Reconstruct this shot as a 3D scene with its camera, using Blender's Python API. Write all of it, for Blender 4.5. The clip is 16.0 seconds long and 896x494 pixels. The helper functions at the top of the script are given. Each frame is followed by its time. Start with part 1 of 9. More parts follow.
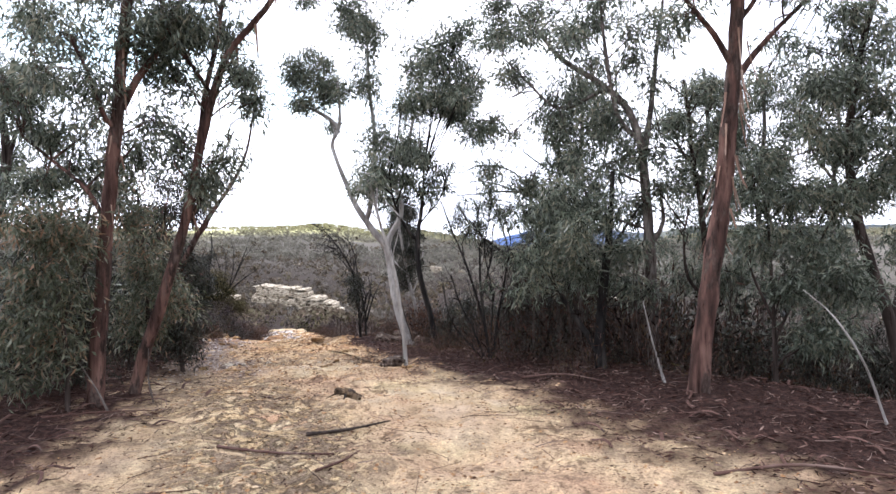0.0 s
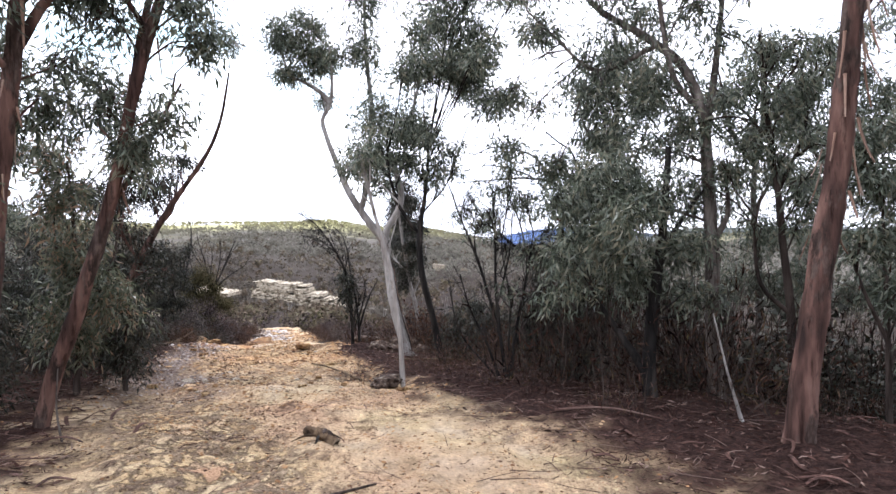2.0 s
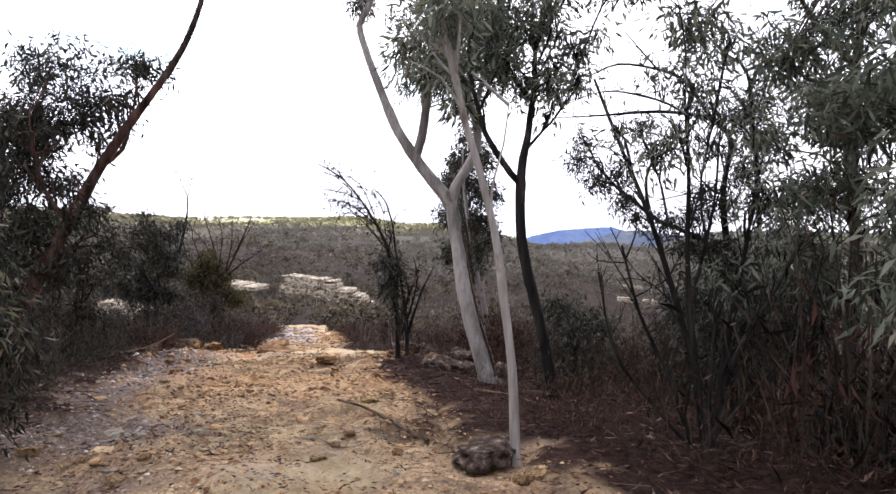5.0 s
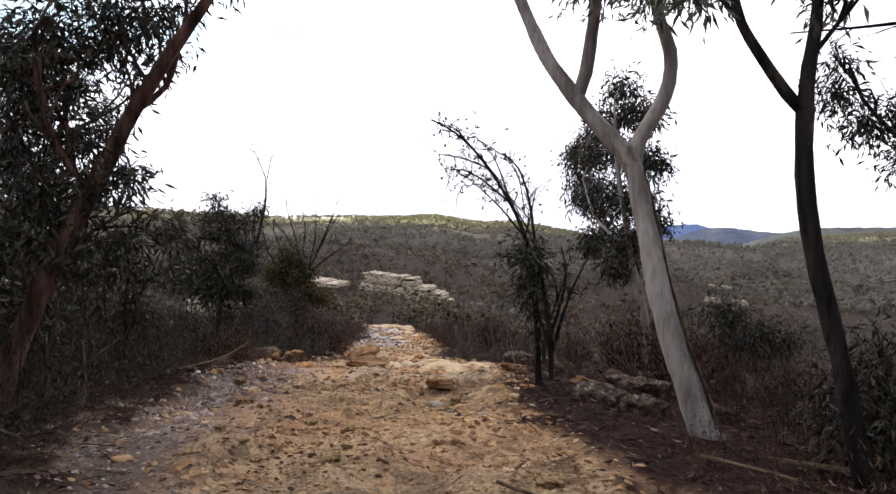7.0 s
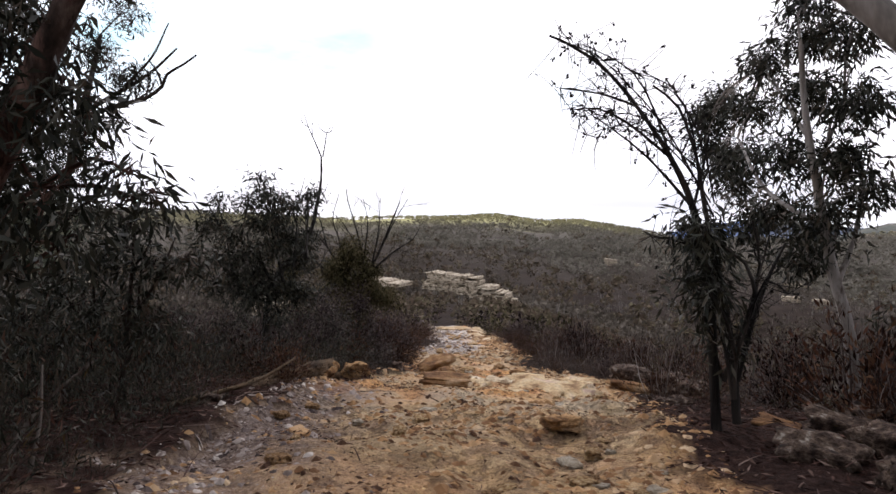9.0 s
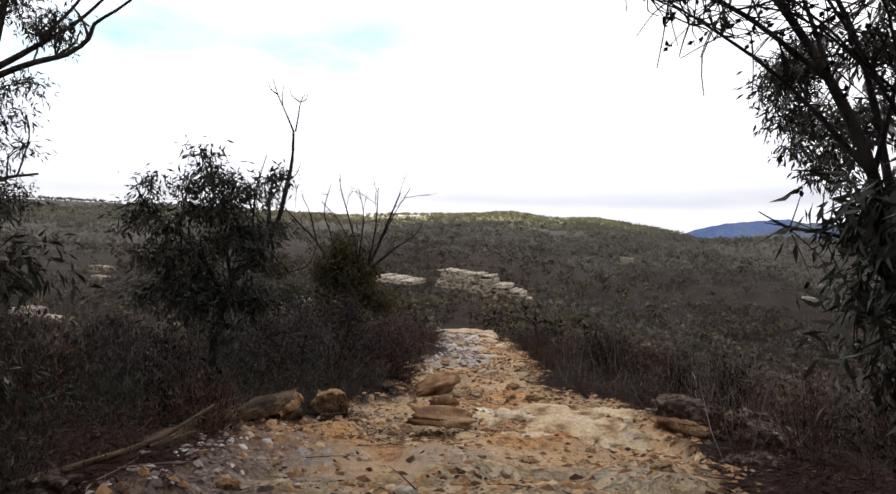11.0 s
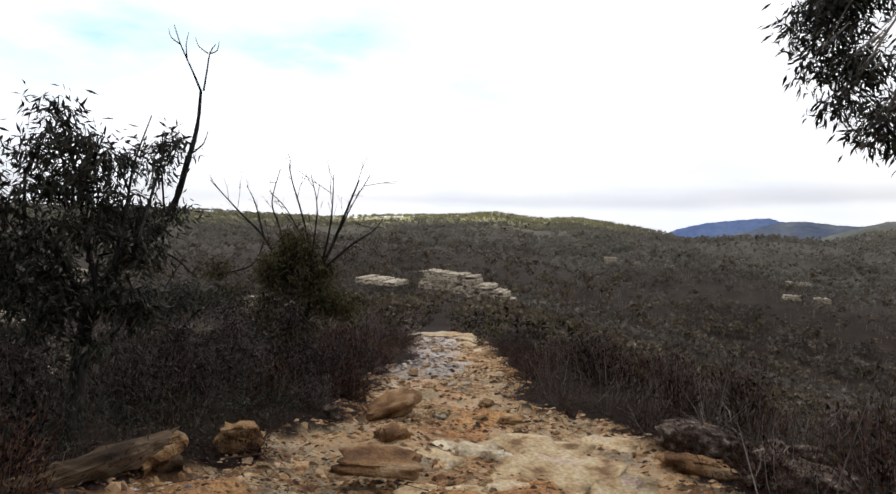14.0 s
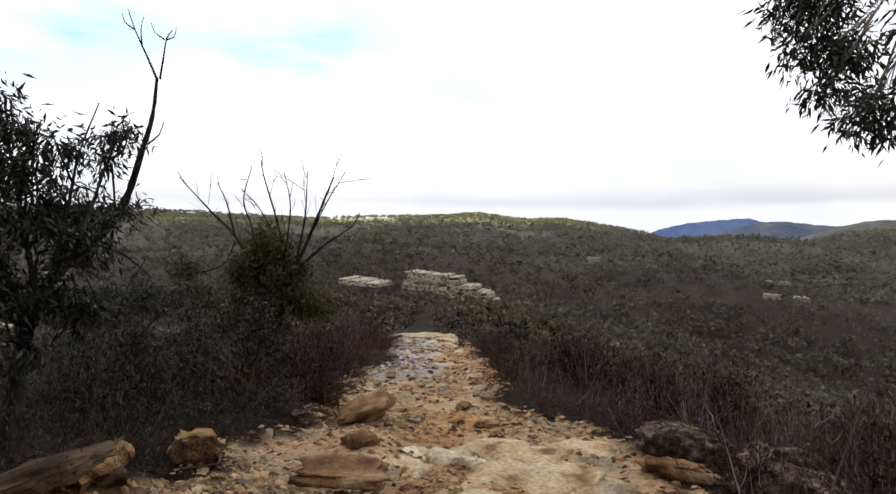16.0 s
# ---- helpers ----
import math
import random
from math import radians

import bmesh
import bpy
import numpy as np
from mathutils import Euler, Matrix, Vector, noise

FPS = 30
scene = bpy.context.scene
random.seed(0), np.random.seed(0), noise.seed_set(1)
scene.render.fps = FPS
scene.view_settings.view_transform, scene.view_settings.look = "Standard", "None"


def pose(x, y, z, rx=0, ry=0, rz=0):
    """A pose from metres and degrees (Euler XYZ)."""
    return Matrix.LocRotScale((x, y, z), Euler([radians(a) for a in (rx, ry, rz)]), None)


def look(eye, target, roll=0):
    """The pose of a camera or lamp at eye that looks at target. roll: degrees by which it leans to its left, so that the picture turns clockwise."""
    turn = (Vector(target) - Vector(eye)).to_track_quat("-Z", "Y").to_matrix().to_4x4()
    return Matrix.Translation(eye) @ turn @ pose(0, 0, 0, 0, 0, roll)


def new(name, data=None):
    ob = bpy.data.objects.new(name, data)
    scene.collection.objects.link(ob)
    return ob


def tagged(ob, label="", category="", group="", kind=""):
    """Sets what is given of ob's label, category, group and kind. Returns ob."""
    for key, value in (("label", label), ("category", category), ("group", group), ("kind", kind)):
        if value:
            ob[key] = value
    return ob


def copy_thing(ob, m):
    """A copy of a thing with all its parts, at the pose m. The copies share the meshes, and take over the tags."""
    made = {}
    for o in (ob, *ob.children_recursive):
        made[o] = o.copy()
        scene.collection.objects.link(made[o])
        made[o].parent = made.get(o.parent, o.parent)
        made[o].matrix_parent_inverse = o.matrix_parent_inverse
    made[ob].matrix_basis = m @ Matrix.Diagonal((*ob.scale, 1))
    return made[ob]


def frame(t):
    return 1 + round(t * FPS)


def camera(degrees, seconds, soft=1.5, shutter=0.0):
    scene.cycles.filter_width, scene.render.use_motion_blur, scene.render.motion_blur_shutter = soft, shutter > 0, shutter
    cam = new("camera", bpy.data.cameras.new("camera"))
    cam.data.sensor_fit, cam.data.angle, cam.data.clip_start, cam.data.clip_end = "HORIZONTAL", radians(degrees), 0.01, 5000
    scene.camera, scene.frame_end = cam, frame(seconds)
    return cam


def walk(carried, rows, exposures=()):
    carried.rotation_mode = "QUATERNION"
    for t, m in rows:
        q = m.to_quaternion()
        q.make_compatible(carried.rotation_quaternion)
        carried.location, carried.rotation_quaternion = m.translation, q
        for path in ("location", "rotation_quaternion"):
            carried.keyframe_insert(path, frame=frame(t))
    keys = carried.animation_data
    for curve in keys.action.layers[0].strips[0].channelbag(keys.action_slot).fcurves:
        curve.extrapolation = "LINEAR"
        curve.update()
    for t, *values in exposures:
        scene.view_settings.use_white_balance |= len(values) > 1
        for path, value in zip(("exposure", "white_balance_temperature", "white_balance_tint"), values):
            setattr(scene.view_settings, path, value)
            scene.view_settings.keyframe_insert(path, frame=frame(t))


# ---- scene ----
cam = camera(70.2, 16.0)
PATH = [
    (0, (0.0, 0.0, 1.6), (0.0, 2.0, 1.6), -0.6),
    (0.5, (-0.003, 0.289, 1.595), (-0.005, 2.289, 1.593), -0.5),
    (1, (0.006, 0.727, 1.585), (0.002, 2.727, 1.582), -0.1),
    (1.5, (-0.03, 1.258, 1.567), (-0.036, 3.258, 1.561), -0.0),
    (2, (-0.073, 1.78, 1.548), (-0.082, 3.78, 1.541), 0.2),
    (2.5, (-0.167, 2.363, 1.524), (-0.179, 4.363, 1.516), 0.3),
    (3, (-0.259, 2.99, 1.482), (-0.277, 4.99, 1.473), 0.1),
    (5.5, (-1.089, 6.087, 1.122), (-1.23, 8.082, 1.106), 1.4),
    (6, (-1.312, 6.646, 1.084), (-1.514, 8.635, 1.064), 1.3),
    (6.5, (-1.537, 7.147, 1.067), (-1.806, 9.129, 1.045), 1.2),
    (7, (-1.744, 7.606, 1.037), (-2.079, 9.578, 1.013), 1.1),
    (7.5, (-1.935, 8.027, 1.012), (-2.326, 9.989, 0.986), 1.0),
    (8, (-2.131, 8.437, 0.975), (-2.574, 10.387, 0.948), 1.0),
    (8.5, (-2.309, 8.895, 0.929), (-2.793, 10.835, 0.902), 0.7),
    (9, (-2.462, 9.362, 0.872), (-2.983, 11.293, 0.844), 0.5),
    (11.5, (-2.848, 11.452, 0.843), (-3.414, 13.369, 0.806), 0.9),
    (12, (-2.905, 11.773, 0.823), (-3.463, 13.693, 0.787), 0.7),
    (12.5, (-2.911, 12.086, 0.781), (-3.462, 14.008, 0.746), 0.6),
    (13, (-2.914, 12.25, 0.771), (-3.454, 14.175, 0.736), 0.6),
    (13.5, (-2.916, 12.378, 0.77), (-3.448, 14.306, 0.737), 0.6),
    (14, (-2.902, 12.584, 0.721), (-3.42, 14.515, 0.688), 0.5),
    (14.5, (-2.866, 12.741, 0.666), (-3.37, 14.676, 0.635), 0.4),
    (15, (-2.868, 12.727, 0.685), (-3.359, 14.665, 0.654), 0.3),
    (15.5, (-2.873, 12.762, 0.685), (-3.352, 14.704, 0.656), 0.2),
    (16, (-2.863, 12.857, 0.679), (-3.333, 14.801, 0.649), 0.3),
]
walk(cam, [(t, look(eye, target, roll)) for t, eye, target, roll in PATH],
     [(0, 1.0, 5950, 16), (3, 1.0, 6000, 17), (5.5, 0.36, 6250, 20), (7, -0.02, 6350, 19), (9, -0.2, 6400, 19), (12, -0.42, 6450, 13), (16, -0.44, 6450, 12)])

# ---- world and sun: bright broken cloud over thin blue ----
SUN_EL, SUN_AZ = radians(50), radians(-35)
SUN_WAY = Vector((math.sin(SUN_AZ) * math.cos(SUN_EL), math.cos(SUN_AZ) * math.cos(SUN_EL), math.sin(SUN_EL)))
world = bpy.data.worlds.new("sky")
scene.world = world
world.use_nodes = True
wn, wl = world.node_tree.nodes, world.node_tree.links
wn.clear()
w_out = wn.new("ShaderNodeOutputWorld")
sky = wn.new("ShaderNodeTexSky")
sky.sky_type, sky.sun_disc, sky.sun_elevation, sky.sun_rotation = "NISHITA", False, SUN_EL, SUN_AZ
blue = wn.new("ShaderNodeBackground")
blue.inputs["Strength"].default_value = 0.15
wl.new(sky.outputs[0], blue.inputs["Color"])
w_co = wn.new("ShaderNodeTexCoord")


def sky_noise(stretch, scale, detail):
    mp = wn.new("ShaderNodeMapping")
    mp.inputs["Scale"].default_value = stretch
    wl.new(w_co.outputs["Generated"], mp.inputs["Vector"])
    t = wn.new("ShaderNodeTexNoise")
    t.inputs["Scale"].default_value, t.inputs["Detail"].default_value, t.inputs["Roughness"].default_value = scale, detail, 0.55
    wl.new(mp.outputs[0], t.inputs["Vector"])
    return t.outputs[0]


def sky_math(op, a, b):
    t = wn.new("ShaderNodeMath")
    t.operation = op
    for k, v in enumerate((a, b)):
        if isinstance(v, (int, float)):
            t.inputs[k].default_value = v
        else:
            wl.new(v, t.inputs[k])
    return t.outputs[0]


def opening(az, el, reach):
    """A soft gap in the cloud round one direction, wider than high."""
    a, e = radians(az), radians(el)
    mp = wn.new("ShaderNodeMapping")
    mp.inputs["Scale"].default_value = (1, 1, 2.8)
    wl.new(w_co.outputs["Generated"], mp.inputs["Vector"])
    d = wn.new("ShaderNodeVectorMath")
    d.operation = "DISTANCE"
    wl.new(mp.outputs[0], d.inputs[0])
    d.inputs[1].default_value = (-math.sin(a) * math.cos(e), math.cos(a) * math.cos(e), 2.8 * math.sin(e))
    mr = wn.new("ShaderNodeMapRange")
    mr.inputs["From Min"].default_value, mr.inputs["From Max"].default_value = reach, reach * 0.25
    wl.new(d.outputs["Value"], mr.inputs["Value"])
    return mr.outputs[0]


gaps = sky_math("MAXIMUM", opening(46, 16.5, 0.34), sky_math("MAXIMUM", opening(27, 15.5, 0.26), sky_math("MULTIPLY", opening(14, 13.0, 0.22), 0.7)))
cover_fac = sky_math("SUBTRACT", 1.0, sky_math("MULTIPLY", gaps, sky_math("MULTIPLY", sky_math("SUBTRACT", sky_noise((1, 1, 3.2), 5.0, 6), 0.34), 3.0)))
w_clamp = wn.new("ShaderNodeClamp")
wl.new(cover_fac, w_clamp.inputs[0])
# one long grey bar low over the hills
w_sep = wn.new("ShaderNodeSeparateXYZ")
wl.new(w_co.outputs["Generated"], w_sep.inputs[0])
w_low = wn.new("ShaderNodeValToRGB")
for k, (at, c) in enumerate(((0.040, 1.0), (0.053, 0.80), (0.060, 0.81), (0.080, 1.0))):
    e = w_low.color_ramp.elements[k] if k < 2 else w_low.color_ramp.elements.new(at)
    e.position, e.color = at, (c * 0.97, c * 0.985, c, 1)
wl.new(sky_math("ADD", w_sep.outputs[2], sky_math("MULTIPLY", sky_math("SUBTRACT", sky_noise((1, 1, 9), 3.0, 5), 0.5), 0.03)), w_low.inputs[0])
w_soft = wn.new("ShaderNodeValToRGB")
w_soft.color_ramp.elements[0].position, w_soft.color_ramp.elements[1].position = 0.3, 0.55
w_soft.color_ramp.elements[0].color, w_soft.color_ramp.elements[1].color = (0.80, 0.84, 0.90, 1), (1, 1, 1, 1)
wl.new(sky_noise((1, 1, 2.4), 2.2, 6), w_soft.inputs[0])
w_mul = wn.new("ShaderNodeMix")
w_mul.data_type, w_mul.blend_type = "RGBA", "MULTIPLY"
w_mul.inputs["Factor"].default_value = 1.0
wl.new(w_low.outputs[0], w_mul.inputs["A"])
wl.new(w_soft.outputs[0], w_mul.inputs["B"])
cloud = wn.new("ShaderNodeBackground")
# the cloud is brighter towards the hidden sun
w_dot = wn.new("ShaderNodeVectorMath")
w_dot.operation = "DOT_PRODUCT"
wl.new(w_co.outputs["Generated"], w_dot.inputs[0])
w_dot.inputs[1].default_value = SUN_WAY
wl.new(sky_math("ADD", 1.1, sky_math("MULTIPLY", w_dot.outputs["Value"], 0.85)), cloud.inputs["Strength"])
wl.new(w_mul.outputs["Result"], cloud.inputs["Color"])
w_mix = wn.new("ShaderNodeMixShader")
wl.new(w_clamp.outputs[0], w_mix.inputs[0])
veil = wn.new("ShaderNodeBackground")
veil.inputs["Color"].default_value, veil.inputs["Strength"].default_value = (0.60, 0.93, 1.0, 1), 1.45
w_thin = wn.new("ShaderNodeMixShader")
w_thin.inputs[0].default_value = 0.85
wl.new(blue.outputs[0], w_thin.inputs[1])
wl.new(veil.outputs[0], w_thin.inputs[2])
wl.new(w_thin.outputs[0], w_mix.inputs[1])
wl.new(cloud.outputs[0], w_mix.inputs[2])
wl.new(w_mix.outputs[0], w_out.inputs["Surface"])
sun_data = bpy.data.lights.new("sun", "SUN")
sun_data.energy, sun_data.angle, sun_data.color = 1.0, radians(12), (1.0, 0.95, 0.87)
sun = new("sun", sun_data)
sun.matrix_world = look(Vector((-3, 12, 0)) + 80 * SUN_WAY, (-3, 12, 0))


# ---- materials ----
def material(name, colours, scale=4.0, stretch=(1, 1, 1), rough=0.85, bump=0.3, bump_scale=30.0, fine=0.25, island=0.0, through_light=0.0, ramp=(0.35, 0.65), gloss=0.08, each=0.0):
    """Colours blended by broad noise, broken by fine noise, with relief; island varies it from piece to piece."""
    m = bpy.data.materials.new(name)
    m.use_nodes = True
    n, l = m.node_tree.nodes, m.node_tree.links
    p = n["Principled BSDF"]
    co = n.new("ShaderNodeTexCoord")
    mp = n.new("ShaderNodeMapping")
    mp.inputs["Scale"].default_value = stretch
    l.new(co.outputs["Object"], mp.inputs["Vector"])
    broad = n.new("ShaderNodeTexNoise")
    broad.inputs["Scale"].default_value, broad.inputs["Detail"].default_value = scale, 6
    l.new(mp.outputs[0], broad.inputs["Vector"])
    r = n.new("ShaderNodeValToRGB")
    for i, c in enumerate(colours):
        at = ramp[0] + (ramp[1] - ramp[0]) * i / max(len(colours) - 1, 1)
        e = r.color_ramp.elements[i] if i < 2 else r.color_ramp.elements.new(at)
        e.position, e.color = at, (*c, 1)
    value = broad.outputs[0]
    if island:
        geo = n.new("ShaderNodeNewGeometry")
        mm = n.new("ShaderNodeMath")
        mm.operation = "MULTIPLY_ADD"
        mm.inputs[1].default_value, mm.inputs[2].default_value = island, -island / 2
        l.new(geo.outputs["Random Per Island"], mm.inputs[0])
        add = n.new("ShaderNodeMath")
        l.new(mm.outputs[0], add.inputs[0])
        l.new(broad.outputs[0], add.inputs[1])
        value = add.outputs[0]
    if each:
        info = n.new("ShaderNodeObjectInfo")
        ma = n.new("ShaderNodeMath")
        ma.operation = "MULTIPLY_ADD"
        ma.inputs[1].default_value, ma.inputs[2].default_value = each, -each / 2
        l.new(info.outputs["Random"], ma.inputs[0])
        both = n.new("ShaderNodeMath")
        l.new(ma.outputs[0], both.inputs[0])
        l.new(value, both.inputs[1])
        value = both.outputs[0]
    l.new(value, r.inputs[0])
    grain = n.new("ShaderNodeTexNoise")
    grain.inputs["Scale"].default_value, grain.inputs["Detail"].default_value = bump_scale, 8
    l.new(mp.outputs[0], grain.inputs["Vector"])
    mix = n.new("ShaderNodeMix")
    mix.data_type, mix.blend_type = "RGBA", "OVERLAY"
    mix.inputs["Factor"].default_value = fine
    l.new(r.outputs[0], mix.inputs["A"])
    l.new(grain.outputs[0], mix.inputs["B"])
    l.new(mix.outputs["Result"], p.inputs["Base Color"])
    p.inputs["Roughness"].default_value = rough
    p.inputs["Specular IOR Level"].default_value = gloss
    if bump:
        b = n.new("ShaderNodeBump")
        b.inputs["Strength"].default_value, b.inputs["Distance"].default_value = bump, 0.02
        l.new(grain.outputs[0], b.inputs["Height"])
        l.new(b.outputs[0], p.inputs["Normal"])
    if through_light:
        t = n.new("ShaderNodeBsdfTranslucent")
        l.new(mix.outputs["Result"], t.inputs["Color"])
        ms = n.new("ShaderNodeMixShader")
        ms.inputs[0].default_value = through_light
        l.new(p.outputs[0], ms.inputs[1])
        l.new(t.outputs[0], ms.inputs[2])
        l.new(ms.outputs[0], n["Material Output"].inputs["Surface"])
    return m


def bark(name, tones, patches, patch_at, streak=9.0, depth=0.7):
    """Bark: fibres along the stem, broad patches where the outer layer has come away, and cracks between."""
    m = material(name, tones, streak, (1.0, 1.0, 0.16), 0.85, 0.0, 40, 0.45, ramp=(0.32, 0.68))
    n, l = m.node_tree.nodes, m.node_tree.links
    p = n["Principled BSDF"]
    src = p.inputs["Base Color"].links[0].from_socket
    co = n.new("ShaderNodeTexCoord")

    def field(scale, stretch, detail=6):
        mp = n.new("ShaderNodeMapping")
        mp.inputs["Scale"].default_value = stretch
        l.new(co.outputs["Object"], mp.inputs["Vector"])
        t = n.new("ShaderNodeTexNoise")
        t.inputs["Scale"].default_value, t.inputs["Detail"].default_value, t.inputs["Roughness"].default_value = scale, detail, 0.65
        l.new(mp.outputs[0], t.inputs["Vector"])
        return t.outputs[0]

    mask = n.new("ShaderNodeValToRGB")
    mask.color_ramp.elements[0].position, mask.color_ramp.elements[1].position = patch_at, patch_at + 0.06
    l.new(field(4.5, (1, 1, 0.38)), mask.inputs[0])
    tone = n.new("ShaderNodeValToRGB")
    for k, c in enumerate(patches):
        e = tone.color_ramp.elements[k] if k < 2 else tone.color_ramp.elements.new(0.5)
        e.position, e.color = 0.35 + 0.3 * k / max(len(patches) - 1, 1), (*c, 1)
    l.new(field(14, (1, 1, 0.3)), tone.inputs[0])
    mx = n.new("ShaderNodeMix")
    mx.data_type = "RGBA"
    l.new(mask.outputs[0], mx.inputs["Factor"])
    l.new(src, mx.inputs["A"])
    l.new(tone.outputs[0], mx.inputs["B"])
    crack = n.new("ShaderNodeValToRGB")
    crack.color_ramp.elements[0].position, crack.color_ramp.elements[1].position = 0.36, 0.45
    crack.color_ramp.elements[0].color = (0.25, 0.22, 0.2, 1)
    l.new(field(22, (1, 1, 0.09), 4), crack.inputs[0])
    dark = n.new("ShaderNodeMix")
    dark.data_type, dark.blend_type = "RGBA", "MULTIPLY"
    dark.inputs["Factor"].default_value = depth
    l.new(mx.outputs["Result"], dark.inputs["A"])
    l.new(crack.outputs[0], dark.inputs["B"])
    l.new(dark.outputs["Result"], p.inputs["Base Color"])
    bump = n.new("ShaderNodeBump")
    bump.inputs["Strength"].default_value, bump.inputs["Distance"].default_value = depth, 0.015
    l.new(crack.outputs[0], bump.inputs["Height"])
    l.new(bump.outputs[0], p.inputs["Normal"])
    return m


bark_red = bark("red_bark", [(0.025, 0.016, 0.014), (0.07, 0.039, 0.032), (0.125, 0.07, 0.056), (0.19, 0.12, 0.098)], [(0.018, 0.013, 0.011), (0.045, 0.03, 0.025), (0.11, 0.08, 0.068)], 0.51)
bark_white = bark("white_bark", [(0.15, 0.133, 0.12), (0.27, 0.248, 0.23), (0.37, 0.347, 0.328), (0.30, 0.272, 0.246)], [(0.10, 0.08, 0.068), (0.20, 0.165, 0.14), (0.30, 0.265, 0.235)], 0.57, 6.0, 0.3)
bark_strip = material("peeling_bark", [(0.10, 0.06, 0.045), (0.24, 0.15, 0.11), (0.36, 0.29, 0.24)], 3, (1.5, 1.5, 0.4), 0.8, 0.3, 24, 0.4)
bark_dark = bark("dark_bark", [(0.018, 0.014, 0.012), (0.045, 0.034, 0.029), (0.085, 0.065, 0.055)], [(0.05, 0.036, 0.03), (0.11, 0.085, 0.072)], 0.58)
bark_grey = bark("grey_bark", [(0.05, 0.042, 0.038), (0.12, 0.10, 0.087), (0.20, 0.175, 0.155)], [(0.03, 0.024, 0.021), (0.08, 0.062, 0.052), (0.26, 0.235, 0.215)], 0.55)
bark_burnt = bark("burnt_bark", [(0.008, 0.007, 0.007), (0.02, 0.018, 0.017), (0.05, 0.043, 0.038)], [(0.04, 0.03, 0.025), (0.12, 0.095, 0.08)], 0.62)
leaf_gum = material("gum_leaves", [(0.036, 0.044, 0.029), (0.092, 0.11, 0.076), (0.175, 0.198, 0.148), (0.24, 0.225, 0.155)], 1.2, rough=0.36, bump=0, fine=0.15, island=0.8, through_light=0.4, ramp=(0.2, 0.9), gloss=0.42)
leaf_young = material("young_gum_leaves", [(0.05, 0.06, 0.036), (0.105, 0.115, 0.07), (0.165, 0.168, 0.115), (0.24, 0.15, 0.09)], 1.2, rough=0.4, bump=0, fine=0.15, island=0.85, through_light=0.35, ramp=(0.2, 0.88), gloss=0.35)
leaf_heath = material("heath_leaves", [(0.007, 0.004, 0.0038), (0.034, 0.018, 0.0145), (0.085, 0.043, 0.033), (0.06, 0.044, 0.018), (0.15, 0.092, 0.074)], 0.45, rough=0.85, bump=0, fine=0.2, island=0.6, through_light=0.08, ramp=(0.25, 0.8), gloss=0.01, each=0.45)
leaf_russet = material("russet_heath_leaves", [(0.012, 0.006, 0.005), (0.05, 0.024, 0.016), (0.11, 0.052, 0.034), (0.15, 0.085, 0.05)], 0.8, rough=0.85, bump=0, fine=0.2, island=0.7, through_light=0.1, ramp=(0.25, 0.85), gloss=0.01, each=0.3)
leaf_purple = material("purple_grey_heath_leaves", [(0.014, 0.01, 0.0105), (0.05, 0.038, 0.038), (0.1, 0.079, 0.076), (0.17, 0.14, 0.13)], 0.8, rough=0.85, bump=0, fine=0.2, island=0.7, through_light=0.08, ramp=(0.25, 0.85), gloss=0.01, each=0.3)
leaf_olive = material("olive_heath_leaves", [(0.012, 0.011, 0.006), (0.04, 0.037, 0.018), (0.085, 0.076, 0.036), (0.13, 0.105, 0.06)], 0.8, rough=0.8, bump=0, fine=0.2, island=0.7, through_light=0.1, ramp=(0.25, 0.85), gloss=0.03, each=0.3)
heath_twig = material("heath_twigs", [(0.026, 0.018, 0.015), (0.085, 0.063, 0.057), (0.22, 0.18, 0.166)], 0.6, rough=0.85, bump=0, fine=0.2, island=0.9, ramp=(0.2, 1.0))
dead_twig = material("pale_dead_twigs", [(0.08, 0.062, 0.056), (0.17, 0.14, 0.128), (0.30, 0.27, 0.25)], 0.6, rough=0.85, bump=0, fine=0.2, island=0.9, ramp=(0.2, 1.0))
# Dark bush leaves; on the gum trees this tone paints in backlit shade.
leaf_dark_and_backlit = material("dark_and_backlit_leaves", [(0.013, 0.0145, 0.0105), (0.031, 0.033, 0.0235), (0.06, 0.061, 0.047), (0.095, 0.072, 0.053)], 1.2, rough=0.5, bump=0, fine=0.15, island=0.8, through_light=0.1, ramp=(0.2, 0.95), gloss=0.15)
# Distance haze painted into the far hill leaves as a paler, flatter grey.
leaf_hill_hazed = material("hazed_hill_leaves", [(0.15, 0.14, 0.118), (0.18, 0.168, 0.14), (0.215, 0.2, 0.168), (0.25, 0.234, 0.2)], 0.03, rough=0.9, bump=0, bump_scale=0.25, fine=0.3, island=0.15, through_light=0.4, ramp=(0.3, 0.74), gloss=0.0)
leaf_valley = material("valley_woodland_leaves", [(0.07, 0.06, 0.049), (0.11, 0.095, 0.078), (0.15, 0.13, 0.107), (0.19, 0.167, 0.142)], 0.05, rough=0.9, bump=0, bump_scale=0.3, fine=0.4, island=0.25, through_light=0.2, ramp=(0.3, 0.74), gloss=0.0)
trunk_pale = material("pale_far_trunks", [(0.12, 0.11, 0.10), (0.22, 0.20, 0.185), (0.38, 0.36, 0.33)], 0.05, rough=0.85, bump=0, fine=0.2, island=0.8, ramp=(0.1, 1.0))
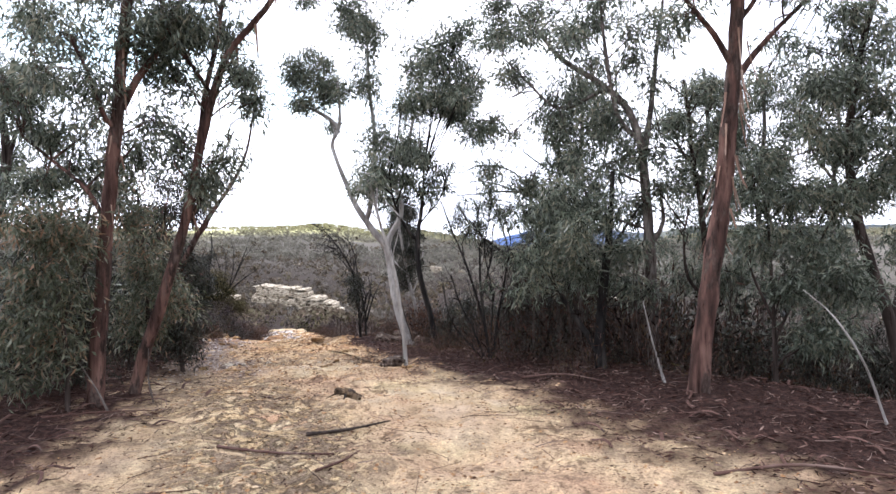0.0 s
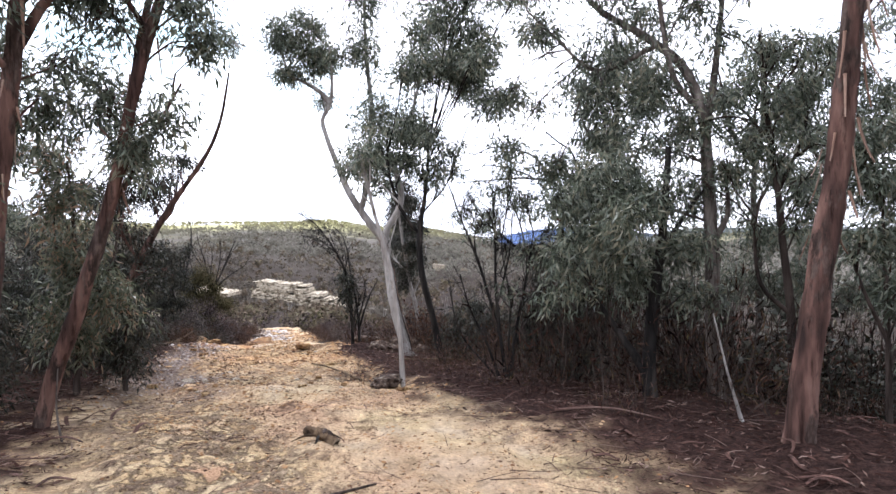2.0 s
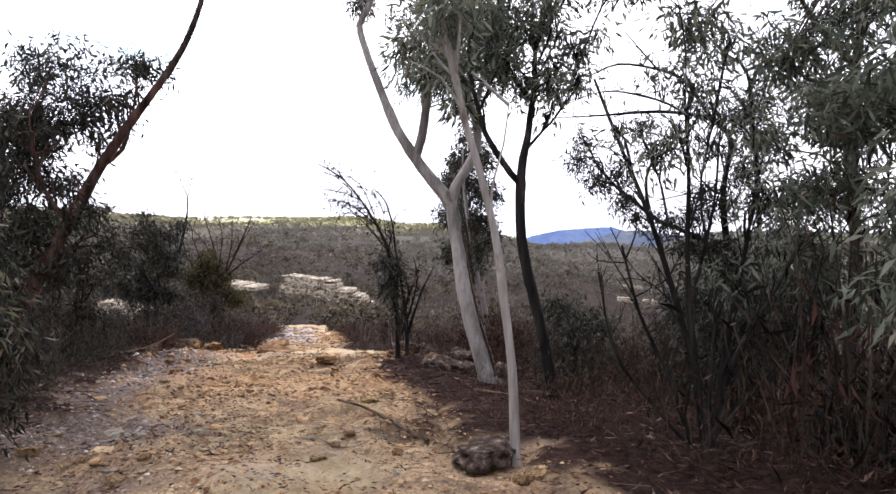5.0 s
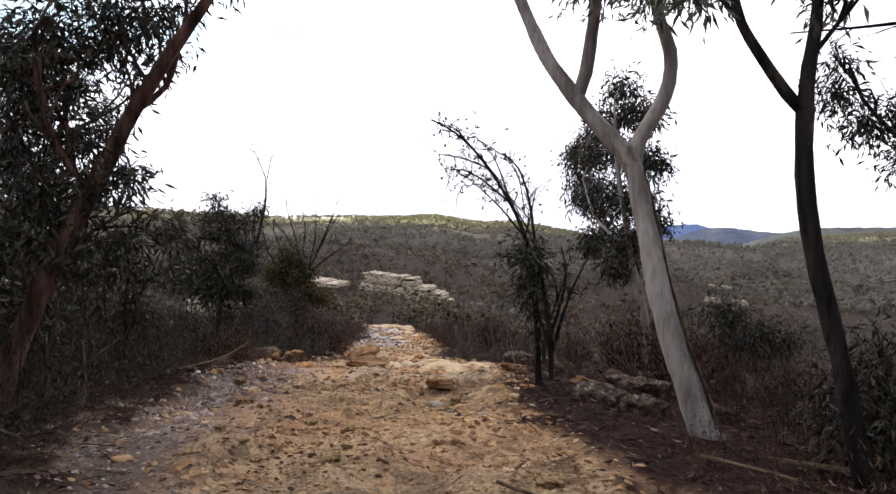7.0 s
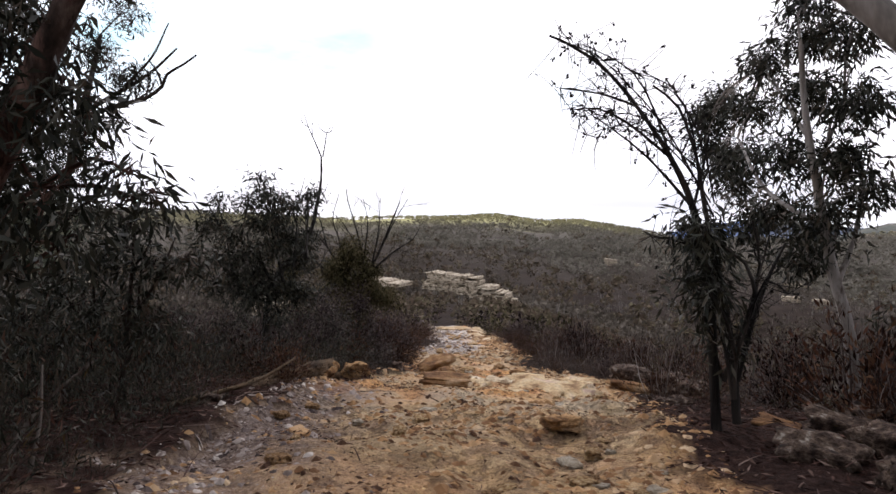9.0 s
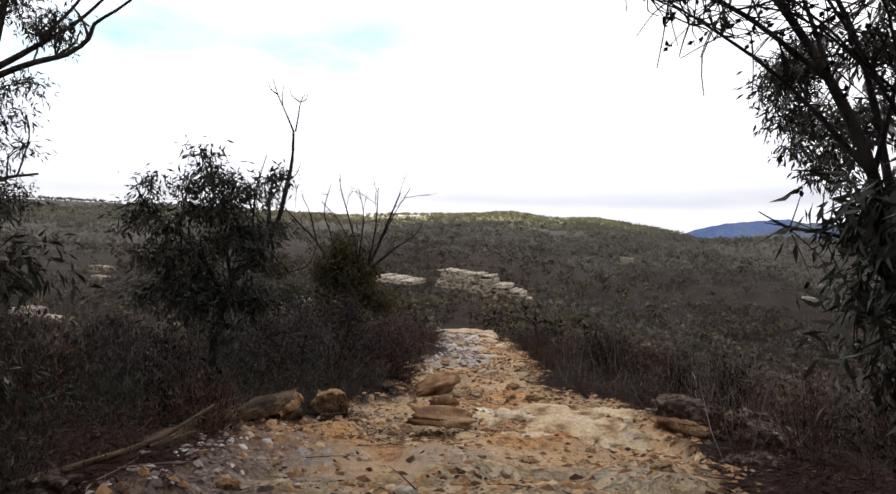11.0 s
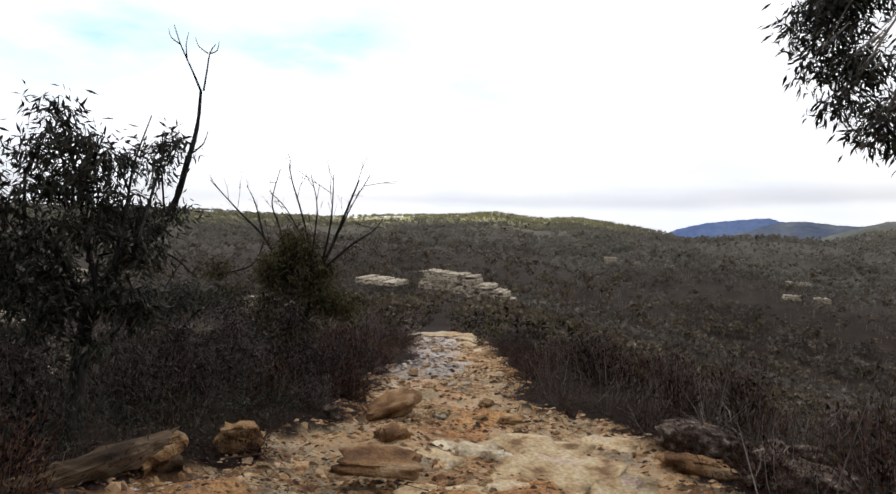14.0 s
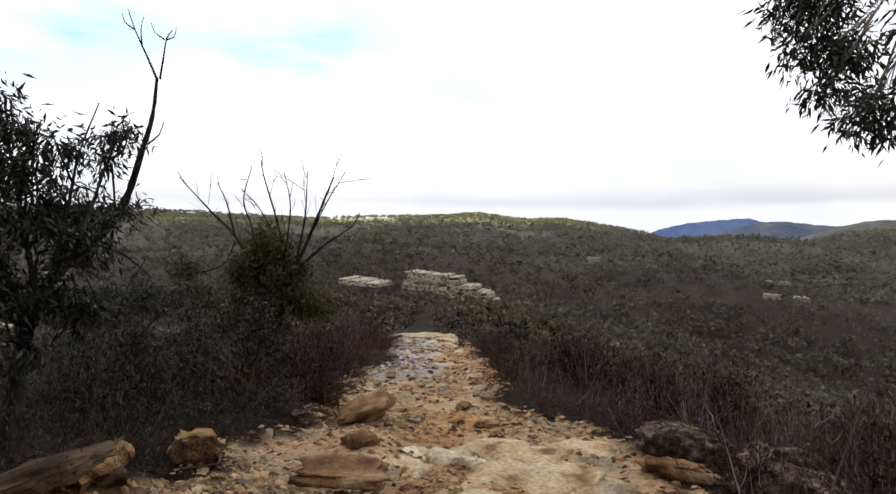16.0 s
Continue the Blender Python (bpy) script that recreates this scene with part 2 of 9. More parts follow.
leaf_scrub = material("gully_scrub_leaves", [(0.04, 0.033, 0.024), (0.09, 0.072, 0.053), (0.14, 0.105, 0.078), (0.12, 0.108, 0.066), (0.19, 0.158, 0.13)], 0.09, rough=0.9, bump=0, bump_scale=0.5, fine=0.5, island=0.3, through_light=0.15, ramp=(0.3, 0.72), gloss=0.0)
def sunlit_crest_mix(m):
    """Paints a sunlit olive-gold patch into the scrub colour on the high crest."""
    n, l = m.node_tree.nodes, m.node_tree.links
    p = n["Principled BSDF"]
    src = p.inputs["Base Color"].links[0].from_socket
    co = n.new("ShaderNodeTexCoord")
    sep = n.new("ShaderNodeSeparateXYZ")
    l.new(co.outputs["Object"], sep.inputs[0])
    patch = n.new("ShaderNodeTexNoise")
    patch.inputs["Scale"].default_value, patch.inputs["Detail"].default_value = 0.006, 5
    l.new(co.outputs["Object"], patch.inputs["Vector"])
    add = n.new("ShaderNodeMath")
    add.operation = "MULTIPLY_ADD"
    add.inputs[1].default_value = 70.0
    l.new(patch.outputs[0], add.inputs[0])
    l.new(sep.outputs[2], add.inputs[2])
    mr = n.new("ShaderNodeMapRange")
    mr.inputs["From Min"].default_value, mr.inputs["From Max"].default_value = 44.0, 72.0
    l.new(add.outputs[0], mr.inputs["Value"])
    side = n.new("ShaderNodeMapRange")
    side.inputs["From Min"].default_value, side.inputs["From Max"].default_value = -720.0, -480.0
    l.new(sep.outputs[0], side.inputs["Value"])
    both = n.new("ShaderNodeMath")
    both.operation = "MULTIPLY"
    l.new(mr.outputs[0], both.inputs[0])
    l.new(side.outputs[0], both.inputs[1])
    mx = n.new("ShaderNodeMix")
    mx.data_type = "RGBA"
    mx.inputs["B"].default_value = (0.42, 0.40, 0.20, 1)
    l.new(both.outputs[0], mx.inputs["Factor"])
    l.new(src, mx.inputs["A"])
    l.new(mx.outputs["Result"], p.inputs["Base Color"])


sunlit_crest_mix(leaf_hill_hazed)
dry_leaf = material("dry_litter", [(0.022, 0.012, 0.01), (0.055, 0.027, 0.021), (0.10, 0.055, 0.043), (0.24, 0.17, 0.14)], 2, rough=0.85, bump=0, fine=0.3, island=0.9, ramp=(0.15, 1.1))
dry_stick = material("dry_sticks", [(0.03, 0.017, 0.014), (0.08, 0.044, 0.035), (0.21, 0.155, 0.13)], 2, rough=0.85, bump=0.3, fine=0.3, island=0.9, ramp=(0.1, 1.0))
sandstone = material("sandstone", [(0.10, 0.055, 0.03), (0.29, 0.175, 0.085), (0.45, 0.315, 0.16), (0.52, 0.42, 0.30)], 5.5, (1, 1, 1), 0.92, 1.0, 55, 0.75, ramp=(0.34, 0.68))
sandstone_orange = material("orange_sandstone", [(0.05, 0.028, 0.016), (0.18, 0.098, 0.046), (0.33, 0.20, 0.095), (0.27, 0.19, 0.12)], 7.5, (1, 1, 1.3), 0.92, 1.0, 55, 0.7, ramp=(0.32, 0.66))
bedrock = material("worn_bedrock", [(0.20, 0.125, 0.07), (0.36, 0.25, 0.14), (0.45, 0.335, 0.195), (0.48, 0.385, 0.25), (0.44, 0.32, 0.25)], 4.5, (1, 1, 1), 0.92, 0.8, 34, 0.8, ramp=(0.32, 0.68))
cream_rock = material("cream_bedrock", [(0.26, 0.185, 0.115), (0.46, 0.37, 0.25), (0.6, 0.52, 0.385), (0.52, 0.43, 0.30)], 4.0, (1, 1, 1), 0.92, 0.8, 34, 0.7, ramp=(0.3, 0.68))
rusty_stone = material("rusty_sandstone", [(0.05, 0.027, 0.016), (0.15, 0.08, 0.04), (0.25, 0.145, 0.07), (0.34, 0.24, 0.15)], 4.0, (1, 1, 1), 0.9, 1.0, 45, 0.6, ramp=(0.32, 0.68))
sandstone_grey = material("lichened_sandstone", [(0.02, 0.014, 0.012), (0.06, 0.042, 0.033), (0.12, 0.088, 0.068), (0.30, 0.275, 0.24)], 16, (1, 1, 1.1), 0.92, 1.0, 55, 0.8, ramp=(0.36, 0.72))
sandstone_pale = material("pale_sandstone", [(0.24, 0.19, 0.14), (0.42, 0.36, 0.275), (0.52, 0.465, 0.38), (0.46, 0.37, 0.26)], 3.5, (1, 1, 1.2), 0.92, 1.0, 45, 0.7, ramp=(0.33, 0.68))
sandstone_cliff = material("weathered_cliff", [(0.09, 0.07, 0.05), (0.25, 0.205, 0.15), (0.42, 0.365, 0.28), (0.50, 0.445, 0.355), (0.32, 0.255, 0.18)], 1.3, (1, 1, 2.4), 0.95, 1.0, 5, 0.7, ramp=(0.36, 0.66))
gravel_stone = material("gravel", [(0.06, 0.033, 0.022), (0.22, 0.118, 0.06), (0.39, 0.235, 0.115), (0.52, 0.39, 0.25)], 1.5, rough=0.92, bump=0.4, fine=0.3, island=0.85, ramp=(0.1, 0.95))
grey_gravel = material("grey_gravel", [(0.06, 0.045, 0.042), (0.2, 0.16, 0.145), (0.36, 0.31, 0.28), (0.58, 0.53, 0.48)], 1.5, rough=0.92, bump=0.4, fine=0.3, island=0.85, ramp=(0.1, 0.95))
# Distance haze painted into these two ranges as blue and slate base colour.
haze_blue = material("hazed_far_range", [(0.09, 0.135, 0.27), (0.11, 0.16, 0.30), (0.14, 0.18, 0.28)], 0.006, rough=1.0, bump=0, bump_scale=0.05, fine=0.3)
haze_slate = material("hazed_slate_range", [(0.08, 0.10, 0.15), (0.11, 0.13, 0.175), (0.15, 0.165, 0.18)], 0.006, rough=1.0, bump=0, bump_scale=0.05, fine=0.35)
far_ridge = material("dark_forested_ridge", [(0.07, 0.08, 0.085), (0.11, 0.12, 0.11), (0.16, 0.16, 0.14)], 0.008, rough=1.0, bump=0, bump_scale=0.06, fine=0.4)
deadwood = material("weathered_wood", [(0.02, 0.013, 0.009), (0.065, 0.043, 0.027), (0.13, 0.09, 0.056), (0.10, 0.075, 0.052)], 2.6, (4, 0.35, 4), 0.85, 1.0, 12, 0.7)


def ground_material():
    """Sandy track, leaf litter and heath soil, told apart by the mesh's cover attributes."""
    m = bpy.data.materials.new("bush_ground")
    m.use_nodes = True
    n, l = m.node_tree.nodes, m.node_tree.links
    p = n["Principled BSDF"]
    co = n.new("ShaderNodeTexCoord")

    def noise_of(scale, detail=7, rough=0.6, stretch=None):
        t = n.new("ShaderNodeTexNoise")
        t.inputs["Scale"].default_value, t.inputs["Detail"].default_value, t.inputs["Roughness"].default_value = scale, detail, rough
        src = co.outputs["Object"]
        if stretch:
            mp = n.new("ShaderNodeMapping")
            mp.inputs["Scale"].default_value = stretch
            l.new(src, mp.inputs["Vector"])
            src = mp.outputs[0]
        l.new(src, t.inputs["Vector"])
        return t.outputs[0]

    def ramp_of(src, stops):
        r = n.new("ShaderNodeValToRGB")
        for i, (at, c) in enumerate(stops):
            e = r.color_ramp.elements[i] if i < 2 else r.color_ramp.elements.new(at)
            e.position, e.color = at, (*c, 1)
        l.new(src, r.inputs[0])
        return r.outputs[0]

    def mixed(fac, a, b, blend="MIX"):
        x = n.new("ShaderNodeMix")
        x.data_type, x.blend_type = "RGBA", blend
        if isinstance(fac, float):
            x.inputs["Factor"].default_value = fac
        else:
            l.new(fac, x.inputs["Factor"])
        l.new(a, x.inputs["A"])
        l.new(b, x.inputs["B"])
        return x.outputs["Result"]

    def cover(name):
        a = n.new("ShaderNodeAttribute")
        a.attribute_name = name
        return a.outputs["Fac"]

    sand = ramp_of(noise_of(0.9), [(0.3, (0.28, 0.19, 0.14)), (0.43, (0.37, 0.275, 0.2)), (0.56, (0.45, 0.365, 0.258)), (0.64, (0.39, 0.335, 0.22)), (0.74, (0.44, 0.34, 0.268))])
    # Random grain tone; its dark specks also paint in the shade of small cavities.
    speck = ramp_of(noise_of(26, 9, 0.75), [(0.35, (0.12, 0.09, 0.07)), (0.45, (0.48, 0.46, 0.44)), (0.6, (0.62, 0.60, 0.56)), (0.72, (0.85, 0.83, 0.79))])
    clod = ramp_of(noise_of(6.5, 6, 0.62), [(0.35, (0.16, 0.13, 0.11)), (0.44, (0.50, 0.48, 0.46)), (0.58, (0.60, 0.58, 0.55)), (0.68, (0.80, 0.76, 0.68))])
    clay = ramp_of(noise_of(1.3, 8, 0.65), [(0.3, (0.16, 0.092, 0.058)), (0.43, (0.38, 0.215, 0.112)), (0.56, (0.53, 0.325, 0.155)), (0.7, (0.47, 0.275, 0.18))])
    sand = mixed(cover("clay"), sand, clay)
    sand = mixed(0.8, mixed(0.75, sand, clod, "OVERLAY"), speck, "OVERLAY")
    # broken plates of yellow rock with debris lying in the joints between them
    warp = n.new("ShaderNodeTexNoise")
    warp.inputs["Scale"].default_value, warp.inputs["Detail"].default_value = 3.0, 5
    l.new(co.outputs["Object"], warp.inputs["Vector"])
    bent = n.new("ShaderNodeMix")
    bent.data_type, bent.blend_type = "RGBA", "ADD"
    bent.inputs["Factor"].default_value = 0.9
    l.new(co.outputs["Object"], bent.inputs["A"])
    l.new(warp.outputs["Color"], bent.inputs["B"])

    def plates(feature, size):
        mp = n.new("ShaderNodeMapping")
        mp.inputs["Scale"].default_value = (0.6, 1.0, 0.3)
        l.new(bent.outputs["Result"], mp.inputs["Vector"])
        v = n.new("ShaderNodeTexVoronoi")
        v.feature = feature
        v.inputs["Scale"].default_value = size
        l.new(mp.outputs[0], v.inputs["Vector"])
        return v

    joint = plates("DISTANCE_TO_EDGE", 7.5).outputs["Distance"]
    plate_tone = ramp_of(plates("F1", 7.5).outputs["Color"], [(0.1, (0.40, 0.295, 0.18)), (0.4, (0.50, 0.38, 0.23)), (0.7, (0.55, 0.45, 0.305)), (0.95, (0.43, 0.285, 0.19))])
    plate_tone = mixed(0.55, plate_tone, speck, "OVERLAY")
    gap = n.new("ShaderNodeMath")
    gap.operation = "MULTIPLY_ADD"
    gap.inputs[1].default_value, gap.inputs[2].default_value = 1.5, -0.72
    l.new(noise_of(5.0, 7, 0.7), gap.inputs[0])
    over = n.new("ShaderNodeMath")
    over.operation = "SUBTRACT"
    l.new(joint, over.inputs[0])
    l.new(gap.outputs[0], over.inputs[1])
    open_joint = ramp_of(over.outputs[0], [(0.0, (0.15, 0.15, 0.15)), (0.16, (1.0, 1.0, 1.0))])
    joint_dirt = ramp_of(noise_of(17, 8, 0.75), [(0.36, (0.06, 0.042, 0.033)), (0.5, (0.18, 0.132, 0.10)), (0.64, (0.36, 0.285, 0.21))])
    sand = mixed(cover("rocky"), sand, mixed(open_joint, joint_dirt, plate_tone))
    grit = ramp_of(noise_of(62, 6, 0.8), [(0.36, (0.08, 0.06, 0.05)), (0.46, (0.42, 0.40, 0.38)), (0.58, (0.6, 0.58, 0.54)), (0.68, (0.95, 0.9, 0.82))])
    sand = mixed(0.75, sand, grit, "OVERLAY")
    dirt = ramp_of(noise_of(2.6, 10, 0.72), [(0.50, (0.0, 0.0, 0.0)), (0.62, (0.6, 0.6, 0.6))])
    debris = ramp_of(noise_of(19, 8, 0.75), [(0.38, (0.03, 0.02, 0.016)), (0.55, (0.11, 0.075, 0.055)), (0.7, (0.26, 0.2, 0.15))])
    sand = mixed(dirt, sand, debris)
    rock = ramp_of(noise_of(1.7, 9, 0.65), [(0.3, (0.28, 0.18, 0.10)), (0.45, (0.47, 0.36, 0.22)), (0.62, (0.58, 0.49, 0.37)), (0.75, (0.40, 0.23, 0.12))])
    rock = mixed(0.3, rock, speck, "OVERLAY")
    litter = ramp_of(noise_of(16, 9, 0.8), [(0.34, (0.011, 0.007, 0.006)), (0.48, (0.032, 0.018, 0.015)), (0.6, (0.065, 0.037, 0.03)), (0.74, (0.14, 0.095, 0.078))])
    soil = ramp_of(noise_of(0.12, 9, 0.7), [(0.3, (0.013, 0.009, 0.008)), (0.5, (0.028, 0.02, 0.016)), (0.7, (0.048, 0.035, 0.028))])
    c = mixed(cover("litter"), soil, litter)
    # Far woodland floor; distance haze is painted in as a paler tone.
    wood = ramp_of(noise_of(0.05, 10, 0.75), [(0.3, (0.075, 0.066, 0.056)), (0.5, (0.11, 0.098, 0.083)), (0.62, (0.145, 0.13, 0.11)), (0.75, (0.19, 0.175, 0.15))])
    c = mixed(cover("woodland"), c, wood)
    pale = ramp_of(noise_of(34, 8, 0.8), [(0.34, (0.09, 0.075, 0.07)), (0.44, (0.36, 0.32, 0.29)), (0.55, (0.55, 0.51, 0.47)), (0.68, (0.72, 0.69, 0.65))])
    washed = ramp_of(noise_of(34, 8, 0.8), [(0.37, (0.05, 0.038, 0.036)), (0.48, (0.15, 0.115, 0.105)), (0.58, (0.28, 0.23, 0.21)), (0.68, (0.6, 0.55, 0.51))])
    c = mixed(cover("track"), c, sand)
    c = mixed(cover("bare_rock"), c, rock)
    c = mixed(cover("pale_grit"), c, pale)
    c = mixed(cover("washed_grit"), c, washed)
    l.new(c, p.inputs["Base Color"])
    p.inputs["Roughness"].default_value = 0.95
    p.inputs["Specular IOR Level"].default_value = 0.05
    b = n.new("ShaderNodeBump")
    b.inputs["Strength"].default_value, b.inputs["Distance"].default_value = 1.0, 0.05
    l.new(noise_of(14, 10, 0.75), b.inputs["Height"])
    lip = n.new("ShaderNodeBump")
    lip.inputs["Distance"].default_value = 0.06
    l.new(cover("rocky"), lip.inputs["Strength"])
    l.new(open_joint, lip.inputs["Height"])
    l.new(b.outputs[0], lip.inputs["Normal"])
    l.new(lip.outputs[0], p.inputs["Normal"])
    return m


ground_mat = ground_material()
sunlit_crest_mix(ground_mat)


# ---- terrain: one height function for the whole place ----
TRACK_Y = [-40, 0, 4.5, 7, 8.3, 9.5, 11, 13, 17, 19.2, 20.8, 22.2, 23.7, 25.3, 28, 31.8, 35.5, 37, 40, 60, 120]
TRACK_X = [1.5, 0.65, -0.25, -1.2, -1.85, -2.4, -2.88, -3.5, -4.0, -4.3, -5.0, -5.5, -5.85, -6.1, -6.85, -7.95, -9.05, -9.6, -10.5, -16.5, -30.5]
TRACK_HALF = [3.5, 3.35, 2.78, 2.1, 1.85, 1.6, 1.5, 1.48, 1.7, 1.4, 1.1, 1.12, 1.05, 0.9, 0.98, 1.06, 1.08, 1.05, 0.9, 0.5, 0.5]
LEVEL_Y = [-40, 0, 6.8, 9, 12.5, 14, 15, 16.5, 18, 20, 25, 30.5, 37, 39, 45, 60, 90, 120, 160, 260]
LEVEL_Z = [0.3, 0.0, 0.0, -0.08, -0.3, -0.38, -0.56, -0.86, -1.04, -1.34, -1.88, -2.45, -3.02, -3.4, -4.6, -6.4, -9.0, -10.4, -14, -21]
FLAT_Y = [-40, 0, 5, 9, 13, 17, 22, 30, 38, 50]
FLAT_R = [8.0, 6.5, 5.5, 4.2, 3.0, 2.5, 2.0, 1.8, 2.2, 6]
FLAT_L = [8.0, 7.0, 6.0, 4.6, 3.3, 2.7, 2.0, 1.9, 2.5, 6]
CREST_AZ = [-90, -45, -25, -21.5, -18.4, -16.6, -15, -13.5, -10.3, -6.7, -3.6, 0.2, 3.6, 7, 10.8, 15.2, 20.3, 25.4, 35, 51, 70, 100]
CREST_EL = [0.9, 0.9, 0.95, 0.72, 0.45, -0.1, -0.7, -1.2, -1.2, -0.6, 0.35, 1.05, 1.6, 1.5, 2.05, 1.8, 1.74, 1.5, 1.95, 2.3, 2.3, 1.5]
VALLEY_AZ = [-90, -30, -12, 0, 10, 25, 45, 100]
VALLEY_Z = [-48, -48, -44, -30, -23, -24, -30, -34]


# wooded spurs running down into the valley: bearing, distance, height of the ridge line
SPURS = [[(-2, 900, -4), (-6, 820, -2.5), (-9.5, 760, -1.3), (-11.2, 715, 0.6), (-12.9, 690, -2.2), (-15, 650, -9.5), (-18, 590, -26)],
         [(9, 980, 16), (5, 820, 6), (1, 640, -3), (-4, 480, -14), (-8, 380, -25), (-12, 310, -38)],
         [(22, 900, 12), (17, 700, 0), (13, 520, -10), (9, 400, -19), (6, 320, -25)],
         [(-22, 1000, 6), (-20, 800, -8), (-19, 620, -24), (-21, 480, -36)]]


def smooth(a, b, v):
    k = np.clip((v - a) / (b - a), 0, 1)
    return k * k * (3 - 2 * k)


def fall(u, slope, depth):
    u = np.maximum(u, 0)
    return depth * (1 - np.exp(-slope * u * u / (u + 1.6) / depth))


def ground_z(x, y):
    x, y = np.asarray(x, float), np.asarray(y, float)
    off = x - np.interp(y, TRACK_Y, TRACK_X)
    z = np.interp(y, LEVEL_Y, LEVEL_Z)
    z = z - fall(off - np.interp(y, FLAT_Y, FLAT_R), 0.33, 42) - fall(-off - np.interp(y, FLAT_Y, FLAT_L), 0.24, 34)
    z = z - 0.12 * smooth(26, 34, y) * (1 - smooth(38, 46, y)) * np.minimum(np.abs(off) / 1.1, 1.6) ** 2
    r, az = np.hypot(x + 3, y - 12), np.degrees(np.arctan2(-(x + 3), y - 12))
    valley, crest = np.interp(az, VALLEY_AZ, VALLEY_Z), np.interp(az, CREST_AZ, CREST_EL)
    top = 1300 * np.tan(np.radians(crest)) + 1
    k = np.clip((r - 250) / 1050, 0, 1)
    far = valley + (top - valley) * (0.62 * k + 0.38 * smooth(0, 1, k)) - np.maximum(r - 1350, 0) * 0.06
    far = far + np.sin(x / 61 + 1.3 * np.sin(y / 83)) * np.sin(y / 71 + 0.7) * 5 * smooth(250, 500, r) * (1 - smooth(900, 1150, r))
    far = far + (np.abs(np.sin(x / 118 + 0.8 * np.sin(y / 140))) - 0.6) * 9 * np.sin(y / 190 + x / 260) * smooth(260, 420, r) * (1 - smooth(800, 1100, r))
    for line in SPURS:
        pts = [(-3 - q * math.sin(math.radians(b)), 12 + q * math.cos(math.radians(b)), h) for b, q, h in line]
        for (ax, ay, ah), (bx, by, bh) in zip(pts[:-1], pts[1:]):
            u = np.clip(((x - ax) * (bx - ax) + (y - ay) * (by - ay)) / ((bx - ax) ** 2 + (by - ay) ** 2), 0, 1)
            d = np.hypot(x - ax - u * (bx - ax), y - ay - u * (by - ay))
            far = np.maximum(far, ah + u * (bh - ah) - 0.02 * d ** 1.45)
    return z + (far - z) * smooth(90, 260, r)

# ---- builders ----
def mesh_of(name, verts, faces, mat, smooth_shade=True):
    me = bpy.data.meshes.new(name)
    verts = np.asarray(verts, float)
    faces = np.asarray(faces, int) if not isinstance(faces, list) else faces
    me.from_pydata(verts.tolist(), [], faces.tolist() if not isinstance(faces, list) else faces)
    me.materials.append(mat)
    if smooth_shade:
        me.polygons.foreach_set("use_smooth", np.ones(len(me.polygons), bool))
    me.update()
    return me


def put(name, verts, faces, mat, parent=None, label="", smooth_shade=True):
    ob = new(name, mesh_of(name, verts, faces, mat, smooth_shade))
    if parent is not None:
        ob.parent = parent
    if label:
        ob["label"] = label
    return ob


def join(pieces):
    """Several (verts, faces) with faces of one size as one."""
    at, vs, fs = 0, [], []
    for v, f in pieces:
        vs.append(np.asarray(v, float))
        fs.append(np.asarray(f, int) + at)
        at += len(v)
    return np.concatenate(vs), np.concatenate(fs)


def curve_points(pts, step):
    """A smooth curve through the points, resampled."""
    p = np.asarray(pts, float)
    if len(p) == 2:
        p = np.array([p[0], (p[0] + p[1]) / 2, p[1]])
    q = np.vstack([2 * p[0] - p[1], p, 2 * p[-1] - p[-2]])
    got = []
    for i in range(1, len(q) - 2):
        k = max(2, int(np.linalg.norm(q[i + 1] - q[i]) / step))
        for s in np.arange(k) / k:
            a, b, c, d = q[i - 1], q[i], q[i + 1], q[i + 2]
            got.append(0.5 * (2 * b + (c - a) * s + (2 * a - 5 * b + 4 * c - d) * s * s + (3 * b - a - 3 * c + d) * s ** 3))
    got.append(p[-1])
    return np.array(got)


def tube(pts, r0, r1, sides=10, step=0.12, rng=None, lump=0.06, flare=0.0):
    """A tapered, slightly lumpy stem along a curve, closed at its tip."""
    c = curve_points(pts, step)
    m = len(c)
    k = np.linspace(0, 1, m)
    r = r0 + (r1 - r0) * k
    if flare:
        r = r * (1 + flare * np.exp(-k * m * step / 0.12))
    tang = np.gradient(c, axis=0)
    tang /= np.linalg.norm(tang, axis=1)[:, None] + 1e-9
    ref = np.where(np.abs(tang[:, 2:3]) > 0.9, np.array([[1.0, 0, 0]]), np.array([[0, 0, 1.0]]))
    u = np.cross(tang, ref)
    u /= np.linalg.norm(u, axis=1)[:, None] + 1e-9
    for i in range(1, m):
        if u[i] @ u[i - 1] < 0:
            u[i] = -u[i]
    w = np.cross(tang, u)
    a = np.arange(sides) * 2 * np.pi / sides
    rr = r[:, None] * np.ones(sides)
    if rng is not None and lump:
        rough = rng.normal(0, 1, (m, sides))
        rough = (rough + np.roll(rough, 1, 1) + np.vstack([rough[:1], rough[:-1]]) + np.vstack([rough[1:], rough[-1:]])) / 2
        rr = rr * (1 + lump * rough)
    v = c[:, None] + rr[..., None] * (np.cos(a)[None, :, None] * u[:, None] + np.sin(a)[None, :, None] * w[:, None])
    v = v.reshape(-1, 3)
    i, j = np.meshgrid(np.arange(m - 1), np.arange(sides), indexing="ij")
    f = np.stack([i * sides + j, i * sides + (j + 1) % sides, (i + 1) * sides + (j + 1) % sides, (i + 1) * sides + j], -1).reshape(-1, 4)
    return v, f


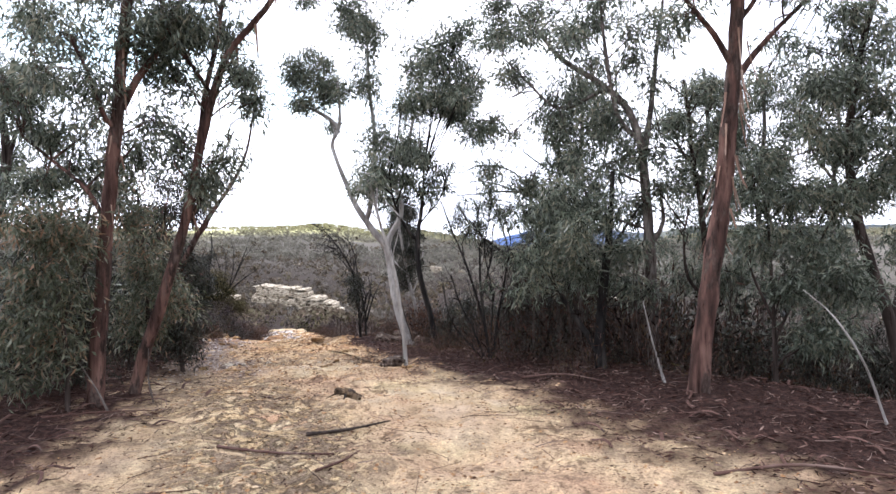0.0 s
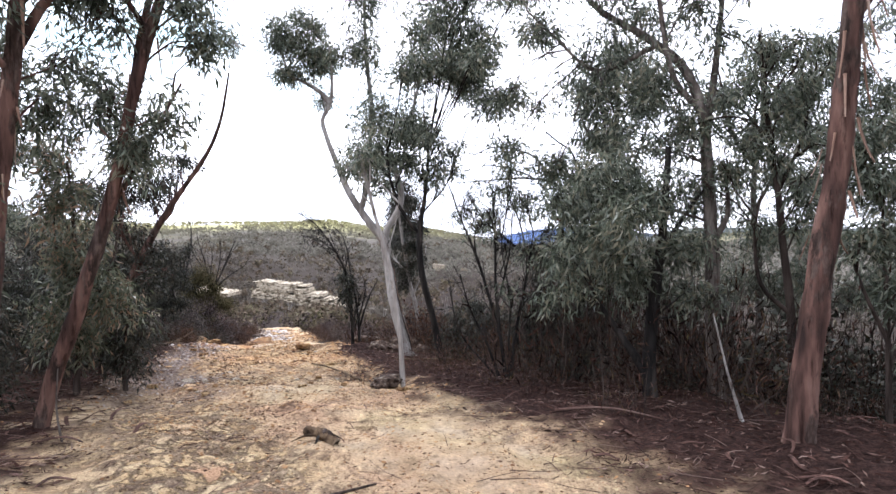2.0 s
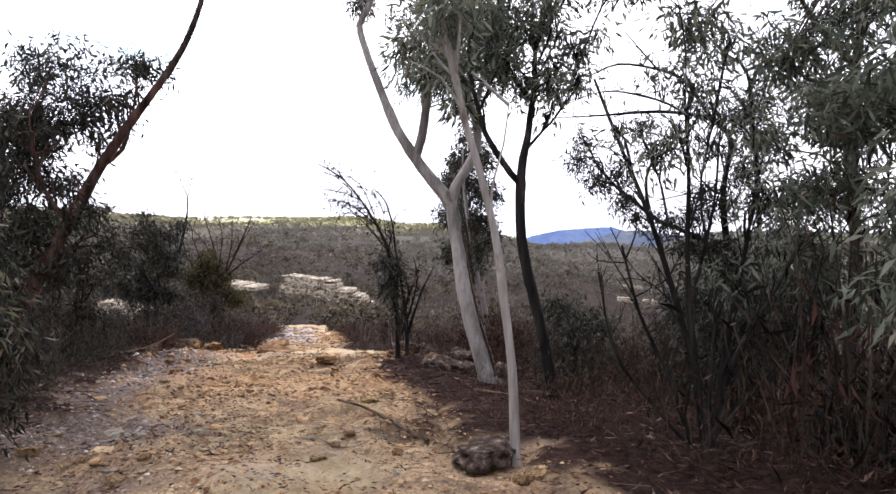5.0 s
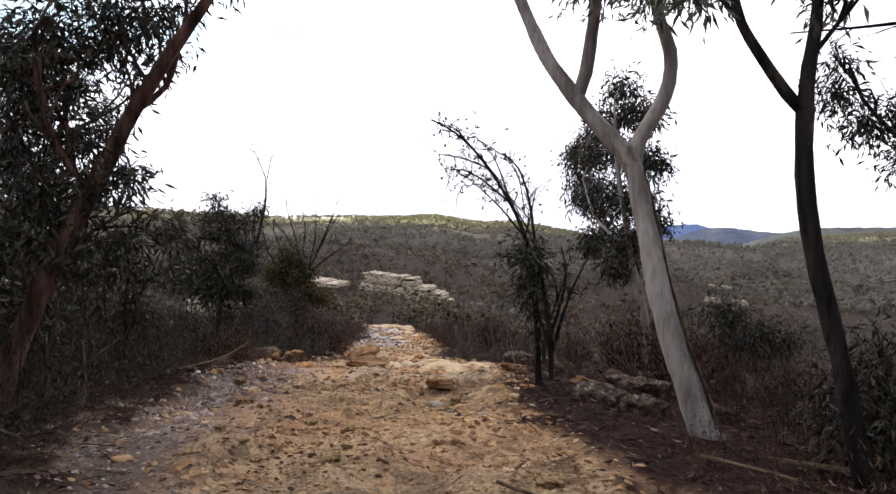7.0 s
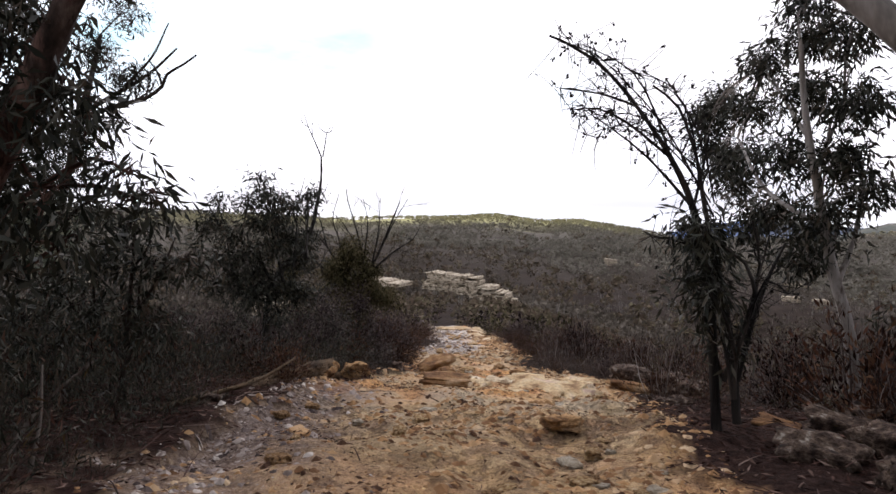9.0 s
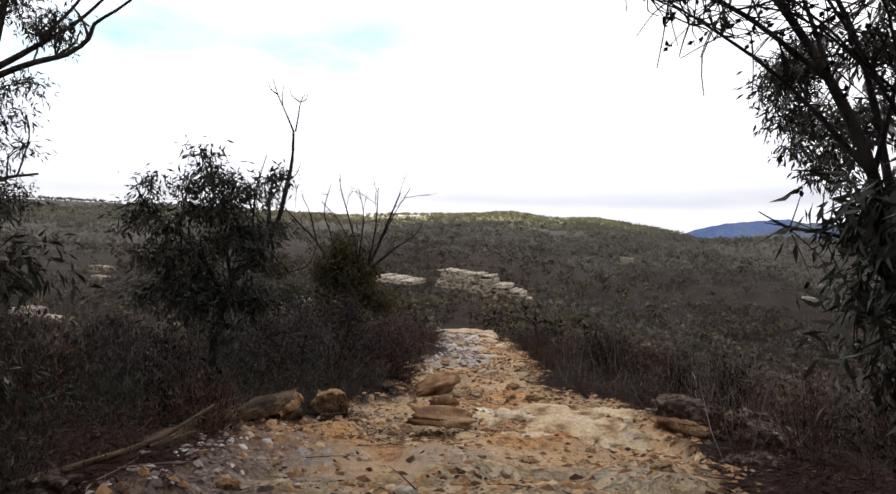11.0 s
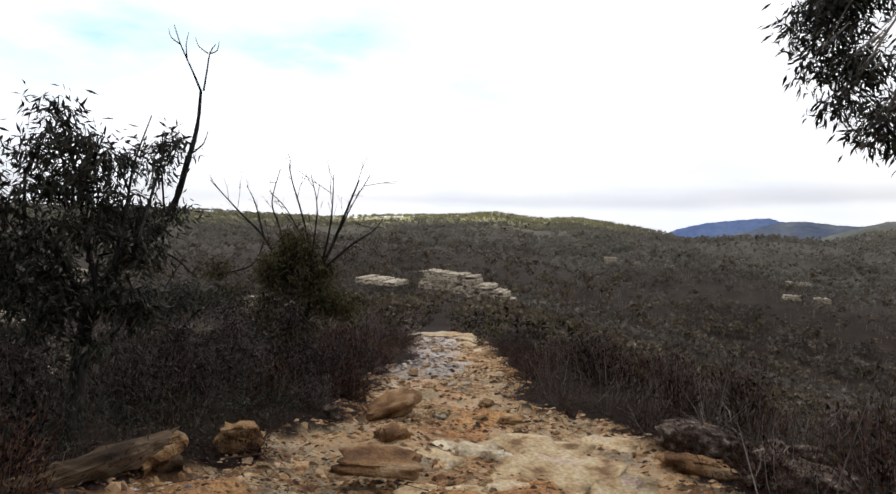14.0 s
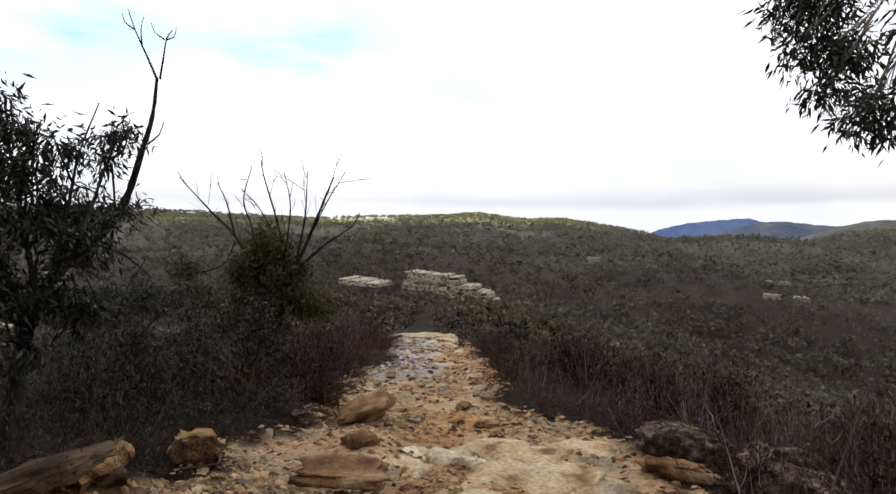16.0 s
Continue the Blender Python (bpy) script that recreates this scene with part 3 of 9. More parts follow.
def blades(at, way, length, width, rng, bend=0.25):
    """Leaf blades, two triangles each way of a folded diamond: from at along way."""
    k = len(at)
    way = way / (np.linalg.norm(way, axis=1)[:, None] + 1e-9)
    side = np.cross(way, rng.normal(0, 1, (k, 3)))
    side /= np.linalg.norm(side, axis=1)[:, None] + 1e-9
    nor = np.cross(way, side)
    ln, wd = np.asarray(length)[:, None], np.asarray(width)[:, None]
    mid = at + way * ln * 0.45 + nor * ln * bend * 0.3
    tip = at + way * ln + side * ln * bend * 0.35
    v = np.stack([at, mid + side * wd / 2, tip, mid - side * wd / 2], 1).reshape(-1, 3)
    return v, np.arange(4 * k).reshape(-1, 4)


def foliage(clusters, rng, per=105, leaf=0.115, many=13, reach=0.17, wide=1.0):
    """Sprays of drooping leaves in uneven clumps: blades, and the spray centres."""
    at, way, ln, hubs = [], [], [], []
    for x, y, z, rh, rv in clusters:
        k = max(5, int(per * np.pi * rh * rv))
        d = rng.normal(0, 1, (k, 3))
        d /= np.linalg.norm(d, axis=1)[:, None]
        rad = rng.uniform(0.2, 1.12, (k, 1)) ** 0.6
        bias = 0.78 + 0.35 * np.sin(d @ rng.normal(0, 2.6, 3) + rng.uniform(0, 6))[:, None]
        hub = np.array([x, y, z]) + d * rad * bias * np.array([rh, rh, rv])
        hubs.append(hub)
        h = np.repeat(hub, many, 0)
        sway = rng.normal(0, 1, (len(h), 3)) * np.array([1, 1, 0.75])
        at.append(h + sway * reach * 0.42)
        way.append(np.array([0, 0, -0.8]) + rng.normal(0, 0.62, (len(h), 3)) + 0.35 * sway)
        ln.append(leaf * rng.uniform(0.6, 1.3, len(h)))
    at, way, ln = np.concatenate(at), np.concatenate(way), np.concatenate(ln)
    v, f = blades(at, way, ln, ln * rng.uniform(0.15, 0.24, len(ln)) * wide, rng)
    return v, f, hubs


count_of_trees = [0]


def tree(name, label, limbs, clusters, bark, leaves, pods=False, bare=False, strips=0, reach=1.0, wide=1.0, per=165, leaf=0.1, category=None, dense=1):
    """A tree from its stem, limbs and leaf clumps, standing on the ground."""
    count_of_trees[0] += 1
    rng = np.random.default_rng(100 + count_of_trees[0])
    base = np.array(limbs[0][0][0])
    top = tagged(new(name), label, category or name.replace("_", " "), "trees and shrubs along the track")
    top.location = base
    spots = []
    for i, (pts, r0, r1) in enumerate(limbs):
        pts = np.array(pts) - base
        if i == 0:
            down = pts[0] - pts[1]
            pts = np.vstack([pts[0] + down / np.linalg.norm(down) * 0.3, pts])
        v, f = tube(pts, r0, r1, 12 if r0 > 0.04 else 7, 0.1, rng, 0.07, 0.25 if i == 0 else 0.0)
        c = curve_points(pts, 0.12)
        spots.append(c if i else c[len(c) // 3:])
        put("trunk" if i == 0 else "limb", v, f, bark, top)
    spots = np.concatenate(spots)
    twigs = []
    if clusters:
        local = [(x - base[0], y - base[1], z - base[2], a, b) for x, y, z, a, b in clusters]
        if leaves is leaf_gum:
            local = local + [(x + a * g[0], y + a * g[1], z + b * g[2], a * 0.62, b * 0.62) for (x, y, z, a, b), g in zip(local, rng.normal(0, 0.85, (len(local), 3)))]
        v, f, hubs = foliage(local, rng, per, leaf, wide=wide)
        put("crown", v, f, leaves, top)
        for (x, y, z, a, b), hub in zip(local, hubs):
            o = np.array([x, y, z])
            near = spots[np.argmin(np.linalg.norm(spots - o - np.array([0, 0, -0.3]), axis=1))]
            bow = (near + o) / 2 + rng.normal(0, 0.06, 3) + np.array([0, 0, 0.08])
            twigs.append(tube([near, bow, o], 0.012, 0.006, 4, 0.2))
            for h in hub[:: max(1, len(hub) // 9)]:
                twigs.append(tube([o + (near - o) * rng.uniform(0, 0.35), (o + h) / 2 + np.array([0, 0, 0.05]), h], 0.005, 0.002, 3, 0.4))
    if bare:
        for pts, r0, r1 in limbs:
            c = curve_points(np.array(pts) - base, 0.1)
            for o, q in (list(zip(c[:-1], c[1:]))[len(c) // 4::2]) * dense:
                ahead = (q - o) / (np.linalg.norm(q - o) + 1e-9)
                e = o + (ahead * rng.uniform(0.5, 1.0) + rng.normal(0, 0.45, 3) + np.array([0, 0, 0.25])) * rng.uniform(0.15, 0.42) * reach
                m = (o + e) / 2 + rng.normal(0, 0.02, 3)
                twigs.append(tube([o, m, e], 0.006, 0.002, 4, 0.15))
                for _ in range(2):
                    twigs.append(tube([m, m + (e - m) * rng.uniform(0.4, 0.9) + rng.normal(0, 0.05, 3)], 0.003, 0.0015, 4, 0.2))
    if strips:
        stem = curve_points(np.array(limbs[0][0]) - base, 0.1)
        radius = limbs[0][1]
        for _ in range(strips):
            o = stem[int(rng.uniform(0.35, 0.98) * len(stem))]
            a = rng.uniform(0, 2 * np.pi)
            out = np.array([math.cos(a), math.sin(a), 0]) * radius
            ln = rng.uniform(0.12, 0.45)
            side = np.array([-math.sin(a), math.cos(a), 0]) * rng.uniform(0.006, 0.02)
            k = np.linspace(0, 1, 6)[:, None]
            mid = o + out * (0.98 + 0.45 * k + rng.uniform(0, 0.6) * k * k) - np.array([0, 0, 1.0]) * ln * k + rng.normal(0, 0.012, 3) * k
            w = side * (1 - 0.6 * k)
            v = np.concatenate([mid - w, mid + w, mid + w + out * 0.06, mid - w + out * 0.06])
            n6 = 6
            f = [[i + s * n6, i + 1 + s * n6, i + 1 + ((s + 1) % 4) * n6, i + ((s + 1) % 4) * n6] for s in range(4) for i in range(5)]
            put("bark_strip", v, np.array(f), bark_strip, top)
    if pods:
        dots = []
        for pts, r0, r1 in limbs[4:]:
            c = curve_points(np.array(pts) - base, 0.1)
            for o in c[len(c) // 3:]:
                for _ in range(6):
                    e = o + rng.normal(0, 0.085, 3)
                    twigs.append(tube([o, (o + e) / 2 + rng.normal(0, 0.01, 3), e], 0.003, 0.0015, 3, 0.3))
                    if rng.random() < 0.35:
                        dots.append(blades(np.repeat(e[None] - 0.01, 4, 0), rng.normal(0, 1, (4, 3)), np.full(4, 0.026), np.full(4, 0.017), rng))
        v, f = join(dots)
        put("pod_spray", v, f, bark, top)["kind"] = "stuff"
    if twigs:
        v, f = join(twigs)
        put("twig_spray", v, f, bark, top)["kind"] = "stuff"
    return top


def boulder(rng, size, rough=0.3, flat=0.0, cuts=3, round_off=0.3):
    """A worn, broken block of stone about its base centre: verts and faces."""
    bm = bmesh.new()
    bmesh.ops.create_cube(bm, size=1.0)
    bmesh.ops.bevel(bm, geom=bm.edges[:], offset=0.1, segments=1, affect="EDGES")
    bmesh.ops.subdivide_edges(bm, edges=bm.edges[:], cuts=cuts, use_grid_fill=True)
    o = Vector(rng.uniform(-50, 50, 3))
    for v in bm.verts:
        d = noise.noise(v.co * 1.7 + o) * rough + noise.noise(v.co * 5 + o) * rough * 0.42 + noise.noise(v.co * 12 + o) * rough * 0.16
        v.co += v.co.normalized() * d
        v.co.z += flat * noise.noise(Vector((v.co.x * 2, v.co.y * 2, 0)) + o)
        v.co.x *= 1 + 0.25 * noise.noise(Vector((0, v.co.y * 1.5, 0)) + o)
        bed = 1 + 0.16 * min(1.0, size[2] / size[0]) * noise.noise(Vector((0, 0, v.co.z * 7)) + o)
        v.co.x, v.co.y = v.co.x * bed, v.co.y * bed
    bmesh.ops.triangulate(bm, faces=bm.faces[:])
    vs = np.array([v.co[:] for v in bm.verts])
    vs = (vs - vs.min(0)) / (vs.max(0) - vs.min(0)) - 0.5
    ball = vs / (np.linalg.norm(vs, axis=1)[:, None] + 1e-9) * 0.5
    vs = (vs + (ball - vs) * round_off) * np.array(size)
    fs = np.array([[v.index for v in f.verts] for f in bm.faces])
    bm.free()
    vs[:, 2] -= vs[:, 2].min()
    return vs, fs


def rock(name, label, x, y, size, mat, turn=0.0, tilt=(0, 0), sink=0.04, seed=0, category="rock", z=None, rough=0.42, round_off=0.16):
    rng = np.random.default_rng(700 + seed)
    v, f = boulder(rng, size, rough, 0.1, 5, round_off)
    ob = put(name, v, f, mat)
    ob.matrix_basis = pose(x, y, (float(ground_z(x, y)) if z is None else z) - sink, tilt[0], tilt[1], turn)
    return tagged(ob, label, category, "sandstone rocks on the track")


# ---- ground sheet ----
def spread(lo, hi, step, end_lo, end_hi, grow=1.13):
    mid = list(np.arange(lo, hi + 1e-6, step))
    a, s = [], step
    while (a[-1] if a else lo) > end_lo:
        s *= grow
        a.append((a[-1] if a else lo) - s)
    b, s = [], step
    while (b[-1] if b else hi) < end_hi:
        s *= grow
        b.append((b[-1] if b else hi) + s)
    return np.array(a[::-1] + mid + b)


def value_noise(x, y, seed):
    """Smooth noise on a lattice, -1 to 1."""
    def h(i, j):
        v = np.sin(i * 127.1 + j * 311.7 + seed * 74.7) * 43758.5453
        return (v - np.floor(v)) * 2 - 1
    i, j = np.floor(x), np.floor(y)
    u, w = x - i, y - j
    u, w = u * u * (3 - 2 * u), w * w * (3 - 2 * w)
    return (h(i, j) * (1 - u) + h(i + 1, j) * u) * (1 - w) + (h(i, j + 1) * (1 - u) + h(i + 1, j + 1) * u) * w


def fractal(x, y, seed, octaves=4):
    return sum(value_noise(x * 2 ** o, y * 2 ** o, seed + o) * 0.5 ** o for o in range(octaves))


def covers(x, y):
    """How far a place is track, leaf litter and bare rock, 0 to 1."""
    off = x - np.interp(y, TRACK_Y, TRACK_X)
    wob = 0.26 * fractal(x * 0.7, y * 0.7, 3) + 0.22 * fractal(x * 4.1, y * 4.1, 13, 3)
    edge = np.abs(off) - np.interp(y, TRACK_Y, TRACK_HALF) + wob - 0.12 * (off < 0) * smooth(8, 10, y) * (1 - smooth(12.6, 14.2, y))
    wide = 0.08 + 0.3 * (1 - smooth(9, 13, y)) + 0.45 * (1 - smooth(6, 9, y)) * (off > 0)
    edge = edge + 0.4 * (1 - smooth(4.5, 7.5, y)) * (off > 0) + 0.3 * (1 - smooth(7, 9, y)) * fractal(x * 2.2, y * 3.4, 29, 3)
    edge = edge + 0.35 * (1 - smooth(9.5, 13, y)) * fractal(x * 7.3, y * 7.3, 23, 2)
    track = (1 - smooth(-wide, wide, edge)) * (1 - smooth(38.5, 40, y))
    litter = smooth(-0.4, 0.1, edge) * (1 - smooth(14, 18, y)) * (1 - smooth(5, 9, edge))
    seam = fractal(x * 1.1 + 5, y * 0.9, 9)
    bare = track * smooth(0.05, 0.3, seam + 0.35 * smooth(13, 17, y) - 0.25 * (1 - smooth(2, 9, np.abs(y - 12) + 2)) + 0.5 * smooth(29, 32, y)) * smooth(3, 8, y)
    bare = np.maximum(bare * (0.55 + 0.45 * smooth(26, 31, y)), track * smooth(-0.75, -0.3, edge) * (off < 0) * smooth(19.5, 21.5, y) * smooth(-0.2, 0.3, seam + 0.25))
    return track, litter, bare


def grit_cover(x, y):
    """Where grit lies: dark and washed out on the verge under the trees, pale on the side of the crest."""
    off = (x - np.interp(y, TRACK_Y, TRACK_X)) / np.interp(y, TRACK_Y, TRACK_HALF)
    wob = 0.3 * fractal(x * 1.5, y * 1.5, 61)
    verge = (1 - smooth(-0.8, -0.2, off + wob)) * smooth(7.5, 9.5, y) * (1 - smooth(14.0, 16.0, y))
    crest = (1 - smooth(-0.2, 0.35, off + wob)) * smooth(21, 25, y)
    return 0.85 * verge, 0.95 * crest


def small_relief(x, y):
    track, litter, bare = covers(x, y)
    near = 1 - smooth(40, 80, np.hypot(x + 3, y - 12))
    ledge = fractal(x * 1.3 + 0.35 * y, y * 1.6, 21, 3)
    steps = np.floor(ledge * 4) / 4 + smooth(0.7, 1.0, ledge * 4 - np.floor(ledge * 4)) / 4
    return near * (0.035 * fractal(x * 0.9, y * 0.9, 5) + 0.03 * fractal(x * 4.2, y * 4.2, 7, 3) + 0.07 * steps * track * (0.45 + 0.55 * smooth(6, 12, y)) + 0.012 * track * fractal(x * 9, y * 9, 17, 2) + 0.04 * (1 - track) * fractal(x * 2, y * 2, 31) - 0.03 * track)


def stand_z(x, y):
    return float(ground_z(x, y) + small_relief(np.float64(x), np.float64(y)))


gx = spread(-7.5, 3.5, 0.075, -4200, 4200, 1.11)
gy = spread(2.5, 20.5, 0.075, -1500, 4600, 1.11)
X, Y = np.meshgrid(gx, gy)
Z = ground_z(X, Y) + small_relief(X, Y)
far_out = np.hypot(X, Y)
Z = np.where(far_out > 1500, np.minimum(Z, -20 - (far_out - 1500) * 0.02), Z)
ny, nx = X.shape
i, j = np.meshgrid(np.arange(ny - 1), np.arange(nx - 1), indexing="ij")
quads = np.stack([i * nx + j, i * nx + j + 1, (i + 1) * nx + j + 1, (i + 1) * nx + j], -1).reshape(-1, 4)
ground = put("ground", np.stack([X, Y, Z], -1).reshape(-1, 3), quads, ground_mat)
tagged(ground, "sandy walking track through leaf litter and heath soil", "ground", kind="structure")
OFF = X - np.interp(Y, TRACK_Y, TRACK_X) + 0.35 * fractal(X * 0.8, Y * 0.8, 91, 3)
ROCKY = (1 - smooth(-0.5, 0.25, OFF)) * smooth(-2.4, -1.4, OFF) * (1 - smooth(7.5, 10, Y)) + (0.55 + 0.45 * smooth(12, 15, Y)) * smooth(7.5, 10, Y) * smooth(0.0, 0.35, fractal(X * 0.6 + 3, Y * 0.6, 93, 3) + 0.2) * (1 - smooth(24, 30, Y))
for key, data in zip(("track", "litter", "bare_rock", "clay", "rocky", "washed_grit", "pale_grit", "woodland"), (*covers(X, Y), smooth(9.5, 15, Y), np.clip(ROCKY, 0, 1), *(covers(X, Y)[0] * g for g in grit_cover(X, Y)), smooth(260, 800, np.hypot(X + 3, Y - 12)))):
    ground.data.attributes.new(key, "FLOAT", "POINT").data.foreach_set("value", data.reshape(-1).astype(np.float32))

# ---- far ranges ----
def far_range(label, mat, dist, bearings, heights, seed):
    """A mountain on the horizon, its skyline given by bearing and angle of height."""
    a = np.radians(np.linspace(bearings[0], bearings[-1], 160))
    el = np.interp(a, np.radians(bearings), heights) + 0.018 * np.sin(a * 300 + seed) + 0.014 * np.sin(a * 770 + 2 * seed)
    rows = []
    for q in np.linspace(0, 1, 6):
        h = dist * np.tan(np.radians(el)) * np.sin(q * np.pi / 2) - 160 * (1 - q)
        d = dist + 500 * q
        rows.append(np.stack([-3 - d * np.sin(a), 12 + d * np.cos(a), h * d / dist + 1], -1))
    m = len(a)
    i, j = np.meshgrid(np.arange(5), np.arange(m - 1), indexing="ij")
    f = np.stack([i * m + j, i * m + j + 1, (i + 1) * m + j + 1, (i + 1) * m + j], -1).reshape(-1, 4)
    tagged(put("backdrop", np.concatenate(rows), f, mat), label, "mountain", kind="structure")


far_range("haze-blue forested mountain range on the horizon", haze_blue, 3700.0, [-17, -15, -13.3, -12.4, -11.6, -10.8, -9, -7, -5, -3.4, -2.6, -1, 3],
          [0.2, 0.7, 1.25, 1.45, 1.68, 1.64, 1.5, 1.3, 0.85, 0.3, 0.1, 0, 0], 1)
far_range("hazy slate-blue wooded range in front of the mountain", haze_slate, 3000.0, [-34, -28, -23, -20, -18, -16.5, -15, -14, -12.9, -11.5, -10.5, -9, -8],
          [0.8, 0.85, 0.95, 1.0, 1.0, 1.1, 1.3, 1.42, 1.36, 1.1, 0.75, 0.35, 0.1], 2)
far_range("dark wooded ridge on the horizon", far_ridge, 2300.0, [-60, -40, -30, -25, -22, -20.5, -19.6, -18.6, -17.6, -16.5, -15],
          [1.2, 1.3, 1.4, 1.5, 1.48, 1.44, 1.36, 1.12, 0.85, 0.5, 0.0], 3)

# ---- pale layered outcrop across the gully ----
rng = np.random.default_rng(5)


def outcrop(label, x0, x1, y0, y1, top0, top1, foot0, foot1, layers, deep, seed):
    """A cliff of thin beds; each bed is a run of worn blocks with open joints between them."""
    r = np.random.default_rng(seed)
    thing = tagged(new("rock_outcrop"), label, "rock outcrop", "pale cliffs")
    thing.location = (x0, y0, foot0 - 1)
    here = np.array(thing.location)
    cuts = np.concatenate([[0], np.sort(r.uniform(0.05, 0.97, layers - 1)), [1]])
    length = math.hypot(x1 - x0, y1 - y0)
    for q in range(layers):
        u, end = r.uniform(-0.03, 0.1) * (0.3 + cuts[q]), 1 - r.uniform(-0.05, 0.16) * (0.3 + cuts[q])
        set_back = deep * 0.22 * cuts[q] + r.normal(0, 0.16)
        blocks = []
        while u < end:
            run = r.uniform(0.7, 3.4) / length
            if r.random() > 0.03:
                a, e = u, min(u + run - 0.05 / length, end + 0.02)
                foot, top = foot0 + (foot1 - foot0) * (a + e) / 2, top0 + (top1 - top0) * (a + e) / 2
                zlo = foot + (top - foot) * cuts[q] - 0.04
                zhi = foot + (top - foot) * (cuts[q + 1] - 0.02) + r.normal(0, 0.07) * (q == layers - 1 or r.random() < 0.3)
                out = set_back + r.normal(0, 0.1)
                k = np.linspace(a, e, 6)
                x, y = x0 + (x1 - x0) * k, y0 + (y1 - y0) * k + out + r.normal(0, 0.1, 6)
                tilt = r.normal(0, 0.05, 6)
                rows = [np.stack([x, y + r.uniform(0.0, 0.1), 0 * x + zlo], -1), np.stack([x, y + r.normal(0, 0.07, 6), zlo + (zhi - zlo) * r.uniform(0.3, 0.55) + 0 * x], -1),
                        np.stack([x, y + 0.03, zhi - 0.12 * (zhi - zlo) + tilt], -1), np.stack([x, y + 0.12, zhi + tilt], -1), np.stack([x, y + deep, zhi + 0.1 + tilt], -1), np.stack([x, y + deep, 0 * x + zlo], -1)]
                blocks.append(np.concatenate(rows) - here)
            u += run
        i, j = np.meshgrid(np.arange(6), np.arange(5), indexing="ij")
        f = np.stack([i * 6 + j, i * 6 + j + 1, ((i + 1) % 6) * 6 + j + 1, ((i + 1) % 6) * 6 + j], -1).reshape(-1, 4).tolist()
        f += [[k * 6 for k in range(6)][::-1], [k * 6 + 5 for k in range(6)]]
        for v in blocks:
            put("rock_block", v, f, sandstone_cliff, thing, smooth_shade=False)
    return thing


outcrop("pale layered sandstone cliff across the gully", -39.6, -28, 128, 122, -5.6, -6.3, -9.0, -9.6, 10, 5, 1)
outcrop("pale layered sandstone cliff stepping down the gully", -29, -20.4, 122.5, 118.5, -6.5, -9.3, -9.8, -11.2, 10, 5, 2)
outcrop("flat pale sandstone shelf beyond the heath", -50, -41.5, 122, 119, -7.0, -7.6, -7.9, -8.3, 3, 8, 3)
outcrop("low pale sandstone rocks among the heath", -34.5, -32.5, 72, 71, -5.6, -6.4, -7.4, -7.6, 2, 2, 4)
rock("boulder", "large pale boulder standing in the heath", -0.8, 105, (2.4, 2.0, 2.2), sandstone_cliff, 20, (0, 8), 0.5, 23, "boulder", rough=0.5)
rock("boulder", "pale rock beside the large boulder", 0.6, 104.3, (1.3, 1.2, 1.0), sandstone_cliff, 50, (0, 0), 0.3, 24, "boulder", rough=0.5)
outcrop("pale rock ledges on the far slope", 92, 108, 432, 430, -24.5, -25, -27, -27, 2, 4, 7)
outcrop("pale rock ledges on the wooded hill", -12, -4, 428, 428, -11, -12, -14.5, -14.5, 2, 4, 8)
outcrop("pale sandstone ledges down in the gully", -52, -44, 88, 86, -7.5, -8, -10, -10, 2, 3, 9)
for k, (bearing, far_off, wide) in enumerate([(0.7, 470, 7), (-1.6, 455, 5), (-4.2, 440, 6), (13.4, 480, 6), (9.2, 460, 5), (-13.5, 360, 9), (-15.5, 372, 7), (-18.8, 1180, 22), (-20.6, 1200, 28), (4.5, 560, 8)]):
    x, y = -3 - far_off * math.sin(math.radians(bearing)), 12 + far_off * math.cos(math.radians(bearing))
    z = float(ground_z(x, y))
    outcrop("pale rock ledges among the trees of the far slope", x - wide / 2, x + wide / 2, y, y - 1, z + 0.2 * wide + 0.7, z + 0.14 * wide + 0.7, z - 0.5, z - 0.5, 3, 4, 40 + k)
for k, (x, y, wide) in enumerate([(-287, 292, 16), (-262, 268, 9), (-209, 183, 12), (-190, 176, 8), (-88, 104, 6), (-80, 99, 4), (-28.3, 36.1, 1.4), (-24, 29.6, 1.3), (-26.5, 33, 1.0), (-104, 244, 7)]):
    z = float(ground_z(x, y))
    outcrop("pale sandstone ledges showing through the scrub", x - wide / 2, x + wide / 2, y, y - 0.15 * wide, z + 0.22 * wide + 0.8, z + 0.15 * wide + 0.8, z - 0.3, z - 0.3, 3, 0.5 * wide, 60 + k)
outcrop("pale sandstone shelves below the heath", -34, -29, 44, 43, -7.0, -7.3, -8.4, -8.4, 2, 3, 10)

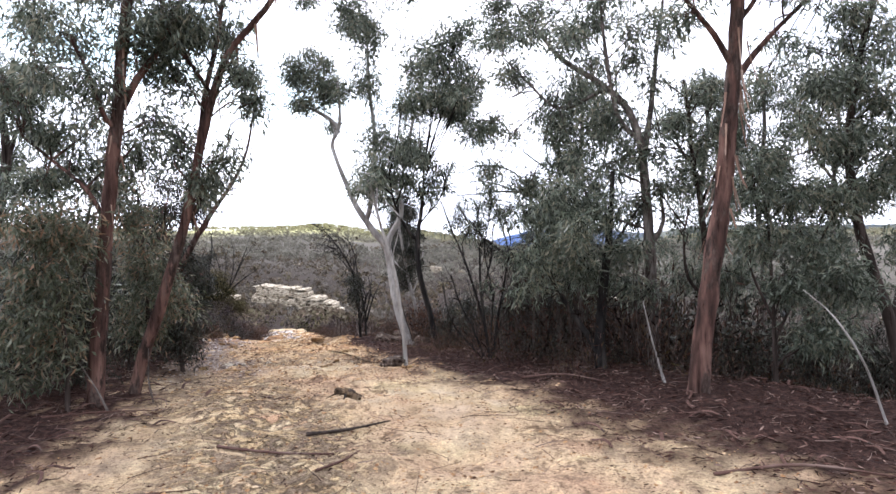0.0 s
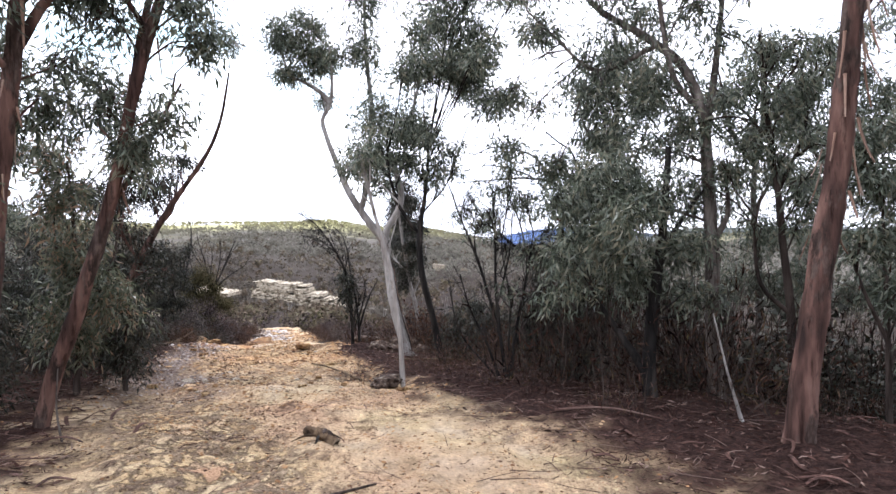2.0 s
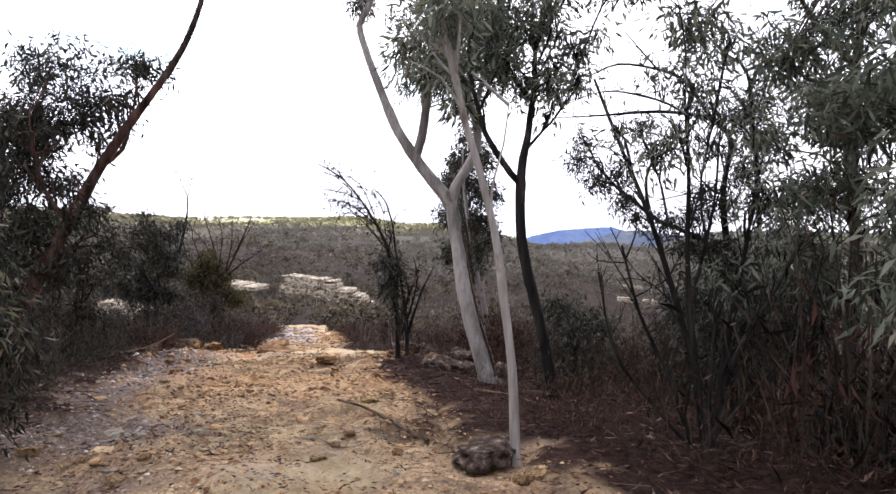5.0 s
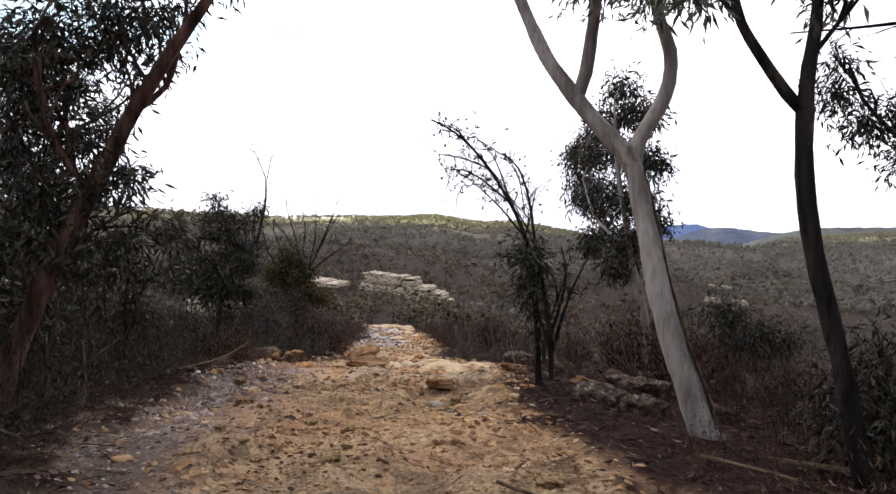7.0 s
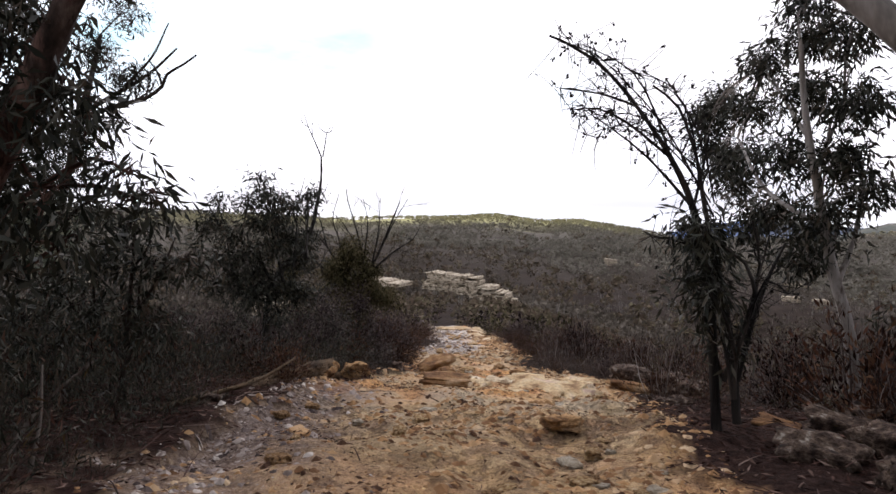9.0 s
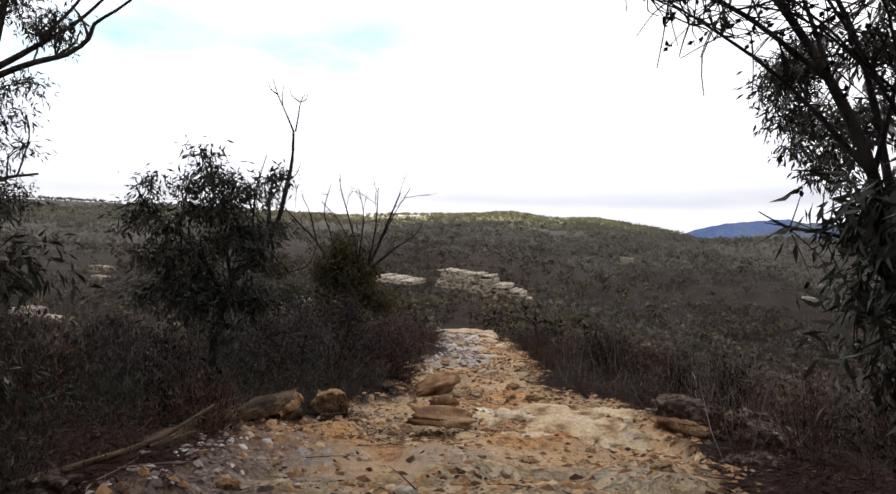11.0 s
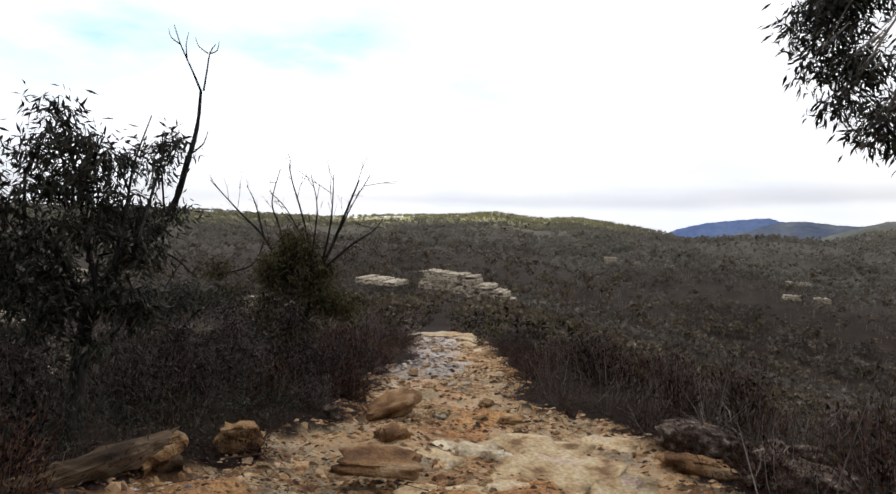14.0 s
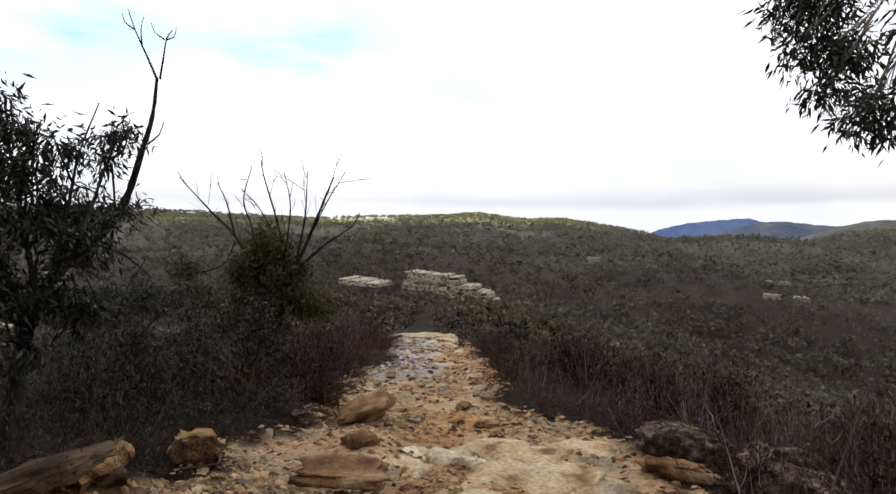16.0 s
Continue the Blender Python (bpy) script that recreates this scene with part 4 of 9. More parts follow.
# ---- trees and tall shrubs ----
tree("gum_tree", "tall young gum tree with reddish peeling bark beside the track",
     [([(-3.73, 6.70, -0.06), (-3.69, 6.70, 0.51), (-3.63, 6.70, 1.23), (-3.59, 6.70, 1.89), (-3.48, 6.70, 2.79), (-3.42, 6.70, 3.51), (-3.35, 6.70, 4.23), (-3.29, 6.70, 4.89)], 0.093, 0.045),
      ([(-3.41, 6.70, 3.09), (-3.29, 6.78, 3.41), (-3.10, 6.85, 3.74), (-2.92, 6.92, 4.19), (-2.79, 7.00, 4.72)], 0.042, 0.021),
      ([(-3.46, 6.70, 2.85), (-3.51, 6.62, 2.93), (-3.54, 6.55, 3.03), (-3.66, 6.48, 3.45), (-3.79, 6.40, 3.78)], 0.030, 0.015)]
     + [([(-3.59, 6.70, 1.89), (-3.84, 6.77, 2.26), (-4.24, 6.83, 2.58), (-4.59, 6.90, 2.84)], 0.027, 0.012)],
     [(-4.02, 6.70, 3.88, 0.53, 0.33), (-3.18, 6.70, 3.87, 0.53, 0.40), (-4.65, 7.20, 3.54, 0.43, 0.28), (-3.62, 6.40, 3.26, 0.44, 0.28), (-3.48, 6.70, 4.53, 0.99, 0.40), (-4.22, 7.00, 2.85, 0.55, 0.31), (-4.51, 6.70, 3.16, 0.26, 0.26), (-4.71, 7.30, 4.35, 0.43, 0.29), (-3.39, 7.10, 2.67, 0.35, 0.35), (-4.60, 7.10, 2.30, 0.42, 0.42), (-4.21, 7.20, 2.50, 0.35, 0.28)],
     bark_red, leaf_gum, strips=16)
tree("gum_tree", "slender gum tree leaning over the track, strips of bark hanging",
     [([(-3.56, 7.15, -0.07), (-3.42, 7.15, 0.43), (-3.27, 7.15, 0.85), (-3.10, 7.15, 1.39), (-2.94, 7.15, 1.94), (-2.77, 7.15, 2.73), (-2.62, 7.15, 3.31), (-2.44, 7.15, 3.79), (-2.18, 7.15, 4.11), (-1.95, 7.15, 4.39), (-1.79, 7.15, 4.78)], 0.074, 0.029),
      ([(-2.77, 7.15, 2.77), (-2.76, 7.28, 3.34), (-2.67, 7.40, 3.97), (-2.63, 7.53, 4.55), (-2.60, 7.65, 5.07)], 0.038, 0.019),
      ([(-2.98, 7.15, 1.84), (-2.86, 7.28, 2.10), (-2.68, 7.42, 2.58), (-2.52, 7.55, 3.00)], 0.029, 0.010)]
     + [([(-2.62, 7.15, 3.31), (-2.77, 7.02, 3.59), (-2.96, 6.88, 3.87), (-3.02, 6.75, 4.25)], 0.026, 0.013)],
     [(-2.82, 7.15, 4.08, 0.49, 0.39), (-2.28, 7.15, 3.50, 0.32, 0.25), (-3.08, 7.15, 3.51, 0.39, 0.35), (-2.69, 7.15, 4.72, 0.85, 0.35), (-2.74, 7.15, 2.32, 0.28, 0.25), (-2.45, 7.15, 2.60, 0.21, 0.32), (-3.15, 7.45, 2.92, 0.29, 0.37), (-2.19, 7.15, 3.24, 0.18, 0.28), (-2.68, 7.65, 4.18, 0.38, 0.38), (-2.90, 6.75, 4.13, 0.40, 0.33)],
     bark_red, leaf_gum, strips=14)
tree("gum_sapling", "bushy young gum saplings under the tall gums",
     [([(-3.83, 6.40, -0.06), (-3.85, 6.40, 0.68), (-3.98, 6.40, 1.37), (-4.09, 6.40, 1.94)], 0.029, 0.011),
      ([(-3.84, 6.40, 0.45), (-4.26, 6.55, 0.90), (-4.59, 6.70, 1.24)], 0.017, 0.009),
      ([(-3.87, 6.40, 0.91), (-3.70, 6.50, 1.42), (-3.69, 6.60, 1.83)], 0.017, 0.009)],
     [(-4.15, 6.40, 1.83, 0.50, 0.38), (-3.75, 6.40, 1.71, 0.38, 0.44), (-4.21, 6.40, 1.31, 0.50, 0.38), (-3.87, 6.40, 1.14, 0.32, 0.38), (-4.28, 6.40, 0.74, 0.44, 0.38), (-3.93, 6.40, 0.62, 0.25, 0.32), (-4.40, 6.40, 0.34, 0.25, 0.25)],
     bark_dark, leaf_young)
tree("gum_sapling", "bushy young gum sapling among the tall gums",
     [([(-4.09, 8.60, -0.13), (-4.06, 8.60, 0.81), (-4.12, 8.60, 1.74), (-4.19, 8.60, 2.43)], 0.035, 0.015),
      ([(-4.07, 8.60, 0.66), (-3.78, 8.70, 1.27), (-3.74, 8.80, 1.74)], 0.023, 0.012),
      ([(-4.08, 8.60, 0.97), (-4.34, 8.65, 1.51), (-4.39, 8.70, 2.06)], 0.019, 0.008)],
     [(-4.19, 8.60, 1.97, 0.51, 0.51), (-4.12, 8.60, 1.28, 0.42, 0.51), (-3.74, 8.60, 0.96, 0.34, 0.51), (-4.05, 8.60, 0.58, 0.34, 0.42), (-4.36, 8.60, 0.66, 0.30, 0.34), (-4.38, 8.60, 2.51, 0.34, 0.34)],
     bark_dark, leaf_young)
tree("gum_tree", "gum tree with bare dark trunk behind the saplings",
     [([(-8.72, 11.50, -0.54), (-8.50, 11.50, 0.99), (-8.02, 11.50, 2.74), (-7.96, 11.50, 3.56), (-8.06, 11.50, 4.18)], 0.134, 0.062),
      ([(-7.99, 11.50, 3.05), (-7.85, 11.65, 3.80), (-7.63, 11.80, 4.14)], 0.052, 0.021),
      ([(-8.29, 11.50, 1.82), (-7.76, 11.65, 2.75), (-7.43, 11.80, 3.19)], 0.041, 0.015)],
     [(-7.85, 11.50, 4.49, 0.68, 0.45), (-8.66, 11.50, 5.12, 1.02, 0.68), (-7.44, 11.50, 3.77, 0.45, 0.34), (-8.48, 11.50, 2.75, 0.91, 0.91), (-7.47, 11.50, 1.19, 0.68, 0.57), (-8.09, 11.50, 0.58, 0.79, 0.68), (-7.34, 12.50, 0.25, 0.62, 0.74)],
     bark_dark, leaf_gum)
tree("gum_tree", "leaning gum tree with a red-brown stem over the track edge",
     [([(-5.36, 11.19, -0.28), (-5.21, 11.22, 0.24), (-5.09, 11.24, 0.54), (-4.95, 11.27, 0.87), (-4.73, 11.31, 1.29), (-4.52, 11.35, 1.74), (-4.31, 11.39, 2.11), (-4.13, 11.43, 2.40), (-3.94, 11.46, 2.68), (-3.74, 11.50, 3.05), (-3.61, 11.53, 3.43), (-3.54, 11.54, 3.80), (-3.49, 11.56, 4.18)], 0.078, 0.015),
      ([(-4.47, 11.36, 1.83), (-4.35, 11.52, 2.03), (-4.33, 11.66, 2.42), (-4.37, 11.80, 2.79)], 0.022, 0.011),
      ([(-4.73, 11.31, 1.29), (-4.88, 11.19, 1.57), (-4.92, 11.08, 1.91), (-4.88, 10.99, 2.23)], 0.026, 0.011)]
     + [([(-4.95, 11.27, 0.87), (-4.87, 11.54, 1.07), (-4.81, 11.81, 1.24)], 0.015, 0.006),
      ([(-5.09, 11.24, 0.54), (-5.45, 11.49, 0.94), (-5.80, 11.74, 1.48)], 0.019, 0.007)],
     [(-5.12, 11.26, 2.28, 0.41, 0.29), (-4.65, 11.34, 2.33, 0.29, 0.23), (-5.19, 11.24, 1.80, 0.29, 0.29), (-4.81, 11.30, 1.62, 0.20, 0.18), (-5.10, 11.25, 1.28, 0.29, 0.25), (-4.70, 11.32, 1.32, 0.20, 0.18), (-4.58, 11.33, 0.99, 0.18, 0.16), (-4.91, 11.28, 0.91, 0.25, 0.20), (-5.33, 11.51, 0.58, 0.26, 0.22), (-4.43, 11.38, 2.45, 0.20, 0.16), (-4.14, 11.43, 2.79, 0.37, 0.20), (-4.91, 11.30, 2.77, 0.49, 0.25), (-4.54, 11.35, 1.44, 0.12, 0.16), (-5.65, 11.67, 2.22, 0.37, 0.32)]
     + [(-5.24, 11.64, 2.08, 0.27, 0.22), (-5.68, 11.66, 1.56, 0.32, 0.28), (-5.62, 11.56, 0.97, 0.31, 0.27), (-5.52, 11.57, 0.24, 0.27, 0.27), (-5.14, 11.54, 1.18, 0.22, 0.20)]
     + [(-4.46, 11.74, 1.01, 0.11, 0.1), (-4.47, 11.64, 1.13, 0.11, 0.1), (-4.73, 11.56, 0.82, 0.11, 0.1), (-4.87, 11.42, 0.72, 0.11, 0.1)]
     + [(-4.53, 11.61, 2.47, 0.14, 0.12), (-4.63, 11.39, 2.48, 0.14, 0.12), (-4.51, 11.72, 2.29, 0.14, 0.12), (-4.83, 11.36, 2.23, 0.14, 0.12), (-4.64, 11.59, 2.10, 0.14, 0.12), (-4.97, 11.23, 2.38, 0.14, 0.12), (-5.11, 11.20, 2.01, 0.14, 0.12), (-4.97, 11.33, 1.78, 0.14, 0.12), (-4.74, 11.47, 1.70, 0.14, 0.12), (-4.88, 11.44, 1.37, 0.14, 0.12), (-5.06, 11.21, 1.42, 0.14, 0.12), (-4.73, 11.67, 1.43, 0.14, 0.12), (-4.40, 11.64, 2.57, 0.14, 0.12), (-5.13, 11.10, 1.66, 0.14, 0.12)],
     bark_red, leaf_dark_and_backlit, per=215, leaf=0.085, wide=1.1)
tree("gum_tree", "tall leafy gum tree further along the bank",
     [([(-9.54, 15.71, -1.21), (-9.44, 15.75, -0.20), (-9.32, 15.80, 0.81), (-9.15, 15.85, 1.67), (-8.96, 15.92, 2.53), (-8.79, 15.98, 3.39)], 0.079, 0.025),
      ([(-9.02, 15.90, 2.39), (-8.69, 16.10, 2.66), (-8.34, 16.30, 2.95), (-8.06, 16.48, 3.31)], 0.036, 0.011),
      ([(-8.48, 16.05, 2.75), (-8.27, 16.27, 3.15), (-8.17, 16.46, 3.64)], 0.022, 0.007),
      ([(-9.28, 15.81, 0.95), (-8.79, 15.84, 1.31), (-8.31, 15.87, 1.38)], 0.029, 0.011),
      ([(-9.35, 15.79, 0.59), (-9.86, 15.76, 1.24), (-10.32, 15.75, 1.68)], 0.032, 0.014)]
     + [([(-9.64, 15.75, 1.98), (-9.01, 15.94, 2.34), (-8.60, 16.06, 2.51), (-8.28, 16.16, 2.60), (-8.07, 16.22, 2.76), (-8.02, 16.24, 2.91), (-7.82, 16.30, 3.04), (-7.67, 16.35, 3.16)], 0.044, 0.011),
      ([(-8.07, 16.22, 2.76), (-8.13, 16.21, 2.93), (-8.24, 16.18, 3.09)], 0.019, 0.008),
      ([(-8.39, 16.13, 2.57), (-8.21, 16.18, 2.71), (-8.16, 16.20, 2.82)], 0.014, 0.005)],
     [(-9.59, 15.76, 3.53, 0.55, 0.39), (-8.86, 15.96, 3.21, 0.35, 0.32), (-8.52, 16.05, 3.68, 0.28, 0.28), (-9.71, 15.71, 2.17, 0.55, 0.47), (-9.36, 15.80, 1.59, 0.55, 0.47), (-9.02, 15.90, 2.10, 0.35, 0.39), (-9.56, 15.73, 0.95, 0.71, 0.47), (-8.87, 15.92, 1.17, 0.32, 0.32), (-9.28, 15.80, 0.38, 0.63, 0.39), (-9.17, 16.13, -0.23, 0.49, 0.33), (-9.82, 15.65, -0.20, 0.47, 0.47), (-9.54, 15.72, -0.77, 0.55, 0.32), (-8.58, 16.08, 2.87, 0.25, 0.18), (-8.34, 16.14, 2.72, 0.14, 0.10)]
     + [(-8.65, 16.05, 2.32, 0.14, 0.16), (-8.24, 16.18, 2.87, 0.13, 0.10), (-8.64, 16.04, 1.94, 0.10, 0.08), (-8.69, 16.02, 1.66, 0.11, 0.11), (-8.40, 16.13, 2.95, 0.18, 0.13)],
     bark_dark, leaf_dark_and_backlit, per=190, leaf=0.08)
tree("white_gum", "tall white gum tree with smooth pale forked trunk",
     [([(-0.70, 12.07, -0.33), (-0.77, 12.06, -0.17), (-0.85, 12.11, 0.10), (-0.96, 12.20, 0.43), (-1.05, 12.29, 0.82), (-1.11, 12.38, 1.18), (-1.21, 12.47, 1.61), (-1.41, 12.52, 1.87), (-1.61, 12.61, 2.13), (-1.81, 12.70, 2.42), (-1.95, 12.78, 2.70), (-2.24, 12.89, 3.40), (-2.33, 12.94, 3.72), (-2.21, 13.00, 4.03), (-2.18, 13.00, 4.51), (-2.23, 13.00, 5.03)], 0.102, 0.02),
      ([(-2.21, 13.00, 4.03), (-2.37, 13.00, 4.22), (-2.64, 13.00, 4.38), (-2.93, 13.00, 4.52)], 0.052, 0.023)]
     + [([(-1.20, 12.52, 1.61), (-1.14, 12.55, 1.83), (-1.02, 12.59, 2.03), (-0.93, 12.63, 2.25), (-0.93, 12.65, 2.49), (-1.00, 12.65, 2.71), (-1.07, 12.66, 2.98)], 0.064, 0.043),
      ([(-1.61, 12.61, 2.13), (-1.55, 12.62, 2.33), (-1.51, 12.64, 2.64), (-1.49, 12.64, 2.90), (-1.44, 12.70, 3.92), (-1.52, 12.70, 4.60), (-1.57, 12.70, 5.63), (-1.59, 12.70, 6.54)], 0.053, 0.015),
      ([(-0.92, 12.40, 2.75), (-0.75, 12.40, 3.64), (-0.57, 12.40, 4.41), (-0.40, 12.40, 5.19)], 0.033, 0.017)],
     [(-2.87, 13.00, 5.04, 0.62, 0.54), (-2.44, 13.00, 4.80, 0.41, 0.44), (-3.13, 13.00, 5.25, 0.36, 0.31), (-2.57, 13.00, 5.39, 0.44, 0.31), (-2.93, 13.00, 4.52, 0.44, 0.23), (-1.53, 12.20, 5.74, 0.60, 0.66), (-1.54, 12.20, 4.82, 0.38, 0.60), (-1.85, 12.20, 6.24, 0.54, 0.36), (-1.28, 12.20, 3.72, 0.54, 0.48), (-1.40, 12.20, 3.01, 0.42, 0.42), (-0.75, 12.40, 3.58, 0.49, 0.49), (-0.51, 12.40, 5.08, 0.61, 0.67), (-0.88, 12.40, 6.75, 1.10, 0.49)],
     bark_white, leaf_gum)
white = bpy.data.objects["white_gum"]
seam_rng = np.random.default_rng(17)
stem = curve_points(np.array([(-0.77, 12.06, -0.17), (-0.85, 12.11, 0.10), (-0.96, 12.20, 0.43), (-1.05, 12.29, 0.82), (-1.11, 12.38, 1.18), (-1.20, 12.45, 1.58)]) - np.array(white.location), 0.06)
put("basal_bark", *tube([(0.12, -0.1, -0.25), (0.0, 0.0, -0.02), (-0.05, 0.0, 0.1)], 0.15, 0.1, 12, 0.05, seam_rng, 0.12), bark_grey, white, "rough grey bark at the foot")
put("bark_seam", *tube(stem + np.array([0.082, -0.045, 0]) * np.linspace(1.15, 0.85, len(stem))[:, None], 0.011, 0.005, 6, 0.05, seam_rng, 0.5), bark_dark, white, "dark seam of split bark along the trunk")
put("bark_seam", *tube(stem[2:-6] + np.array([0.094, -0.028, 0]) * np.linspace(1.15, 0.9, len(stem) - 8)[:, None], 0.007, 0.004, 6, 0.05, seam_rng, 0.5), bark_strip, white, "pale lip of split bark")
tree("burnt_gum", "gum tree with a fire-blackened trunk and pale upper limbs",
     [([(-0.16, 11.11, -0.27), (-0.27, 11.09, 0.21), (-0.35, 11.08, 0.56), (-0.44, 11.07, 0.90), (-0.51, 11.06, 1.24), (-0.53, 11.06, 1.53), (-0.53, 11.07, 1.73)], 0.055, 0.043),
      ([(-0.53, 11.07, 1.71), (-0.62, 11.05, 1.80), (-0.76, 11.03, 2.00), (-0.85, 11.02, 2.15), (-0.90, 11.01, 2.32), (-0.96, 11.00, 2.52), (-1.00, 11.00, 2.84)], 0.032, 0.017),
      ([(-0.53, 11.07, 1.73), (-0.51, 11.09, 1.94), (-0.47, 11.12, 2.14), (-0.45, 11.15, 2.33), (-0.42, 11.18, 2.57), (-0.42, 11.20, 2.91)], 0.040, 0.020)]
     + [([(-0.50, 11.07, 1.99), (-0.34, 11.17, 2.19), (-0.22, 11.26, 2.33), (-0.10, 11.35, 2.54)], 0.014, 0.007)],
     [(-1.15, 11.26, 2.85, 0.25, 0.20), (-1.04, 11.26, 2.44, 0.19, 0.18), (-0.70, 11.14, 2.82, 0.22, 0.22), (-1.42, 11.29, 2.68, 0.18, 0.18), (-0.98, 11.12, 3.21, 0.64, 0.25), (-0.44, 11.16, 3.14, 0.30, 0.20), (-0.25, 11.17, 2.78, 0.24, 0.20), (-0.05, 11.09, 2.89, 0.20, 0.15), (-0.51, 11.15, 2.55, 0.19, 0.16), (-0.28, 11.07, 2.46, 0.15, 0.14), (-0.04, 11.09, 2.62, 0.14, 0.12), (-0.01, 11.20, 4.14, 0.61, 0.50), (-0.11, 11.20, 4.94, 0.55, 0.50), (-0.42, 11.20, 4.14, 0.44, 0.44)]
     + [(0.39, 11.30, 4.46, 0.45, 0.45), (0.20, 11.20, 5.34, 0.55, 0.44), (0.49, 11.40, 3.72, 0.39, 0.34)],
     bark_burnt, leaf_gum)
tree("white_gum", "slender pale gum tree with a long straight stem",
     [([(-0.63, 9.32, -0.16), (-0.67, 9.32, 0.46), (-0.73, 9.32, 0.89), (-0.79, 9.32, 1.26), (-0.88, 9.31, 1.60), (-0.97, 9.31, 1.89), (-1.04, 9.31, 2.17), (-1.10, 9.30, 2.40), (-1.17, 9.30, 2.69)], 0.032, 0.020),
      ([(-0.79, 9.32, 1.26), (-0.81, 9.38, 1.50), (-0.74, 9.46, 1.80), (-0.71, 9.53, 2.06)], 0.009, 0.004),
      ([(-0.99, 9.31, 1.97), (-1.12, 9.20, 2.14), (-1.29, 9.09, 2.21)], 0.011, 0.004)],
     [(-1.16, 9.30, 2.60, 0.28, 0.19), (-1.39, 9.69, 2.49, 0.18, 0.14), (-1.07, 9.61, 2.40, 0.14, 0.14)],
     bark_white, leaf_gum)
tree("gum_tree", "leafy gum tree standing down the valley side",
     [([(-0.68, 14.90, -0.61), (-0.72, 14.89, -0.17), (-0.78, 14.88, 0.27), (-0.91, 14.85, 0.75), (-1.00, 14.84, 1.28), (-1.10, 14.82, 1.85), (-1.14, 14.81, 2.38)], 0.057, 0.018),
      ([(-0.85, 14.87, 0.53), (-0.67, 15.03, 0.98), (-0.59, 15.16, 1.53)], 0.026, 0.009),
      ([(-0.96, 14.84, 0.97), (-1.29, 15.23, 1.31), (-1.44, 15.66, 1.81)], 0.022, 0.009),
      ([(-1.03, 14.83, 1.41), (-0.83, 14.95, 1.86), (-0.73, 15.03, 2.23)], 0.020, 0.007),
      ([(-1.05, 14.83, 1.63), (-1.12, 15.44, 2.11), (-1.14, 16.06, 2.58)], 0.018, 0.007)],
     [(-1.20, 15.73, 2.49, 0.23, 0.20), (-1.00, 15.06, 2.53, 0.28, 0.23), (-0.83, 14.69, 2.40, 0.19, 0.23), (-1.28, 15.81, 2.10, 0.23, 0.20), (-1.00, 15.06, 2.07, 0.28, 0.23), (-0.79, 14.70, 1.90, 0.23, 0.23), (-1.39, 15.98, 1.64, 0.27, 0.24), (-1.12, 15.23, 1.59, 0.26, 0.24), (-0.87, 14.77, 1.49, 0.24, 0.24), (-1.18, 15.51, 1.13, 0.28, 0.22), (-0.96, 14.85, 1.06, 0.27, 0.24), (-1.32, 15.78, 0.99, 0.20, 0.20), (-0.74, 14.60, 1.26, 0.18, 0.18), (-1.07, 15.02, 0.75, 0.23, 0.20)]
     + [(-1.05, 15.05, 2.80, 0.20, 0.15), (-1.41, 17.85, 2.38, 0.28, 0.25), (-1.49, 17.93, 2.08, 0.12, 0.15), (-1.27, 17.78, 1.95, 0.25, 0.25), (-1.31, 17.97, 1.74, 0.16, 0.10), (-1.12, 17.71, 1.53, 0.24, 0.24), (-1.46, 18.15, 2.38, 0.16, 0.19), (-1.23, 17.80, 2.58, 0.30, 0.25)],
     bark_white, leaf_dark_and_backlit, per=330, leaf=0.085, wide=1.15)
tree("wattle_bush", "dense rounded dark green bush below the track",
     [([(0.67, 16.62, -1.28), (0.62, 16.62, -0.19), (0.57, 16.61, 0.19)], 0.038, 0.015),
      ([(0.65, 16.62, -0.42), (1.03, 16.69, -0.18), (1.18, 16.71, -0.03)], 0.023, 0.011)],
     [(0.50, 16.60, 0.11, 0.42, 0.34), (0.96, 16.67, -0.18, 0.46, 0.38), (0.59, 16.61, -0.34, 0.50, 0.34), (1.26, 16.72, -0.26, 0.34, 0.34)],
     bark_dark, leaf_dark_and_backlit)
